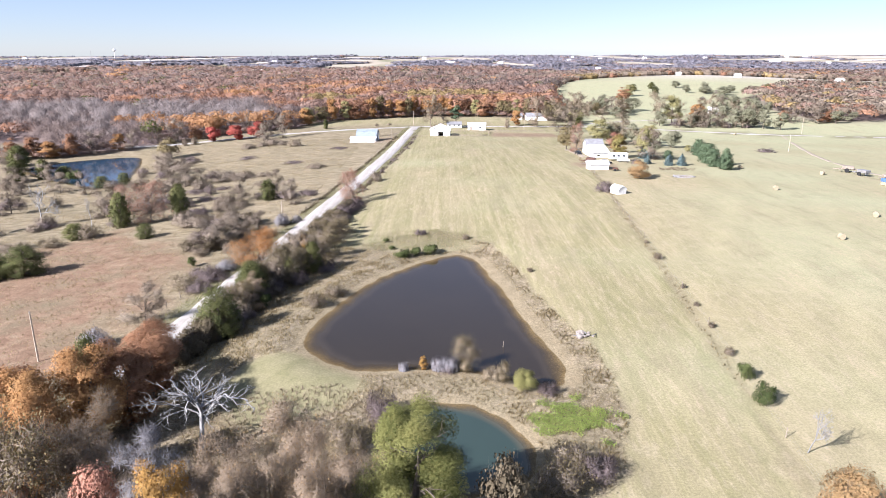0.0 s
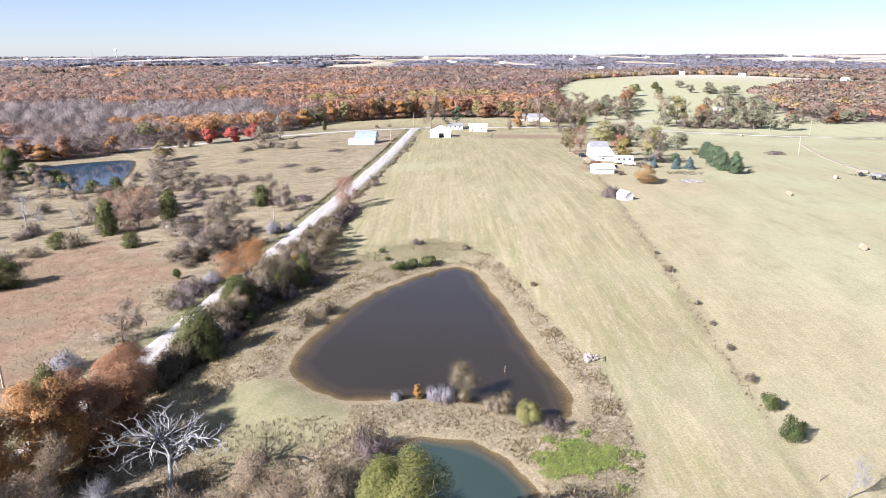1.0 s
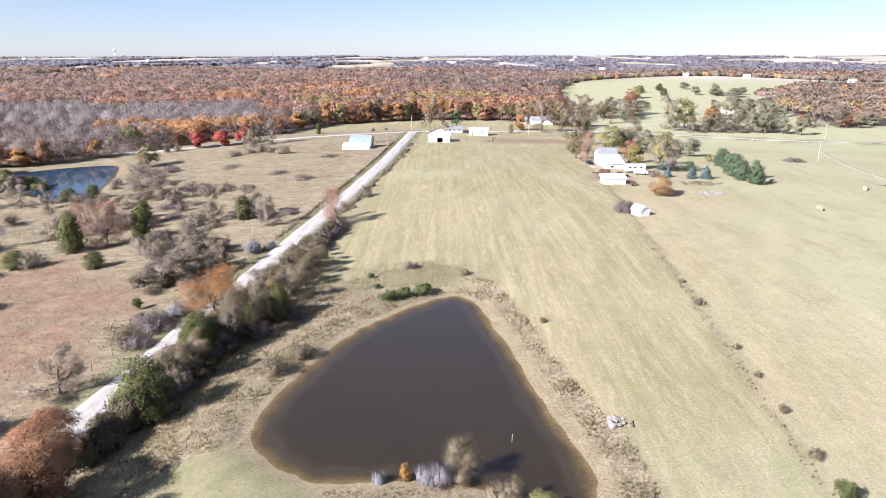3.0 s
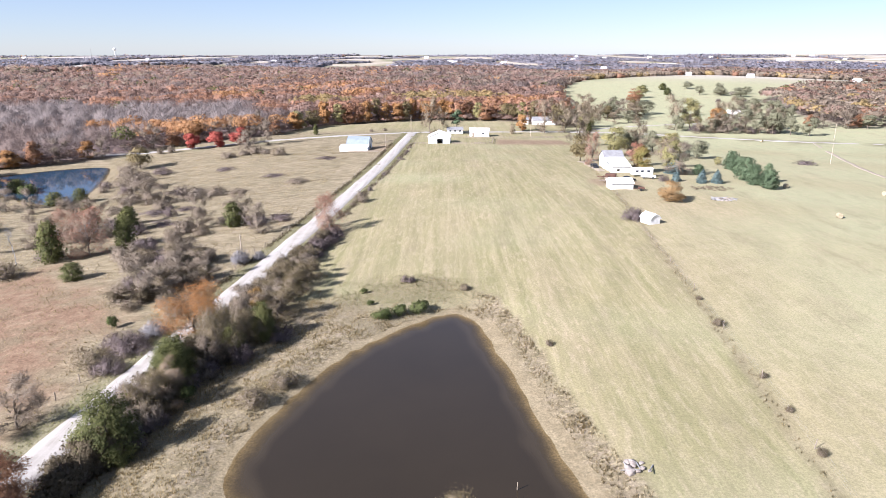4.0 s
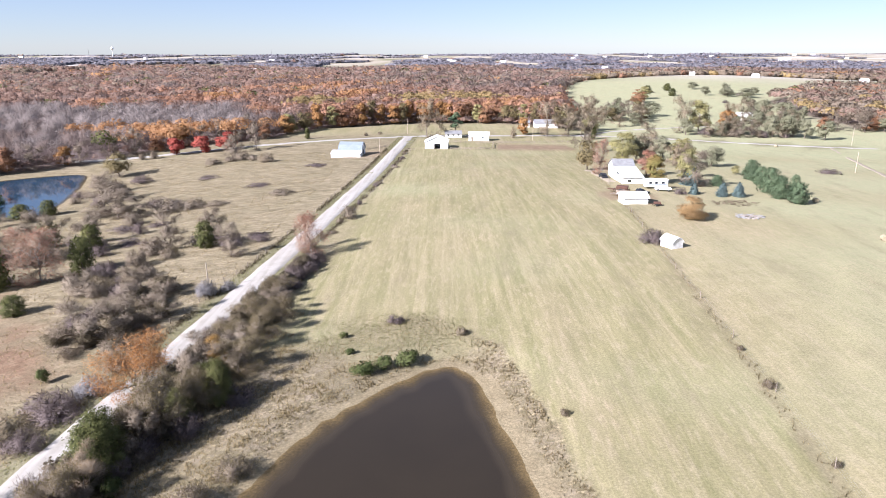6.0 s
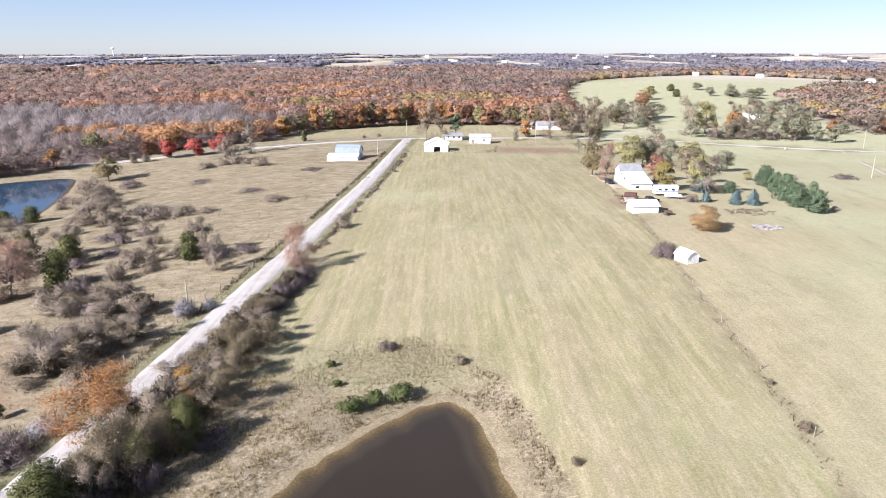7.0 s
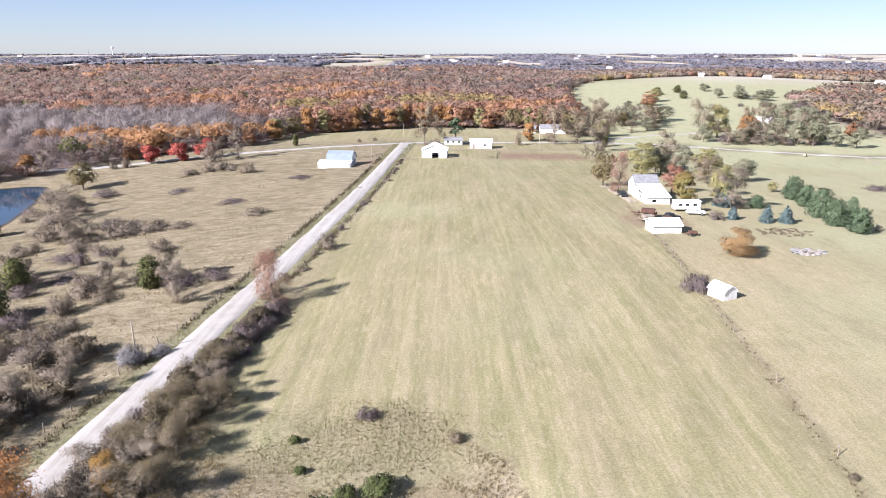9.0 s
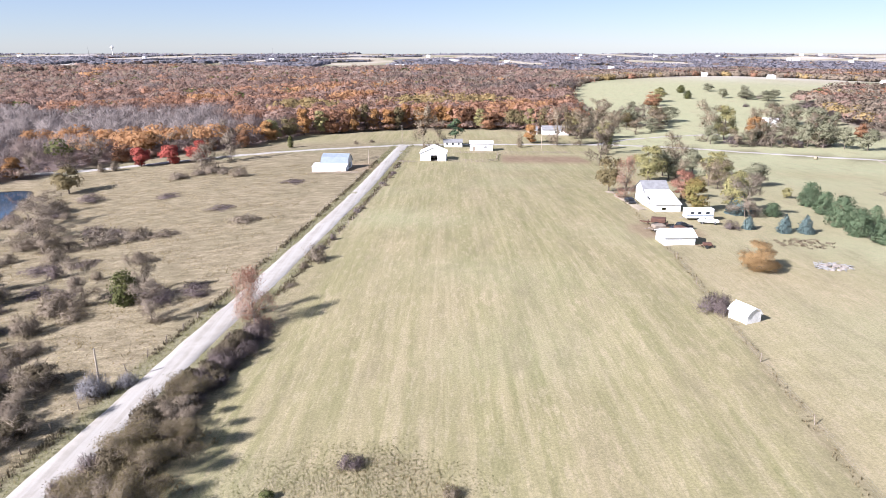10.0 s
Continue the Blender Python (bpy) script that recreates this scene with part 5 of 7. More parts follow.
for y in hedge_rng.uniform(168, 330, 14):
    base = float(np.interp(y, [p[1] for p in ROAD], [p[0] for p in ROAD]))
    plant(("purple_shrub", "olive_shrub")[hedge_rng.randint(2)], base + hedge_rng.uniform(4.8, 6.6), y, hedge_rng.uniform(0.6, 2.2), hedge_rng.uniform(0.7, 2.0), "undergrowth of the hedgerow")
# dark thickets added at the hedge's foot on the field side to deepen its shade
for y in filler_rng.uniform(60, 152, 40):
    base = float(np.interp(y, [p[1] for p in ROAD], [p[0] for p in ROAD]))
    plant("bramble", base + filler_rng.uniform(6.2, 8.6), y, filler_rng.uniform(2.2, 3.6), filler_rng.uniform(1.8, 2.6), "undergrowth of the hedgerow")
plant("gold_oak", -29.5, 105.9, 5.6, 2.6, "hedgerow beside the road", label="small oak in the hedge with dull golden leaves")
plant("cedar", -35.4, 84.0, 6.6, 3.0, "hedgerow beside the road")
# scrub drifts in the rough pasture
for cx, cy, sx, sy, count in ((-100, 228, 22, 14, 12), (-72, 150, 18, 14, 9), (-52, 128, 6, 12, 4), (-95, 180, 16, 14, 9), (-118, 140, 16, 20, 9), (-120, 265, 14, 24, 9), (-60, 176, 14, 10, 6), (-92, 326, 14, 8, 5), (-50, 84, 4, 16, 5), (-150, 200, 18, 24, 8)):
    for _ in range(count):
        x, y = hedge_rng.normal(cx, sx * 0.6), hedge_rng.normal(cy, sy * 0.6)
        if float(shore_distance(LAKE_LINE, np.array([x]), np.array([y]))[0]) < 3 or float(line_distance(ROAD, np.array([x]), np.array([y]))[0]) < 5:
            continue
        key = ("grey_shrub", "purple_shrub", "grey_shrub", "tan_shrub", "olive_shrub", "bare_tree")[hedge_rng.randint(6)]
        big = 1.9 if key == "bare_tree" else 1.0
        plant(key, x, y, hedge_rng.uniform(2.4, 4.8) * big, hedge_rng.uniform(2.2, 4.0) * (1.2 if big > 1 else 1.0), "scrub in the rough pasture")
# brush and young trees in the grove
for _ in range(16):
    x, y = hedge_rng.uniform(-44, -9), hedge_rng.uniform(4, 15)
    key = ("oak_rust", "brushy_tree", "oak_orange")[hedge_rng.randint(3)] if x < -30 else ("brushy_tree", "olive_tree", "brushy_tree")[hedge_rng.randint(3)]
    if x < -31 or x > -19:
        plant(key, x, y, hedge_rng.uniform(8.5, 11.0), hedge_rng.uniform(3.0, 4.2), "brush in the grove")
for _ in range(9):
    x, y = hedge_rng.uniform(-36, -10), hedge_rng.uniform(21, 33)
    plant(("tan_shrub", "olive_shrub", "grey_shrub")[hedge_rng.randint(3)], x, y, hedge_rng.uniform(1.6, 3.0), hedge_rng.uniform(1.8, 2.8), "brush in the grove")
for _ in range(8):
    plant(("edge_rust", "edge_orange")[hedge_rng.randint(2)], hedge_rng.uniform(-62, -50), hedge_rng.uniform(8, 34), hedge_rng.uniform(8, 11), hedge_rng.uniform(3.6, 4.6), "grove by the road")

# thickets of the pasture beyond the cross road
for cx, cy, sx, sy, count, keys in ((178, 408, 34, 14, 22, ("grey_green_tree", "bare_tree", "tan_tree", "purple_shrub")), (112, 500, 26, 40, 26, ("grey_green_tree", "bare_tree", "olive_tree", "tan_tree")), (215, 470, 40, 24, 14, ("grey_green_tree", "tan_tree", "bare_tree")), (285, 660, 40, 8, 9, ("grey_green_tree", "purple_shrub")), (262, 590, 22, 6, 6, ("purple_shrub", "grey_shrub")), (86, 430, 10, 14, 7, ("tan_tree", "bare_tree", "yellow_tree")), (250, 425, 26, 18, 10, ("bare_tree", "oak_rust", "grey_green_tree")), (92, 285, 14, 26, 8, ("tan_tree", "grey_green_tree", "grey_green_tree", "yellow_tree"))):
    for _ in range(count):
        x, y = hedge_rng.normal(cx, sx * 0.55), hedge_rng.normal(cy, sy * 0.55)
        if float(line_distance(CROSS, np.array([x]), np.array([y]))[0]) < 7 or float(line_distance(DRIVE, np.array([x]), np.array([y]))[0]) < 5:
            continue
        key = keys[hedge_rng.randint(len(keys))]
        low = "shrub" in key
        plant(key, x, y, hedge_rng.uniform(3, 5) if low else hedge_rng.uniform(7, 12), hedge_rng.uniform(3, 5) if low else hedge_rng.uniform(4, 6.5), "pasture trees")

def clear_of_road(x, y, gap=3.4):
    return np.minimum(line_distance(ROAD, x, y), line_distance(CROSS, x, y)) > gap


# ---- woods ----
def far_trees(rng, x, y, h, r, per, size, leafless):
    """Many crowns at once: leaf sprays on domes, or fans of twigs."""
    n = len(x)
    z = height(x, y)
    tone = np.clip(0.5 + 0.22 * waves(x, y, 60, 81) + rng.normal(0, 0.2, n), 0, 1)
    k = np.repeat(np.arange(n), per)
    ang = rng.uniform(0, 6.283, n * per)
    if leafless:
        up = rng.uniform(-0.3, 1, n * per)
        flat = np.sqrt(1 - up ** 2)
        d = np.stack([np.cos(ang) * flat, np.sin(ang) * flat, up], 1)
        c = np.stack([x[k], y[k], z[k] + 0.62 * h[k]], 1)
        wide = np.stack([r[k], r[k], 0.36 * h[k]], 1) * (1 + 0.2 * np.sin(3 * ang + k))[:, None]
        root = c + d * wide * rng.uniform(0.45, 0.8, (n * per, 1))
        tip = root + (unit(d + rng.normal(0, 0.5, d.shape) + np.array([0, 0, 0.4]))) * (0.32 * r[k] * rng.uniform(0.5, 1.4, n * per))[:, None]
        dome = unit(d + np.array([0, 0, 0.6]))
        return (*blades(root, tip, size * r[k], rng, dome), np.repeat(dome, 3, axis=0), np.repeat(tone[k], 3))
    up = rng.uniform(-0.4, 1, n * per)
    flat = np.sqrt(1 - np.clip(up, -1, 1) ** 2)
    bump = 1 + 0.22 * np.sin(3 * ang + k) * np.cos(5 * up + 2 * k)
    d = np.stack([np.cos(ang) * flat, np.sin(ang) * flat, up], 1)
    c = np.stack([x[k], y[k], z[k] + 0.66 * h[k]], 1)
    p = c + d * np.stack([r[k], r[k], 0.32 * h[k]], 1) * (bump * rng.uniform(0.75, 1.05, n * per))[:, None]
    nrm = d + rng.normal(0, 0.32, d.shape)
    return (*cards(rng, p, unit(nrm), size * r[k]), np.repeat(unit(d + 0.3 * nrm + np.array([0, 0, 0.3])), 3, axis=0), np.repeat(tone[k], 3))


def far_crowns(rng, x, y, h, r, sides, sprays, size, solid):
    """Low uneven domes with loose sprays, for the woods towards the horizon."""
    n = len(x)
    z = height(x, y)
    tone = np.clip(0.5 + 0.25 * waves(x, y, 160, 82) + rng.normal(0, 0.2, n), 0, 1)
    r = r * rng.uniform(0.7, 1.3, n)
    rings = []
    levels = ((0.0, 0.85), (0.42, 0.98), (0.72, 0.84), (0.9, 0.5))
    for up, out in levels:
        for j in range(sides):
            a = 2 * math.pi * (j + 0.5 * (len(rings) // sides)) / sides + rng.normal(0, 0.9 / sides, n)
            o = solid * out * r * rng.uniform(0.86, 1.14, n)
            rings.append(np.stack([x + np.cos(a) * o, y + np.sin(a) * o, z + solid * up * h * rng.uniform(0.93, 1.07, n)], 1))
    rings.append(np.stack([x, y, z + solid * h], 1))
    v = np.stack(rings, 1)
    tri = []
    for q in range(len(levels) - 1):
        for j in range(sides):
            k = (j + 1) % sides
            tri += [(sides * q + j, sides * q + k, sides * q + sides + k), (sides * q + j, sides * q + sides + k, sides * q + sides + j)]
    top = sides * (len(levels) - 1)
    tri += [(top + j, top + (j + 1) % sides, top + sides) for j in range(sides)]
    count = top + sides + 1
    f = (count * np.arange(n)[:, None, None] + np.array(tri)[None]).reshape(-1, 3)
    d = unit((v - np.stack([x, y, z + 0.3 * h], 1)[:, None, :]).reshape(-1, 3) * np.array([1, 1, 1.2]))
    k = np.repeat(np.arange(n), sprays)
    m = len(k)
    way = unit(rng.normal(size=(m, 3)) + np.array([0, -0.2, 0.45]))
    p = np.stack([x[k], y[k], z[k] + 0.5 * h[k]], 1) + way * np.stack([r[k], r[k], 0.5 * h[k]], 1) * rng.uniform(solid, 1.12, (m, 1))
    loose = (*cards(rng, p, unit(way + rng.normal(0, 0.35, way.shape)), size * r[k]), np.repeat(unit(way + np.array([0, 0, 0.2])), 3, axis=0), np.repeat(np.clip(tone[k] + rng.normal(0, 0.12, m), 0, 1), 3))
    return join((v.reshape(-1, 3), f, d, np.repeat(tone, count)), loose)


def canopy(name, made, material):
    v, f, d, tone = made
    me = mesh_of(name, v, f, material, normals=d)
    me.attributes.new("tone", "FLOAT", "POINT").data.foreach_set("value", tone.astype(np.float32))
    return me


def scatter(rng, near, far, step, growth):
    """Jittered places in the woods between two distances, closer together nearby."""
    xs, ys = [], []
    d = near
    while d < far:
        s = step + growth * (d - near)
        half = 0.68 * (d + 60) + 40
        x = np.arange(-half, half, s) + rng.uniform(-0.45, 0.45, int(math.ceil(2 * half / s))) * s
        xs.append(x)
        ys.append(d + rng.uniform(-0.45, 0.45, len(x)) * s)
        d += s
    x, y = np.concatenate(xs), np.concatenate(ys)
    keep = wooded(x, y) > rng.uniform(0.25, 0.75, len(x))
    return x[keep], y[keep]


def species(x, y, rng):
    """0 rust, 1 orange, 2 golden, 3 bare grey, 4 pale bare, 5 green, 6 red-brown"""
    v = waves(0.6 * x, y, 150, 61) + 0.8 * waves(0.6 * x, y, 50, 62) + rng.normal(0, 0.12, len(x))
    w = waves(0.5 * x, y, 190, 63) + 0.6 * waves(0.6 * x, y, 55, 66) + rng.normal(0, 0.12, len(x))
    out = np.where(v > 1.0, 1, np.where(v > 0.2, 0, 6))
    golden = (np.abs(x - 15) < 125) & (y < 590)
    out = np.where(golden & (v < -0.35), 2, out)
    # bare mauve thickets by the lake, a pale belt behind them, browner woods beyond
    left = smooth(-90, -150, x)
    yy = y + 10 * waves(x, y, 80, 67)
    grey = w + left * (1.3 * smooth(398, 380, yy) + 2.3 * smooth(398, 412, yy) * smooth(520, 500, yy) - 0.5 * smooth(505, 530, yy)) + 0.5 * smooth(90, 150, x)
    out = np.where(grey > 1.75, 4, np.where(grey > 1.0, 3, out))
    clump = ((x + 152) / 48) ** 2 + ((y - 389) / 15) ** 2 < 1
    out = np.where(clump & (out != 2), np.where(v > 0, 1, 0), out)
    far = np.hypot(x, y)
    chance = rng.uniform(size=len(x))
    # farther off, haze is put into the tones: more brown, tan and grey crowns
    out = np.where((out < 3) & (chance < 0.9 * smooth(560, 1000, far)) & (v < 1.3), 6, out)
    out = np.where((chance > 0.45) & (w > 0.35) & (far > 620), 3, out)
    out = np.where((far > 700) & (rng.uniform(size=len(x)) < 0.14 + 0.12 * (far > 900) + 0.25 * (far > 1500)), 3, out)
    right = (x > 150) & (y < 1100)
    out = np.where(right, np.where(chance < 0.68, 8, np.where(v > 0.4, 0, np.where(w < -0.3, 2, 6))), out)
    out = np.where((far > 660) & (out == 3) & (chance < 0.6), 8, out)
    out = np.where(rng.uniform(size=len(x)) < 0.012, 5, out)
    return out


WOODS = [("rust", "rust-brown autumn oak woods"), ("orange", "orange autumn oak woods"), ("yellow", "golden and olive autumn woods"), ("twig", "leafless grey-brown woodland"), ("pale_twig", "pale leafless woodland in the hollow"), ("cedar", "scattered dark green cedars in the woods"), ("purple_twig", "dull reddish-brown late autumn woods")]
# woodland tones, paler and duller than near leaves: haze put into the colour
M["wood_rust"] = foliage("rust_canopy", [(0.263, 0.146, 0.099), (0.376, 0.216, 0.140), (0.437, 0.250, 0.163)], rough=0.8, even=0.94, thin=0.45, by_tree=True)
M["wood_orange"] = foliage("orange_canopy", [(0.328, 0.179, 0.088), (0.450, 0.256, 0.129), (0.507, 0.297, 0.149)], rough=0.8, even=0.94, thin=0.45, by_tree=True)
M["wood_gold"] = foliage("golden_canopy", [(0.242, 0.189, 0.092), (0.354, 0.262, 0.123), (0.472, 0.342, 0.165)], rough=0.8, even=0.94, thin=0.45, by_tree=True)
M["wood_brown"] = foliage("red_brown_leaves", [(0.204, 0.130, 0.099), (0.292, 0.194, 0.152), (0.385, 0.275, 0.222)], rough=0.8, even=0.94, thin=0.45, by_tree=True)
M["wood_grey"] = foliage("grey_woodland_twigs", [(0.188, 0.146, 0.127), (0.259, 0.203, 0.180), (0.346, 0.276, 0.247)], rough=0.8, even=0.94, thin=0.45, by_tree=True)
M["wood_pale"] = foliage("pale_woodland_twigs", [(0.230, 0.194, 0.181), (0.302, 0.259, 0.242), (0.399, 0.347, 0.325)], rough=0.8, even=0.94, thin=0.45, by_tree=True)
# distance haze put into the colour: blue-grey instead of the woods' own browns
M["hazed_wood"] = foliage("hazed_far_woods", [(0.190, 0.183, 0.206), (0.250, 0.238, 0.264), (0.319, 0.301, 0.329)], rough=0.8, even=0.94, thin=0.45, by_tree=True)
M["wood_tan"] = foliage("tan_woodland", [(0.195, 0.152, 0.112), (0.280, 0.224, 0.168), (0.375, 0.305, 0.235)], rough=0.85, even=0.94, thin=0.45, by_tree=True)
WOODS.append(("hazed_wood", "distant woods coloured blue-grey for haze"))
WOODS.append(("wood_tan", "soft tan and grey-brown woods"))
lots = {k: [] for k in range(9)}
wood_rng = np.random.RandomState(5)
for near, far, step, growth, per, size in ((300, 460, 8.0, 0.002, 190, 0.12), (460, 660, 8.3, 0.002, 84, 0.175), (660, 1000, 9.5, 0.004, 60, 0.2), (1000, 1500, 11.5, 0.005, 28, 0.29), (1500, 2600, 14.0, 0.006, 0, 0), (2600, 4650, 22.0, 0.006, 0, 0)):
    x, y = scatter(wood_rng, near, far, step, growth)
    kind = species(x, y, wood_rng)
    # beyond 1400 m most crowns take the haze-grey tone
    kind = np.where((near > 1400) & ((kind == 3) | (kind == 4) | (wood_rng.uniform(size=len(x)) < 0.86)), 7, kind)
    wide = (0.72 if near < 500 else 0.86) * (step + growth * np.maximum(0, y - near)) * wood_rng.uniform(0.75, 1.25, len(x))
    tall = (12.5 + 1.8 * waves(x, y, 90, 64) + wood_rng.normal(0, 0.9, len(x))) * (0.6 if near > 1400 else 1.0)
    tall = tall * np.where(x > 150, np.where(y > 800, 0.55, 0.75), 1.0) * (0.75 if near > 2000 else 1.0)
    for k in range(9):
        m = kind == k
        if m.any():
            twiggy = k in (3, 4) and near < 900
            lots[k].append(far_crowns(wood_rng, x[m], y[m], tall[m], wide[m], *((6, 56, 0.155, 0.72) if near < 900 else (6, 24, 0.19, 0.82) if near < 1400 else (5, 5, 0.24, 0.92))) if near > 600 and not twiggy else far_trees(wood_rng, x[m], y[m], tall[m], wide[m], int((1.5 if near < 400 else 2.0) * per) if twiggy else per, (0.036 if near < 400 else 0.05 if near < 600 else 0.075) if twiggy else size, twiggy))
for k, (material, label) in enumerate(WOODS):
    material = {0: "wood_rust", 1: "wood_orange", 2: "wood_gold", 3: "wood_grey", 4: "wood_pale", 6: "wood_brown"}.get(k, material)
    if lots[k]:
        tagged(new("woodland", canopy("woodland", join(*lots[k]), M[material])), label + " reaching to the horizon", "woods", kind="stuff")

# saplings and brush at the foot of the wood's edge
x = wood_rng.uniform(-250, 96, 900)
y = np.interp(x, EDGE_X, EDGE_Y) + wood_rng.uniform(-5, 14, 900)
m = clear_of_road(x, y, 6)
x, y = x[m], y[m]
n = len(x)
tagged(new("brush", canopy("brush", far_trees(wood_rng, x[: n // 2], y[: n // 2], wood_rng.uniform(2.5, 5, n // 2), wood_rng.uniform(1.8, 3.2, n // 2), 40, 0.2, False), M["wood_brown"])), "russet brush along the foot of the wood", "brush", kind="stuff")
tagged(new("brush", canopy("brush", far_trees(wood_rng, x[n // 2:], y[n // 2:], wood_rng.uniform(3, 6, n - n // 2), wood_rng.uniform(1.8, 3.2, n - n // 2), 60, 0.08, True), M["wood_grey"])), "grey leafless brush along the foot of the wood", "brush", kind="stuff")
# thickets that fill the bare wood behind the lake
x, y = wood_rng.uniform(-330, -80, 1500), wood_rng.uniform(255, 420, 1500)
m = (wooded(x, y) > 0.35) & clear_of_road(x, y, 5)
x, y = x[m], y[m]
tagged(new("brush", canopy("brush", far_trees(wood_rng, x, y, wood_rng.uniform(4, 7.5, len(x)), wood_rng.uniform(2.2, 3.8, len(x)), 110, 0.05, True), M["wood_grey"])), "mauve leafless thickets filling the wood behind the lake", "brush", kind="stuff")
# the front row of the wood, tree by tree
edge_rng = np.random.RandomState(12)
for x in np.arange(-86, 92, 6.2):
    x += edge_rng.uniform(-1.5, 1.5)
    y = float(np.interp(x, EDGE_X, EDGE_Y)) + edge_rng.uniform(-3, 4)
    key = ("edge_orange", "yellow_tree", "edge_orange", "edge_rust", "edge_rust", "olive_tree")[edge_rng.randint(6)]
    plant(key, x, y, edge_rng.uniform(12, 16.5), edge_rng.uniform(4.6, 6.6), "trees along the edge of the wood")
for x in np.arange(-240, -86, 8.0):
    y = float(np.interp(x, EDGE_X, EDGE_Y)) + edge_rng.uniform(-4, 4)
    key = ("bare_tree", "bare_tree", "edge_rust", "edge_rust", "pale_tree", "edge_orange")[edge_rng.randint(6)]
    plant(key, x, y, edge_rng.uniform(9, 13), edge_rng.uniform(4.5, 6.5), "trees along the edge of the wood")


# ---- tufts ----
def tufts(name, label, material, x, y, tall, per, width, seed, category="grass"):
    rng = np.random.RandomState(seed)
    k = np.repeat(np.arange(len(x)), per)
    n = len(k)
    z = height(x, y)[k]
    ang, out = rng.uniform(0, 6.283, n), rng.uniform(0, 1, n)
    t = np.broadcast_to(tall, (len(x),))[k] * rng.uniform(0.6, 1.3, n)
    foot = np.stack([x[k] + 0.2 * t * np.cos(ang), y[k] + 0.2 * t * np.sin(ang), z - 0.05], 1)
    tip = np.stack([x[k] + 0.9 * t * out * np.cos(ang), y[k] + 0.9 * t * out * np.sin(ang), z + t * (1 - 0.4 * out)], 1)
    up = unit(rng.normal(0, 0.3, (n, 3)) + np.array([0, 0, 1.0]))
    tagged(new(name, mesh_of(name, *blades(foot, tip, width * t, rng, up), M[material], normals=np.repeat(up, 3, axis=0))), label, category, kind="stuff")


grass_rng = np.random.RandomState(9)


def places(n, x0, x1, y0, y1, keep):
    x, y = grass_rng.uniform(x0, x1, n), grass_rng.uniform(y0, y1, n)
    m = keep(x, y)
    return x[m], y[m]


def rim_places(x, y):
    d, e = shore_distance(POND_LINE, x, y), shore_distance(POOL_LINE, x, y)
    wobble = 2 * waves(x, y, 15, 31)
    lawn_here = np.hypot((x + 20.5) / 9.5, (y - 47.5) / 9.0) < 1
    band = ~lawn_here & (shore_distance(np.array(UNMOWN, float), x, y) + 0.25 * wobble < 0)
    bare_side = (x > 8) & (d < 2.2)
    green_head = (np.hypot((x + 6) / 1.6, y - 114) < 9) & (grass_rng.uniform(size=len(x)) < 0.75)
    return band & ~green_head & (d > 1.2) & (e > 0.7) & ~bare_side & (grass_rng.uniform(size=len(x)) < 0.45 + 0.5 * (waves(x, y, 9, 71) > -0.2))


x, y = places(56000, -34, 32, 22, 122, rim_places)
tufts("dry_grass", "tall dry grass and weeds ringing the pond", "dry_grass", x, y, 0.30 + 0.14 * waves(x, y, 7, 72), 7, 0.14, 1)
x, y = places(3600, -34, 32, 22, 104, rim_places)
tufts("dry_grass", "brown withered weed stalks on the pond bank", "tan_twig", x, y, 0.42, 6, 0.08, 2)
x, y = places(44000, -160, -40, 55, 340, lambda x, y: clear_of_road(x, y) & (x < np.interp(y, [p[1] for p in ROAD], [p[0] for p in ROAD]) - 3) & (shore_distance(LAKE_LINE, x, y) > 1.5) & (waves(x, y, 14, 73) + grass_rng.normal(0, 0.5, len(x)) > -0.1))
tufts("dry_grass", "bunches of dry rough grass in the unmown pasture", "dry_grass", x, y, 0.34, 4, 0.26, 3)
x, y = places(15000, -38, -12, 40, 128, lambda x, y: (np.hypot((x + 20.5) / 9.5, (y - 47.5) / 9.0) > 1) & (shore_distance(POND_LINE, x, y) > 3) & clear_of_road(x, y, 4) & (x < np.interp(y, [p[1] for p in ROAD], [p[0] for p in ROAD]) + 14 + 3 * waves(x, y, 12, 74)))
tufts("dry_grass", "rank dry grass under the hedgerow", "dry_grass", x, y, 0.34, 6, 0.18, 4)
x, y = places(15000, -25, 14, 108, 126, lambda x, y: (np.hypot((x + 6) / 1.6, y - 114) < 10 + 1.5 * waves(x, y, 6, 75) - 5 * grass_rng.uniform(size=len(x))) & (shore_distance(POND_LINE, x, y) > 2))
tufts("green_grass", "unmown greenish grass beyond the head of the pond", "green_grass", x, y, 0.17, 6, 0.22, 5)
x, y = places(9000, -40, 14, 8, 46, lambda x, y: (shore_distance(POOL_LINE, x, y) > 0.8) & (y + 0.9 * np.abs(x + 25) < 56))
tufts("dry_grass", "withered brush and grass under the grove", "tan_twig", x, y, 0.5, 8, 0.09, 6)
x, y = places(42000, 8, 22, 29, 46, lambda x, y: (np.hypot((x - 15) / 1.3, y - 37.3) < 4.2 + 1.5 * waves(x, y, 5, 76) - 1.2 * grass_rng.uniform(size=len(x))) & (shore_distance(POOL_LINE, x, y) > 1))
weed_way = unit(grass_rng.normal(0, 0.5, (len(x), 3)) + np.array([0, 0, 1.0]))
weed_at = np.stack([x, y, height(x, y) + (0.42 + 0.22 * waves(x, y, 2.6, 78)) * grass_rng.uniform(0.2, 1.1, len(x))], 1)
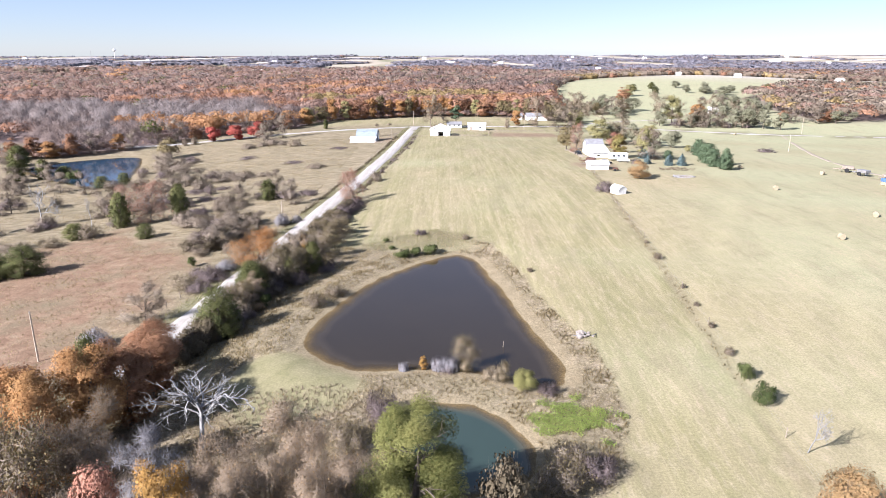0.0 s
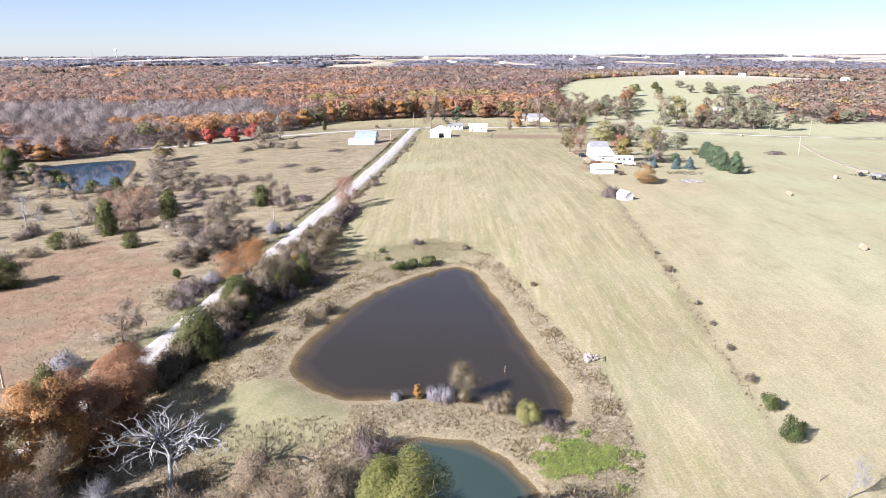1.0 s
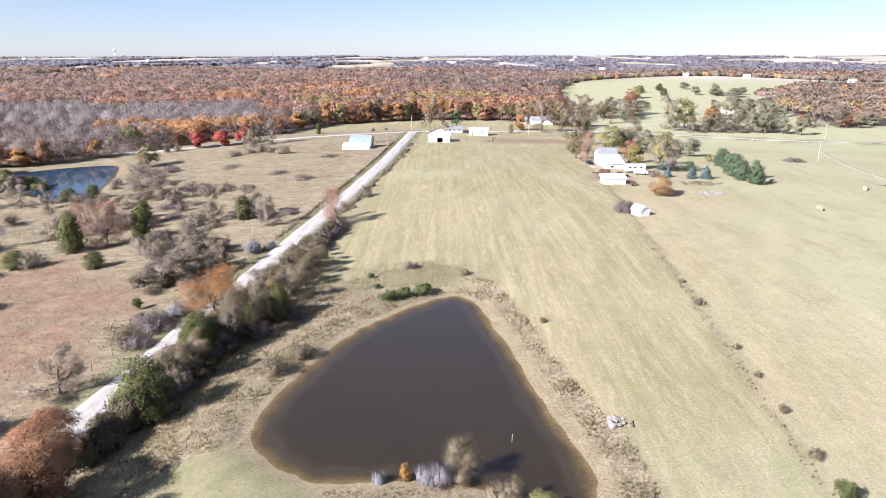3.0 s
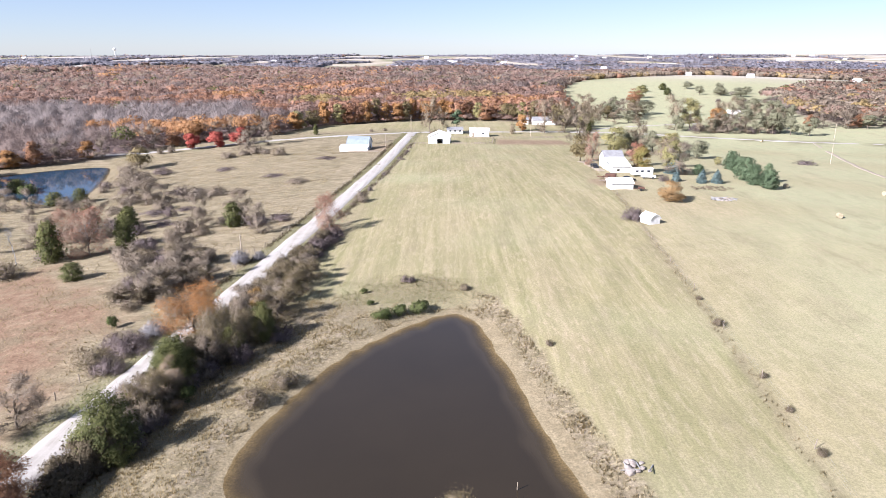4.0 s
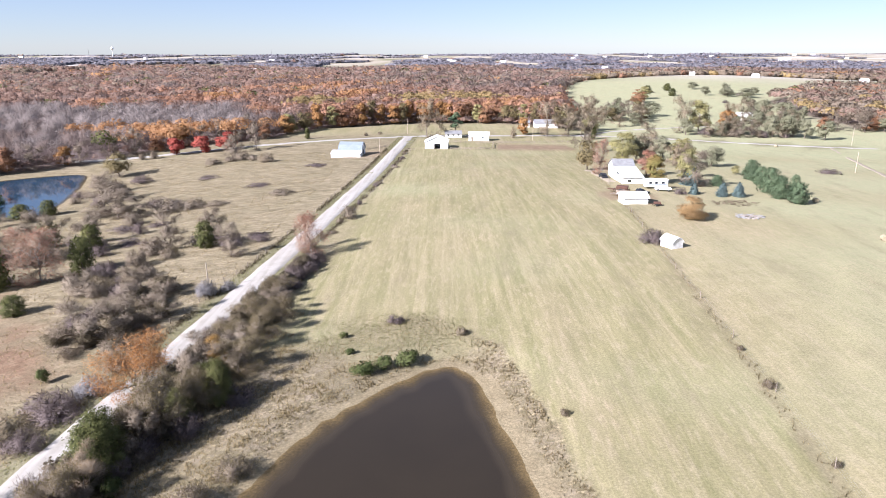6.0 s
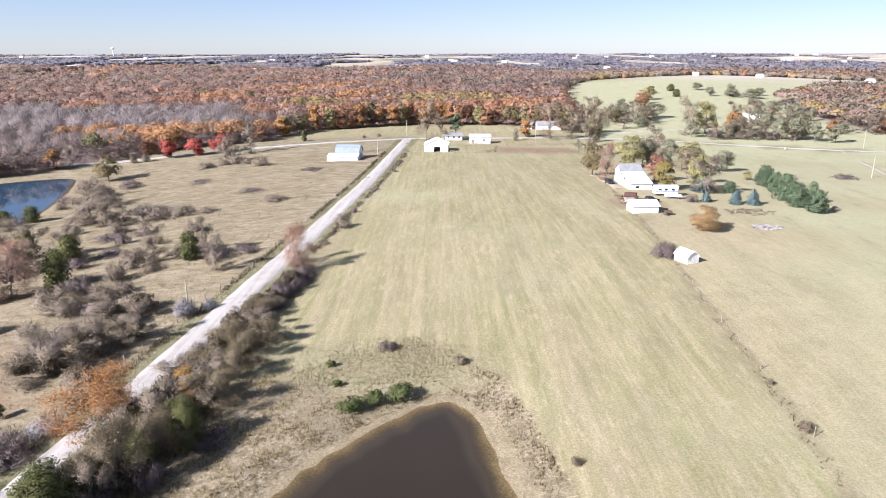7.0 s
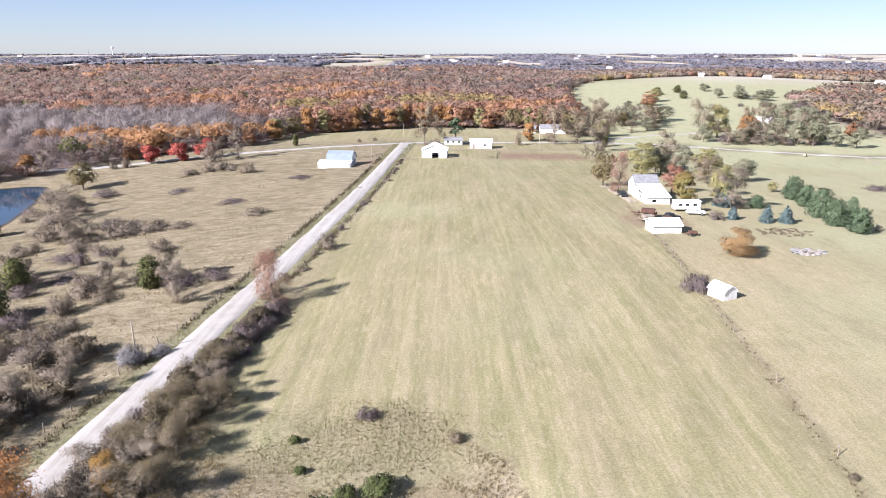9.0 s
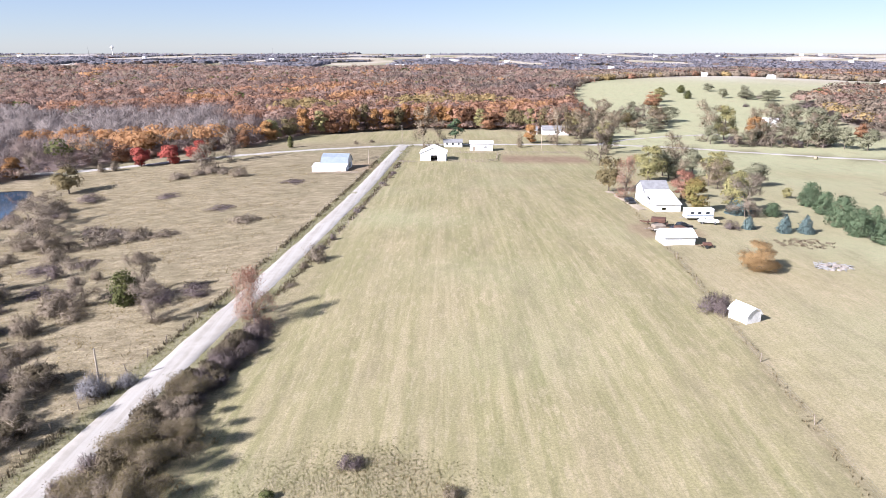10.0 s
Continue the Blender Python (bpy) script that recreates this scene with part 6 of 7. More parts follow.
tagged(new("weeds", mesh_of("weeds", *cards(grass_rng, weed_at, weed_way, 0.09), M["weed"], normals=np.repeat(weed_way, 3, axis=0))), "bed of bright green leafy weeds on the pool's bank", "weeds", kind="stuff")
x, y = places(8000, 38, 58, 15, 250, lambda x, y: np.abs(x - 45.5 - LEAN * (y - 130)) < 0.7 + 0.3 * waves(x, y, 9, 77))
tufts("dry_grass", "uncut dry grass along the fence line", "dry_grass", x, y, 0.4, 5, 0.15, 8)


# ---- buildings ----
def wall(bm, length, tall, thick, holes=()):
    """An upright wall along x from -length/2, its outer face at y = 0, with square openings (x0, x1, z0, z1)."""
    xs = sorted({-length / 2, length / 2, *(v for h in holes for v in h[:2])})
    zs = sorted({-0.3, tall, *(v for h in holes for v in h[2:])})
    solid = {(a, c) for a in range(len(xs) - 1) for c in range(len(zs) - 1) if not any(h[0] - 1e-6 <= xs[a] and xs[a + 1] <= h[1] + 1e-6 and h[2] - 1e-6 <= zs[c] and zs[c + 1] <= h[3] + 1e-6 for h in holes)}
    made = {}

    def corner(a, c, y):
        if (a, c, y) not in made:
            made[a, c, y] = bm.verts.new((xs[a], y, zs[c]))
        return made[a, c, y]

    for a, c in solid:
        ring = ((a, c), (a + 1, c), (a + 1, c + 1), (a, c + 1))
        bm.faces.new([corner(*p, 0) for p in ring])
        bm.faces.new([corner(*p, thick) for p in ring[::-1]])
        for p, q, beside in zip(ring, ring[1:] + ring[:1], ((a, c - 1), (a + 1, c), (a, c + 1), (a - 1, c))):
            if beside not in solid:
                bm.faces.new((corner(*p, thick), corner(*q, thick), corner(*q, 0), corner(*p, 0)))
    return bm


def gable_end(bm, width, tall, profile, thick, y):
    """The upper wall under the roof, at y, following the roof's profile of (x, z)."""
    points = [(-width / 2, tall)] + [(x, z) for x, z in profile if z > tall + 0.01] + [(width / 2, tall)]
    lots = [[bm.verts.new((x, y + dy, z)) for x, z in points] for dy in (0, thick)]
    bm.faces.new(lots[0])
    bm.faces.new(lots[1][::-1])
    for k in range(len(points)):
        n = (k + 1) % len(points)
        bm.faces.new((lots[0][k], lots[0][n], lots[1][n], lots[1][k]))


def slab(a, b, y0, y1, thick=0.12):
    """A sloping roof slab between two profile points (x, z), from y0 to y1."""
    bm = bmesh.new()
    v = [bm.verts.new((x, y, z + dz)) for dz in (0, thick) for x, z, y in ((a[0], a[1], y0), (b[0], b[1], y0), (b[0], b[1], y1), (a[0], a[1], y1))]
    for q in ((0, 1, 2, 3), (7, 6, 5, 4), (0, 4, 5, 1), (1, 5, 6, 2), (2, 6, 7, 3), (3, 7, 4, 0)):
        bm.faces.new([v[k] for k in q])
    bmesh.ops.recalc_face_normals(bm, faces=bm.faces)
    return bm


def building(name, label, category, x, y, turn, width, depth, tall, rise, walls, roof, doors=(), windows=(), gambrel=False, eave=0.35, ribs=0, group="", dz=0.0):
    """A gabled building. Its ridge runs along local y; gable ends face -y and +y.
    doors: (side, along, width, height, open); windows: (side, along, sill, width, height); sides: front, back, left, right."""
    root = thing(name, label, category, (x, y, ground_z(x, y) + dz), turn, group)
    half = width / 2
    if gambrel:
        profile = [(-half - eave, tall - 0.2), (-half * 0.62, tall + rise * 0.62), (0, tall + rise), (half * 0.62, tall + rise * 0.62), (half + eave, tall - 0.2)]
    else:
        k = rise / half
        profile = [(-half - eave, tall - eave * k), (0, tall + rise), (half + eave, tall - eave * k)]
    sides = {"front": (width, 0, (0, -depth / 2)), "right": (depth - 0.3, 90, (half, 0)), "back": (width, 180, (0, depth / 2)), "left": (depth - 0.3, 270, (-half, 0))}
    for side, (length, ang, (ox, oy)) in sides.items():
        holes = [(a - w / 2, a + w / 2, 0.0, h) for s, a, w, h, _ in doors if s == side] + [(a - w / 2, a + w / 2, z, z + h) for s, a, z, w, h in windows if s == side]
        bm = wall(bmesh.new(), length, tall, 0.15, holes)
        if side in ("front", "back"):
            gable_end(bm, width - 0.02, tall, [(px, pz - 0.02) for px, pz in profile[1:-1]], 0.15, 0.0)
            bmesh.ops.remove_doubles(bm, verts=bm.verts, dist=0.015)
        here = part("wall", bm, M[walls], root)
        here.matrix_basis = pose(ox, oy, 0, 0, 0, ang)
        for s, a, w, h, ajar in doors:
            if s == side:
                frame_bm = boxes((a - w / 2 - 0.09, -0.04, 0, a - w / 2, 0.1, h + 0.09), (a + w / 2, -0.04, 0, a + w / 2 + 0.09, 0.1, h + 0.09), (a - w / 2, -0.04, h, a + w / 2, 0.1, h + 0.09))
                d = part("door", frame_bm, M["white_paint"], root)
                d.matrix_basis = here.matrix_basis
                if not ajar:
                    part("leaf", boxes((a - w / 2, 0.05, 0, a + w / 2, 0.1, h), bevel=0.01), M["wood"], d)
        for s, a, z, w, h in windows:
            if s == side:
                f = part("window", boxes((a - w / 2, -0.03, z, a - w / 2 + 0.07, 0.12, z + h), (a + w / 2 - 0.07, -0.03, z, a + w / 2, 0.12, z + h), (a - w / 2, -0.03, z, a + w / 2, 0.12, z + 0.07), (a - w / 2, -0.03, z + h - 0.07, a + w / 2, 0.12, z + h), (a - 0.02, -0.02, z, a + 0.02, 0.1, z + h)), M["white_paint"], root)
                f.matrix_basis = here.matrix_basis
                part("pane", boxes((a - w / 2 + 0.05, 0.05, z + 0.05, a + w / 2 - 0.05, 0.07, z + h - 0.05)), M["glass"], f)
    for a, b in zip(profile[:-1], profile[1:]):
        r = part("roof", slab(a, b, -depth / 2 - eave, depth / 2 + eave), M[roof], root)
        if ribs:
            bm = bmesh.new()
            nx_, nz_ = -(b[1] - a[1]), b[0] - a[0]
            size = math.hypot(nx_, nz_)
            for yy in np.linspace(-depth / 2 - eave + 0.05, depth / 2 + eave - 0.05, ribs):
                o = (nx_ / size * 0.14, nz_ / size * 0.14)
                tube(bm, (a[0] + o[0], yy, a[1] + o[1]), (b[0] + o[0], yy, b[1] + o[1]), 0.035, 0.035, 4)
            part("seam", bm, M[roof], r)
    part("ridge_cap", tube(bmesh.new(), (0, -depth / 2 - eave, tall + rise + 0.08), (0, depth / 2 + eave, tall + rise + 0.08), 0.14, 0.14, 6), M[roof], root)
    part("floor", boxes((-half + 0.16, -depth / 2 + 0.16, -0.3, half - 0.16, depth / 2 - 0.16, 0.04)), M["stone"], root)
    return root


# the house: a grey-roofed rear and a broad white-roofed front wing
house = building("house", "white farmhouse with grey shingle roof and white metal-roofed wing", "house", 62.4, 241.5, 90, 8.0, 8.2, 3.4, 2.2, "white_paint", "grey_shingle", windows=(("left", -2.4, 1.0, 1.2, 1.2), ("left", 2.2, 1.0, 1.2, 1.2), ("front", 1.5, 1.0, 1.0, 1.2), ("back", -1.5, 1.0, 1.0, 1.2)), dz=0.5)
house.matrix_basis = house.matrix_basis @ Matrix.Diagonal((1, 0.82, 1, 1))
wing = new("wing")
wing.parent = house
wing.matrix_basis = pose(-9.2, 0, -0.35, 0, 0, 0)
for wall_length, turn, at, holes in ((8.0, 270, (-5.0, 0), [(-1.9, -0.5, 1.0, 1.7)]), (9.7, 0, (0, -4.0), []), (9.7, 180, (0, 4.0), [(-1, 0, 1.0, 2.0)])):
    w = part("wall", wall(bmesh.new(), wall_length, 2.5, 0.15, holes), M["white_metal"], wing)
    w.matrix_basis = pose(at[0], at[1], 0, 0, 0, turn)
r = part("roof", slab((-5.4, 2.42), (5.1, 4.2), -4.3, 4.3, 0.1), M["white_metal"], wing, "white standing-seam metal roof")
seams = bmesh.new()
for yy in np.linspace(-4.2, 4.2, 15):
    tube(seams, (-5.4, yy, 2.54), (5.1, yy, 4.32), 0.03, 0.03, 4)
part("seam", seams, M["white_metal"], r)
part("window_glass", boxes((-4.93, -1.88, 1.02, -4.88, -0.52, 1.68)), M["glass"], wing)
building("garage", "low white metal-roofed garage beside the farmyard", "garage", 53.6, 195.2, 92, 5.6, 6.4, 1.9, 1.0, "white_metal", "white_metal", doors=(("front", 0.5, 2.4, 1.7, True),), ribs=12)
building("garden_shed", "small white gambrel shed standing at the fence", "shed", 49.6, 151.6, 24, 2.8, 3.5, 1.3, 0.9, "white_paint", "white_metal", doors=(("right", 0.3, 0.9, 1.2, True),), gambrel=True, eave=0.15, ribs=8)
tagged(new("branch", mesh_of("branch", *prisms(np.array([[49.0, 150.9, ground_z(49.6, 151.6) + 2.38], [49.6, 151.1, ground_z(49.6, 151.6) + 2.36]]), np.array([[49.9, 151.2, ground_z(49.6, 151.6) + 2.4], [50.2, 151.5, ground_z(49.6, 151.6) + 2.28]]), np.array([0.06, 0.04]), np.array([0.03, 0.02])), M["bark"])), "dark fallen branch lying on the shed roof", "branch")
building("pole_barn", "white metal pole barn with a dark open doorway", "barn", 0.2, 347.0, -3, 11.0, 9.0, 3.4, 2.4, "white_metal", "white_metal", doors=(("front", 0.4, 2.9, 2.5, True),), ribs=12)
building("workshop", "long white metal building with a low roof", "building", 22.4, 381.0, 88, 6.0, 10.8, 3.4, 0.9, "white_metal", "white_metal", doors=(("left", -3.5, 1.0, 2.0, False),), windows=(("left", 2.0, 1.2, 1.2, 1.0),), ribs=16)
building("house", "small white house with a railed porch behind the pine", "house", 9.0, 394.0, 90, 6.0, 9.0, 2.4, 1.2, "white_paint", "grey_shingle", windows=(("left", -2.8, 1.0, 1.1, 1.2), ("left", 0.0, 1.0, 1.1, 1.2), ("left", 2.8, 1.0, 1.1, 1.2)))
barn = building("barn", "old white barn with a pale blue metal roof and white lean-to", "barn", -38.6, 327.5, 84, 8.6, 10.4, 2.7, 3.0, "white_paint", "blue_metal", doors=(("front", 0.6, 2.2, 2.4, True), ("front", -2.8, 1.2, 1.8, True)), gambrel=True, ribs=16)
lean = new("lean_to")
lean.parent = barn
lean.matrix_basis = pose(-6.3, 1.4, 0)
part("roof", slab((-2.4, 1.6), (2.2, 2.6), -7.2, 6.6, 0.1), M["white_metal"], lean, "white metal lean-to roof")
for length, turn, at in ((13.4, 270, (-2.1, -0.3)), (4.0, 0, (0, -7.0)), (4.0, 180, (0, 6.4))):
    part("wall", wall(bmesh.new(), length, 1.65, 0.12), M["white_paint"], lean).matrix_basis = pose(at[0], at[1], 0, 0, 0, turn)

far_rng = np.random.RandomState(44)


def far_house(x, y, turn, width, depth, tall, roof, label, walls="white_paint", rise=2.0):
    building("house", label, "house", x, y, turn, width, depth, tall, rise, walls, roof, windows=(("front", -width * 0.2, 1.0, 1.2, 1.3), ("left", 0.0, 1.0, 1.2, 1.3)), eave=0.3)


far_house(68.5, 449.0, 88, 8.0, 15.0, 2.8, "grey_shingle", "white ranch house with a grey roof under bare trees")
far_house(56.0, 452.0, 88, 6.0, 5.0, 2.6, "grey_shingle", "small white outbuilding beside the ranch house", rise=1.4)
far_house(209.0, 484.0, 70, 7.0, 10.0, 3.0, "white_metal", "white house half hidden by pasture trees")
far_house(-402.0, 826.0, 96, 10.0, 22.0, 4.0, "grey_shingle", "large pale house in a clearing of the wood")
building("long_hall", "long white building in a clearing of the wood", "building", -385.0, 1385.0, 95, 22.0, 52.0, 6.0, 2.0, "white_metal", "white_metal")
building("red_barn", "red barn with a white metal roof", "barn", 386.0, 622.0, 60, 10.0, 16.0, 4.0, 2.6, "red_paint", "white_metal")
building("farm_shed", "white metal farm shed near the red barn", "shed", 372.0, 612.0, 64, 8.0, 14.0, 3.0, 1.6, "white_metal", "white_metal")
for x, y, w, d, roof in ((322, 1000, 10, 24, "white_metal"), (352, 985, 9, 12, "white_metal"), (400, 1035, 10, 18, "grey_shingle"), (470, 1040, 10, 16, "brown_shingle"), (418, 935, 9, 14, "white_metal"), (545, 905, 9, 16, "white_metal"), (300, 1040, 9, 14, "grey_shingle")):
    far_house(x, y, far_rng.uniform(70, 110), 0.8 * w, 0.6 * d, 2.6, roof, "far white house on the ridge of the pasture")
for k in range(28):
    y = far_rng.uniform(1300, 3800)
    x = far_rng.uniform(-0.66, 0.66) * y
    far_house(x, y, far_rng.uniform(60, 120), far_rng.uniform(8, 11), far_rng.uniform(12, 24), 5.0 + 0.0012 * y, ("white_metal", "grey_shingle", "white_metal")[k % 3], "distant pale building among the trees")

tower = thing("water_tower", "distant white water tower above the trees", "water tower", (-1845, 3960, ground_z(-1845, 3960)))
bm = bmesh.new()
for a, b, c, d in ((0, 6, 3.2, 2.2), (6, 34, 2.2, 2.2), (34, 40, 2.2, 9), (40, 46, 9, 9), (46, 51, 9, 2)):
    tube(bm, (0, 0, a), (0, 0, b), c, d, 20)
part("tank", bm, M["white_metal"], tower)
for x, y, h in ((-2000, 4000, 52), (-1010, 4200, 40), (300, 4300, 40)):
    mast = thing("radio_mast", "distant thin pale radio mast", "mast", (x, y, ground_z(x, y)))
    part("mast", tube(bmesh.new(), (0, 0, 0), (0, 0, h), 1.2, 0.5, 6), M["pale_bark"], mast)


# ---- vehicles and farm clutter ----
def car(name, label, x, y, turn, paint, length=4.6, width=1.85, tall=1.5, bed=False):
    root = thing(name, label, "pickup" if bed else "car", (x, y, ground_z(x, y)), turn)
    h = length / 2
    side = [(-h, 0.45), (-h, 0.95), (-h * 0.45 if bed else -h * 0.62, 1.0), (-h * 0.25 if bed else -h * 0.42, tall), (h * 0.22, tall), (h * 0.45, 1.0), (h * 0.97, 0.85), (h, 0.45)]
    bm = bmesh.new()
    lots = [[bm.verts.new((s * width / 2 * (0.82 if z > 1.2 else 1.0), u, z)) for u, z in side] for s in (-1, 1)]
    bm.faces.new(lots[0])
    bm.faces.new(lots[1][::-1])
    for k in range(len(side)):
        n = (k + 1) % len(side)
        bm.faces.new((lots[0][k], lots[0][n], lots[1][n], lots[1][k]))
    bmesh.ops.recalc_face_normals(bm, faces=bm.faces)
    bmesh.ops.bevel(bm, geom=list(bm.edges), offset=0.06, segments=1, affect="EDGES")
    part("body", bm, M[paint], root)
    part("windscreen", boxes((-width * 0.38, h * 0.27, 1.08, width * 0.38, h * 0.37, tall - 0.12)), M["glass"], root)
    for s in (-1, 1):
        part("side_window", boxes((s * width * 0.44, -h * 0.25, 1.08, s * width * 0.468, h * 0.2, tall - 0.14)), M["glass"], root)
        for u in (-h * 0.62, h * 0.62):
            w = part("wheel", tube(bmesh.new(), (s * (width / 2 - 0.2), u, 0.33), (s * (width / 2 + 0.02), u, 0.33), 0.33, 0.33, 14), M["rubber"], root)
            part("rim", tube(bmesh.new(), (s * (width / 2 + 0.0), u, 0.33), (s * (width / 2 + 0.04), u, 0.33), 0.18, 0.16, 10), M["wire"], w)
        part("headlight", boxes((s * width * 0.3, h * 0.97, 0.62, s * width * 0.44, h * 1.005, 0.78)), M["glass"], root)
    return root


car("car", "black car parked on the lane beside the house", 56.3, 240.5, 186, "black_paint")
car("car", "white car parked beside the camper trailer", 67.2, 212.5, 80, "car_white")
car("pickup_truck", "dark pickup truck parked by the garage", 58.8, 206.5, 110, "black_paint", 5.2, 1.95, 1.75, True)

camper = thing("camper_trailer", "long pale camper trailer parked on the lawn", "trailer", (66.4, 217.0, ground_z(66.4, 217.0)), 90)
part("body", boxes((-1.25, -3.4, 0.55, 1.25, 3.4, 2.7), bevel=0.18), M["white_metal"], camper)
part("roof", boxes((-1.3, -3.45, 2.7, 1.3, 3.45, 2.8), bevel=0.03), M["white_metal"], camper)
part("stripe", boxes((-1.265, -3.2, 1.2, -1.255, 3.2, 1.45)), M["blue_metal"], camper)
for u in (-1.8, 0.2, 1.9):
    part("window", boxes((-1.27, u - 0.45, 1.6, -1.24, u + 0.45, 2.2)), M["glass"], camper)
for s in (-1.15, 1.15):
    for u in (-0.5, 0.4):
        part("wheel", tube(bmesh.new(), (s - 0.1, u, 0.35), (s + 0.1, u, 0.35), 0.35, 0.35, 12), M["rubber"], camper)
part("drawbar", tube(bmesh.new(), (0, 3.4, 0.5), (0, 4.5, 0.45), 0.05, 0.05), M["wire"], camper)


def implement(label, x, y, turn, paint, size=1.0):
    root = thing("farm_implement", label, "farm machine", (x, y, ground_z(x, y)), turn)
    s = size
    part("frame", boxes((-1.0 * s, -1.6 * s, 0.5 * s, 1.0 * s, -1.4 * s, 0.65 * s), (-1.0 * s, 1.2 * s, 0.5 * s, 1.0 * s, 1.4 * s, 0.65 * s), (-0.1 * s, -1.6 * s, 0.5 * s, 0.1 * s, 2.6 * s, 0.65 * s)), M[paint], root)
    part("hopper", boxes((-0.8 * s, -1.3 * s, 0.66 * s, 0.8 * s, 0.9 * s, 1.3 * s), bevel=0.08 * s), M[paint], root)
    for w in (-1.1, 1.1):
        part("wheel", tube(bmesh.new(), (w * s - 0.12, 0, 0.45 * s), (w * s + 0.12, 0, 0.45 * s), 0.45 * s, 0.45 * s, 14), M["rubber"], root)
    return root


implement("rusty farm implement standing in the yard", 54.4, 210.5, 70, "rusty", 1.5)
implement("rusty hay rake beside the garage", 57.5, 204.0, 20, "rusty", 1.1)
implement("brown farm wagon by the garage wall", 53.0, 205.5, 100, "wood", 1.2)
implement("dark farm implement on the lawn behind the garage", 58.6, 190.8, 80, "rusty", 0.8)
implement("weathered hay wagon parked on the track", 139.6, 195.0, 60, "wood", 1.6)
implement("grey farm machine parked beside the track", 140.5, 187.5, 20, "wire", 1.5)
implement("weathered wooden cart parked beside the track", 144.5, 181.0, 100, "wood", 1.2)
stack = thing("hay_stack", "stack under a blue tarpaulin beside the field", "hay stack", (136.5, 166.5, ground_z(136.5, 166.5)), 12)
part("hay", boxes((-1.9, -2.4, -0.1, 1.9, 2.4, 2.0), bevel=0.25), M["bale"], stack)
part("tarpaulin", boxes((-2.0, -2.5, 0.9, 2.0, 2.5, 2.15), bevel=0.3), M["blue_tarp"], stack)

for x, y in ((84.6, 103.2), (104.2, 122.9), (95.7, 155.3), (126.4, 186.4), (103.4, 196.5), (171.0, 358.0)):
    ang = far_rng.uniform(0, 180)
    b = thing("hay_bale", "round pale hay bale lying in the mown field", "hay bale", (x, y, ground_z(x, y) - 0.05), ang, "hay bales")
    bm = tube(bmesh.new(), (-0.6, 0, 0.66), (0.6, 0, 0.66), 0.66, 0.66, 24)
    bmesh.ops.bevel(bm, geom=[e for e in bm.edges if abs(e.verts[0].co.x - e.verts[1].co.x) < 0.01], offset=0.08, segments=2, affect="EDGES")
    part("roll", bm, M["bale"], b)


def rubble(name, label, cx, cy, radius, n, size, material, category, sticks=0):
    rng = np.random.RandomState(n)
    root = thing(name, label, category, (cx, cy, ground_z(cx, cy)))
    for k in range(n):
        a, d = rng.uniform(0, 6.283), radius * math.sqrt(rng.uniform())
        bm = bmesh.new()
        bmesh.ops.create_icosphere(bm, subdivisions=1, radius=size * rng.uniform(0.5, 1.3))
        for v in bm.verts:
            v.co *= rng.uniform(0.75, 1.25)
            v.co.z *= 0.6
        o = part("stone", bm, M[material], root)
        o.matrix_basis = pose(d * math.cos(a), d * math.sin(a) * 0.7, 0.25 * size + 0.4 * size * (1 - d / radius), 0, 0, rng.uniform(0, 360))
    for k in range(sticks):
        a, d, t = rng.uniform(0, 6.283), radius * math.sqrt(rng.uniform()), rng.uniform(0, 6.283)
        p = Vector((d * math.cos(a), d * math.sin(a) * 0.7, 0.3))
        q = Vector((math.cos(t), math.sin(t), rng.uniform(-0.1, 0.35))) * rng.uniform(0.6, 1.4)
        part("log", tube(bmesh.new(), p - q, p + q, 0.09, 0.05, 5), M["pale_bark"], root)


rubble("brush_pile", "heap of pale rubble and cut branches on the lawn", 76.6, 176.6, 3.4, 40, 0.42, "stone", "brush pile", 34)
rubble("rubble_heap", "pale concrete rubble dumped on the pond bank", 21.4, 60.6, 1.5, 12, 0.45, "stone", "rubble heap", 4)
post = thing("water_stake", "thin pale stake standing in the pond", "stake", (8.7, 58.0, -1.2))
part("stake", tube(bmesh.new(), (0, 0, 0), (0.12, 0.05, 2.1), 0.05, 0.04), M["pole"], post)

# ---- poles and fences ----
for x, y, h, arm in ((-60.9, 58.9, 8.0, 0), (-42.3, 140.3, 5.6, 0), (153.0, 261.0, 7.5, 0), (-61.5, 466.0, 10.0, 1), (-17.0, 407.0, 9.0, 1), (52.0, 386.0, 9.0, 1), (-26.6, 335.0, 6.0, 0), (214.0, 366.0, 9.0, 1), (145.0, 172.0, 7.0, 0)):
    p = thing("utility_pole", "weathered wooden utility pole standing in grass", "pole", (x, y, ground_z(x, y)), far_rng.uniform(60, 100), "utility poles")
    part("pole", tube(bmesh.new(), (0, 0, -0.3), (0, 0, h), 0.16, 0.11, 8), M["pole"], p)
    part("cap", tube(bmesh.new(), (0, 0, h), (0, 0, h + 0.06), 0.12, 0.08, 8), M["wire"], p)
    if arm:
        part("crossarm", boxes((-1.1, -0.06, h - 0.7, 1.1, 0.06, h - 0.55)), M["wood"], p)

post_bm = tube(bmesh.new(), (0, 0, -0.3), (0, 0, 1.25), 0.07, 0.06, 6)
POST = bpy.data.meshes.new("post")
post_bm.to_mesh(POST)
post_bm.free()
POST.materials.append(M["wood"])


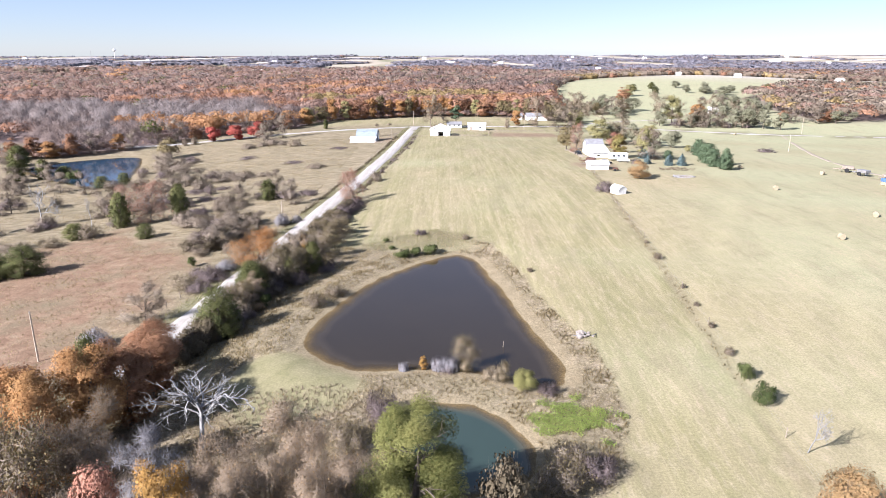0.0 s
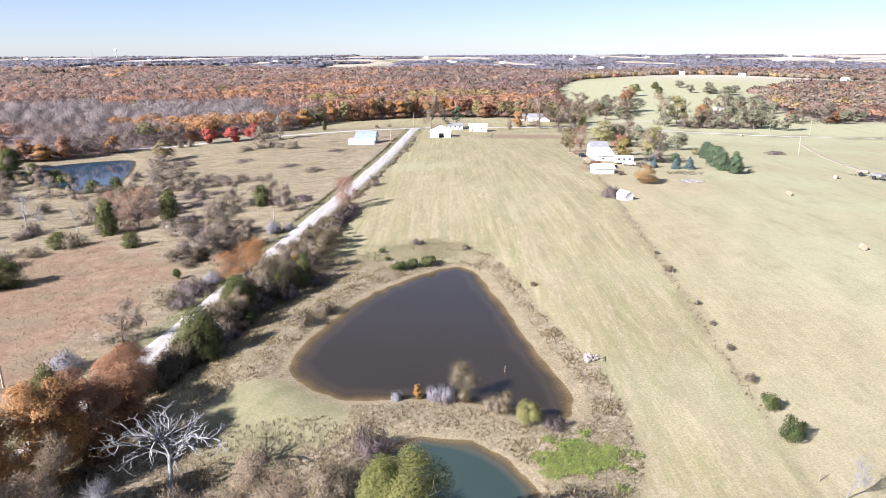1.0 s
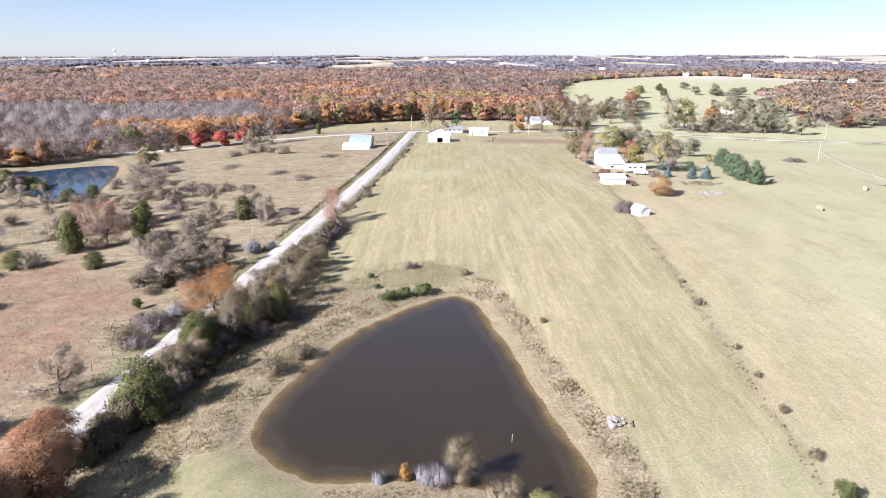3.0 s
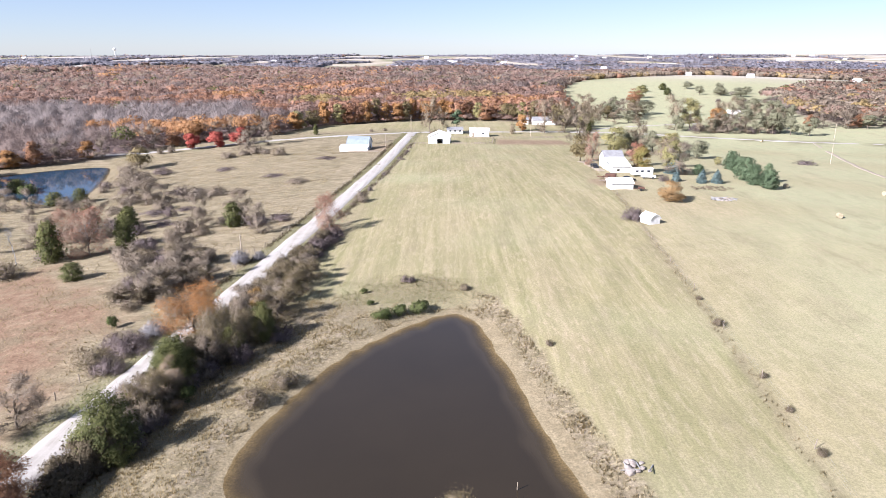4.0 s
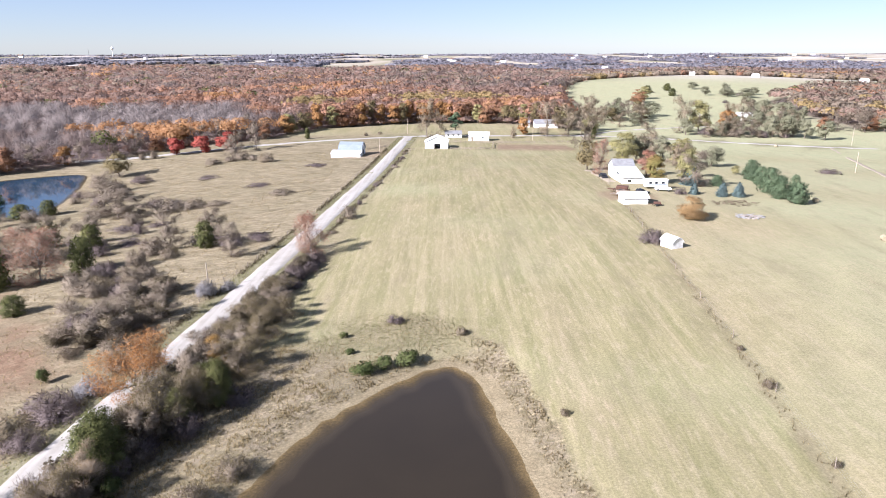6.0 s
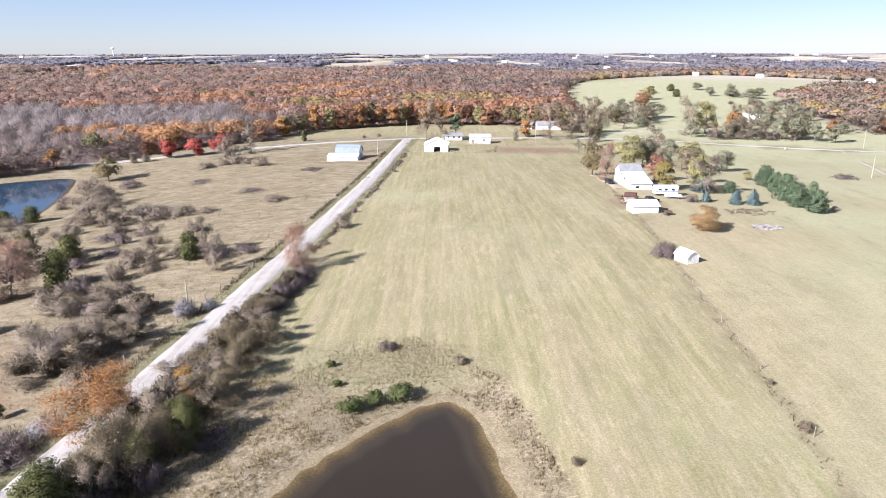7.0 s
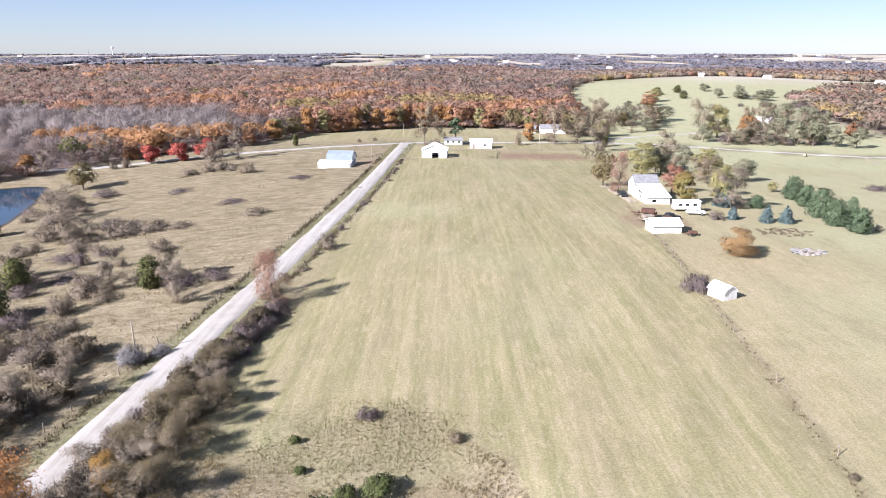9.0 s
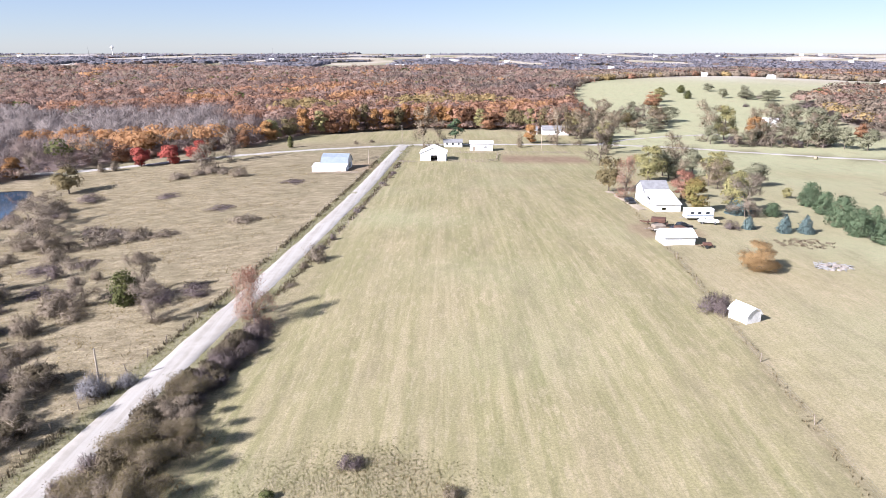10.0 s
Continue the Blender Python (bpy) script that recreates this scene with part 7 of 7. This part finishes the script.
def fence(label, points, gap, rails=(), wires=(0.35, 0.7, 1.05), thick=1.0, tilt=4.0):
    c, _ = along(points, gap)
    root = thing("fence", label, "fence", (float(c[0][0]), float(c[0][1]), ground_z(*c[0])))
    z = height(c[:, 0], c[:, 1])
    local = np.column_stack([c - c[0], z - z[0]])
    for p in local:
        o = part("post", POST, None, root)
        o.matrix_basis = pose(*p, far_rng.normal(0, tilt), far_rng.normal(0, tilt), far_rng.uniform(0, 360)) @ Matrix.Diagonal((thick, thick, far_rng.uniform(0.85, 1.1), 1))
    for w in wires:
        a, b = local[:-1] + (0, 0, w), local[1:] + (0, 0, w)
        part("wire", mesh_of("wire", *prisms(a, b, np.full(len(a), 0.006), np.full(len(a), 0.006)), M["wire"]), None, root)
    for w in rails:
        for a, b in zip(local[:-1], local[1:]):
            d = Vector(b) - Vector(a)
            o = part("rail", boxes((0, -0.03, -0.07, d.length, 0.03, 0.07)), M["wood"], root)
            o.matrix_basis = Matrix.Translation(Vector(a) + Vector((0, 0, w))) @ d.to_track_quat("X", "Z").to_matrix().to_4x4()


fence("leaning wooden fence posts and wire beside the road", [(-50.5, 75), (-46.0, 108), (-41.0, 142), (-37.4, 160), (-33.2, 205), (-29.8, 255), (-25.6, 325)], 5.0, thick=1.3)
fence("old posts and wire on the field boundary", [(37.0, 18), (41.3, 66), (44.4, 112), (46.2, 146), (50.4, 190), (55.4, 232)], 15.0, thick=0.8)
fence("wire fence beside the road at the field's edge", [(-21.5, 205), (-17.6, 255), (-14.2, 320), (-12.0, 336)], 5.0, thick=1.2)
fence("weathered board fence before the pole barn", [(-15.0, 337), (-5.5, 338.5)], 2.4, rails=(0.5, 1.0), wires=())
fence("weathered board fence round the bare lot", [(6.5, 339), (27, 338), (27.6, 352), (29.5, 367)], 2.4, rails=(0.5, 1.0), wires=())
fence("weathered board fence behind the bare lot", [(-6, 368), (8, 369), (29, 367), (50, 370), (72, 375)], 2.6, rails=(0.5, 1.0), wires=())
fence("pale board fence beside the blue-roofed barn", [(-47, 316.5), (-38, 313.5), (-27, 312.5)], 2.4, rails=(0.45, 0.9), wires=())
fence("board fence beyond the blue-roofed barn", [(-33, 341), (-27, 345), (-24, 352)], 2.4, rails=(0.45, 0.9), wires=())

c, side = along(ROAD, 0.35)
k = grass_rng.randint(0, len(c), 9000)
off = np.where(grass_rng.uniform(size=9000) < 0.55, -1, 1) * grass_rng.uniform(2.9, 5.6, 9000)
tufts("verge_grass", "short green and dry grass on the road verges", "green_grass", c[k, 0] + side[k, 0] * off, c[k, 1] + side[k, 1] * off, 0.32, 5, 0.2, 11)
ditch = grass_rng.uniform(size=len(k)) < 0.8
side_off = np.where(grass_rng.uniform(size=len(k)) < 0.5, -1, 1) * grass_rng.normal(5.2, 0.45, len(k))
px, py = c[k, 0] + side[k, 0] * side_off, c[k, 1] + side[k, 1] * side_off
m = (py > 95) & (py < 345) & ditch & (waves(px, py, 16, 91) > -0.45)
tufts("ditch_weeds", "dark withered weeds in the road's ditches", "bramble", px[m], py[m], 0.55, 6, 0.16, 12, "weeds")
x, y = places(2600, 72, 90, 186, 201, lambda x, y: (np.hypot((x - 80.5) / 6.0, (y - 193.5) / 4.0) < 1 + 0.3 * waves(x, y, 4, 92)) & (waves(x, y, 2.5, 93) > -0.1))
tufts("dry_weeds", "low brown dried weeds on the lawn", "tan_twig", x, y, 0.4, 6, 0.16, 13, "weeds")
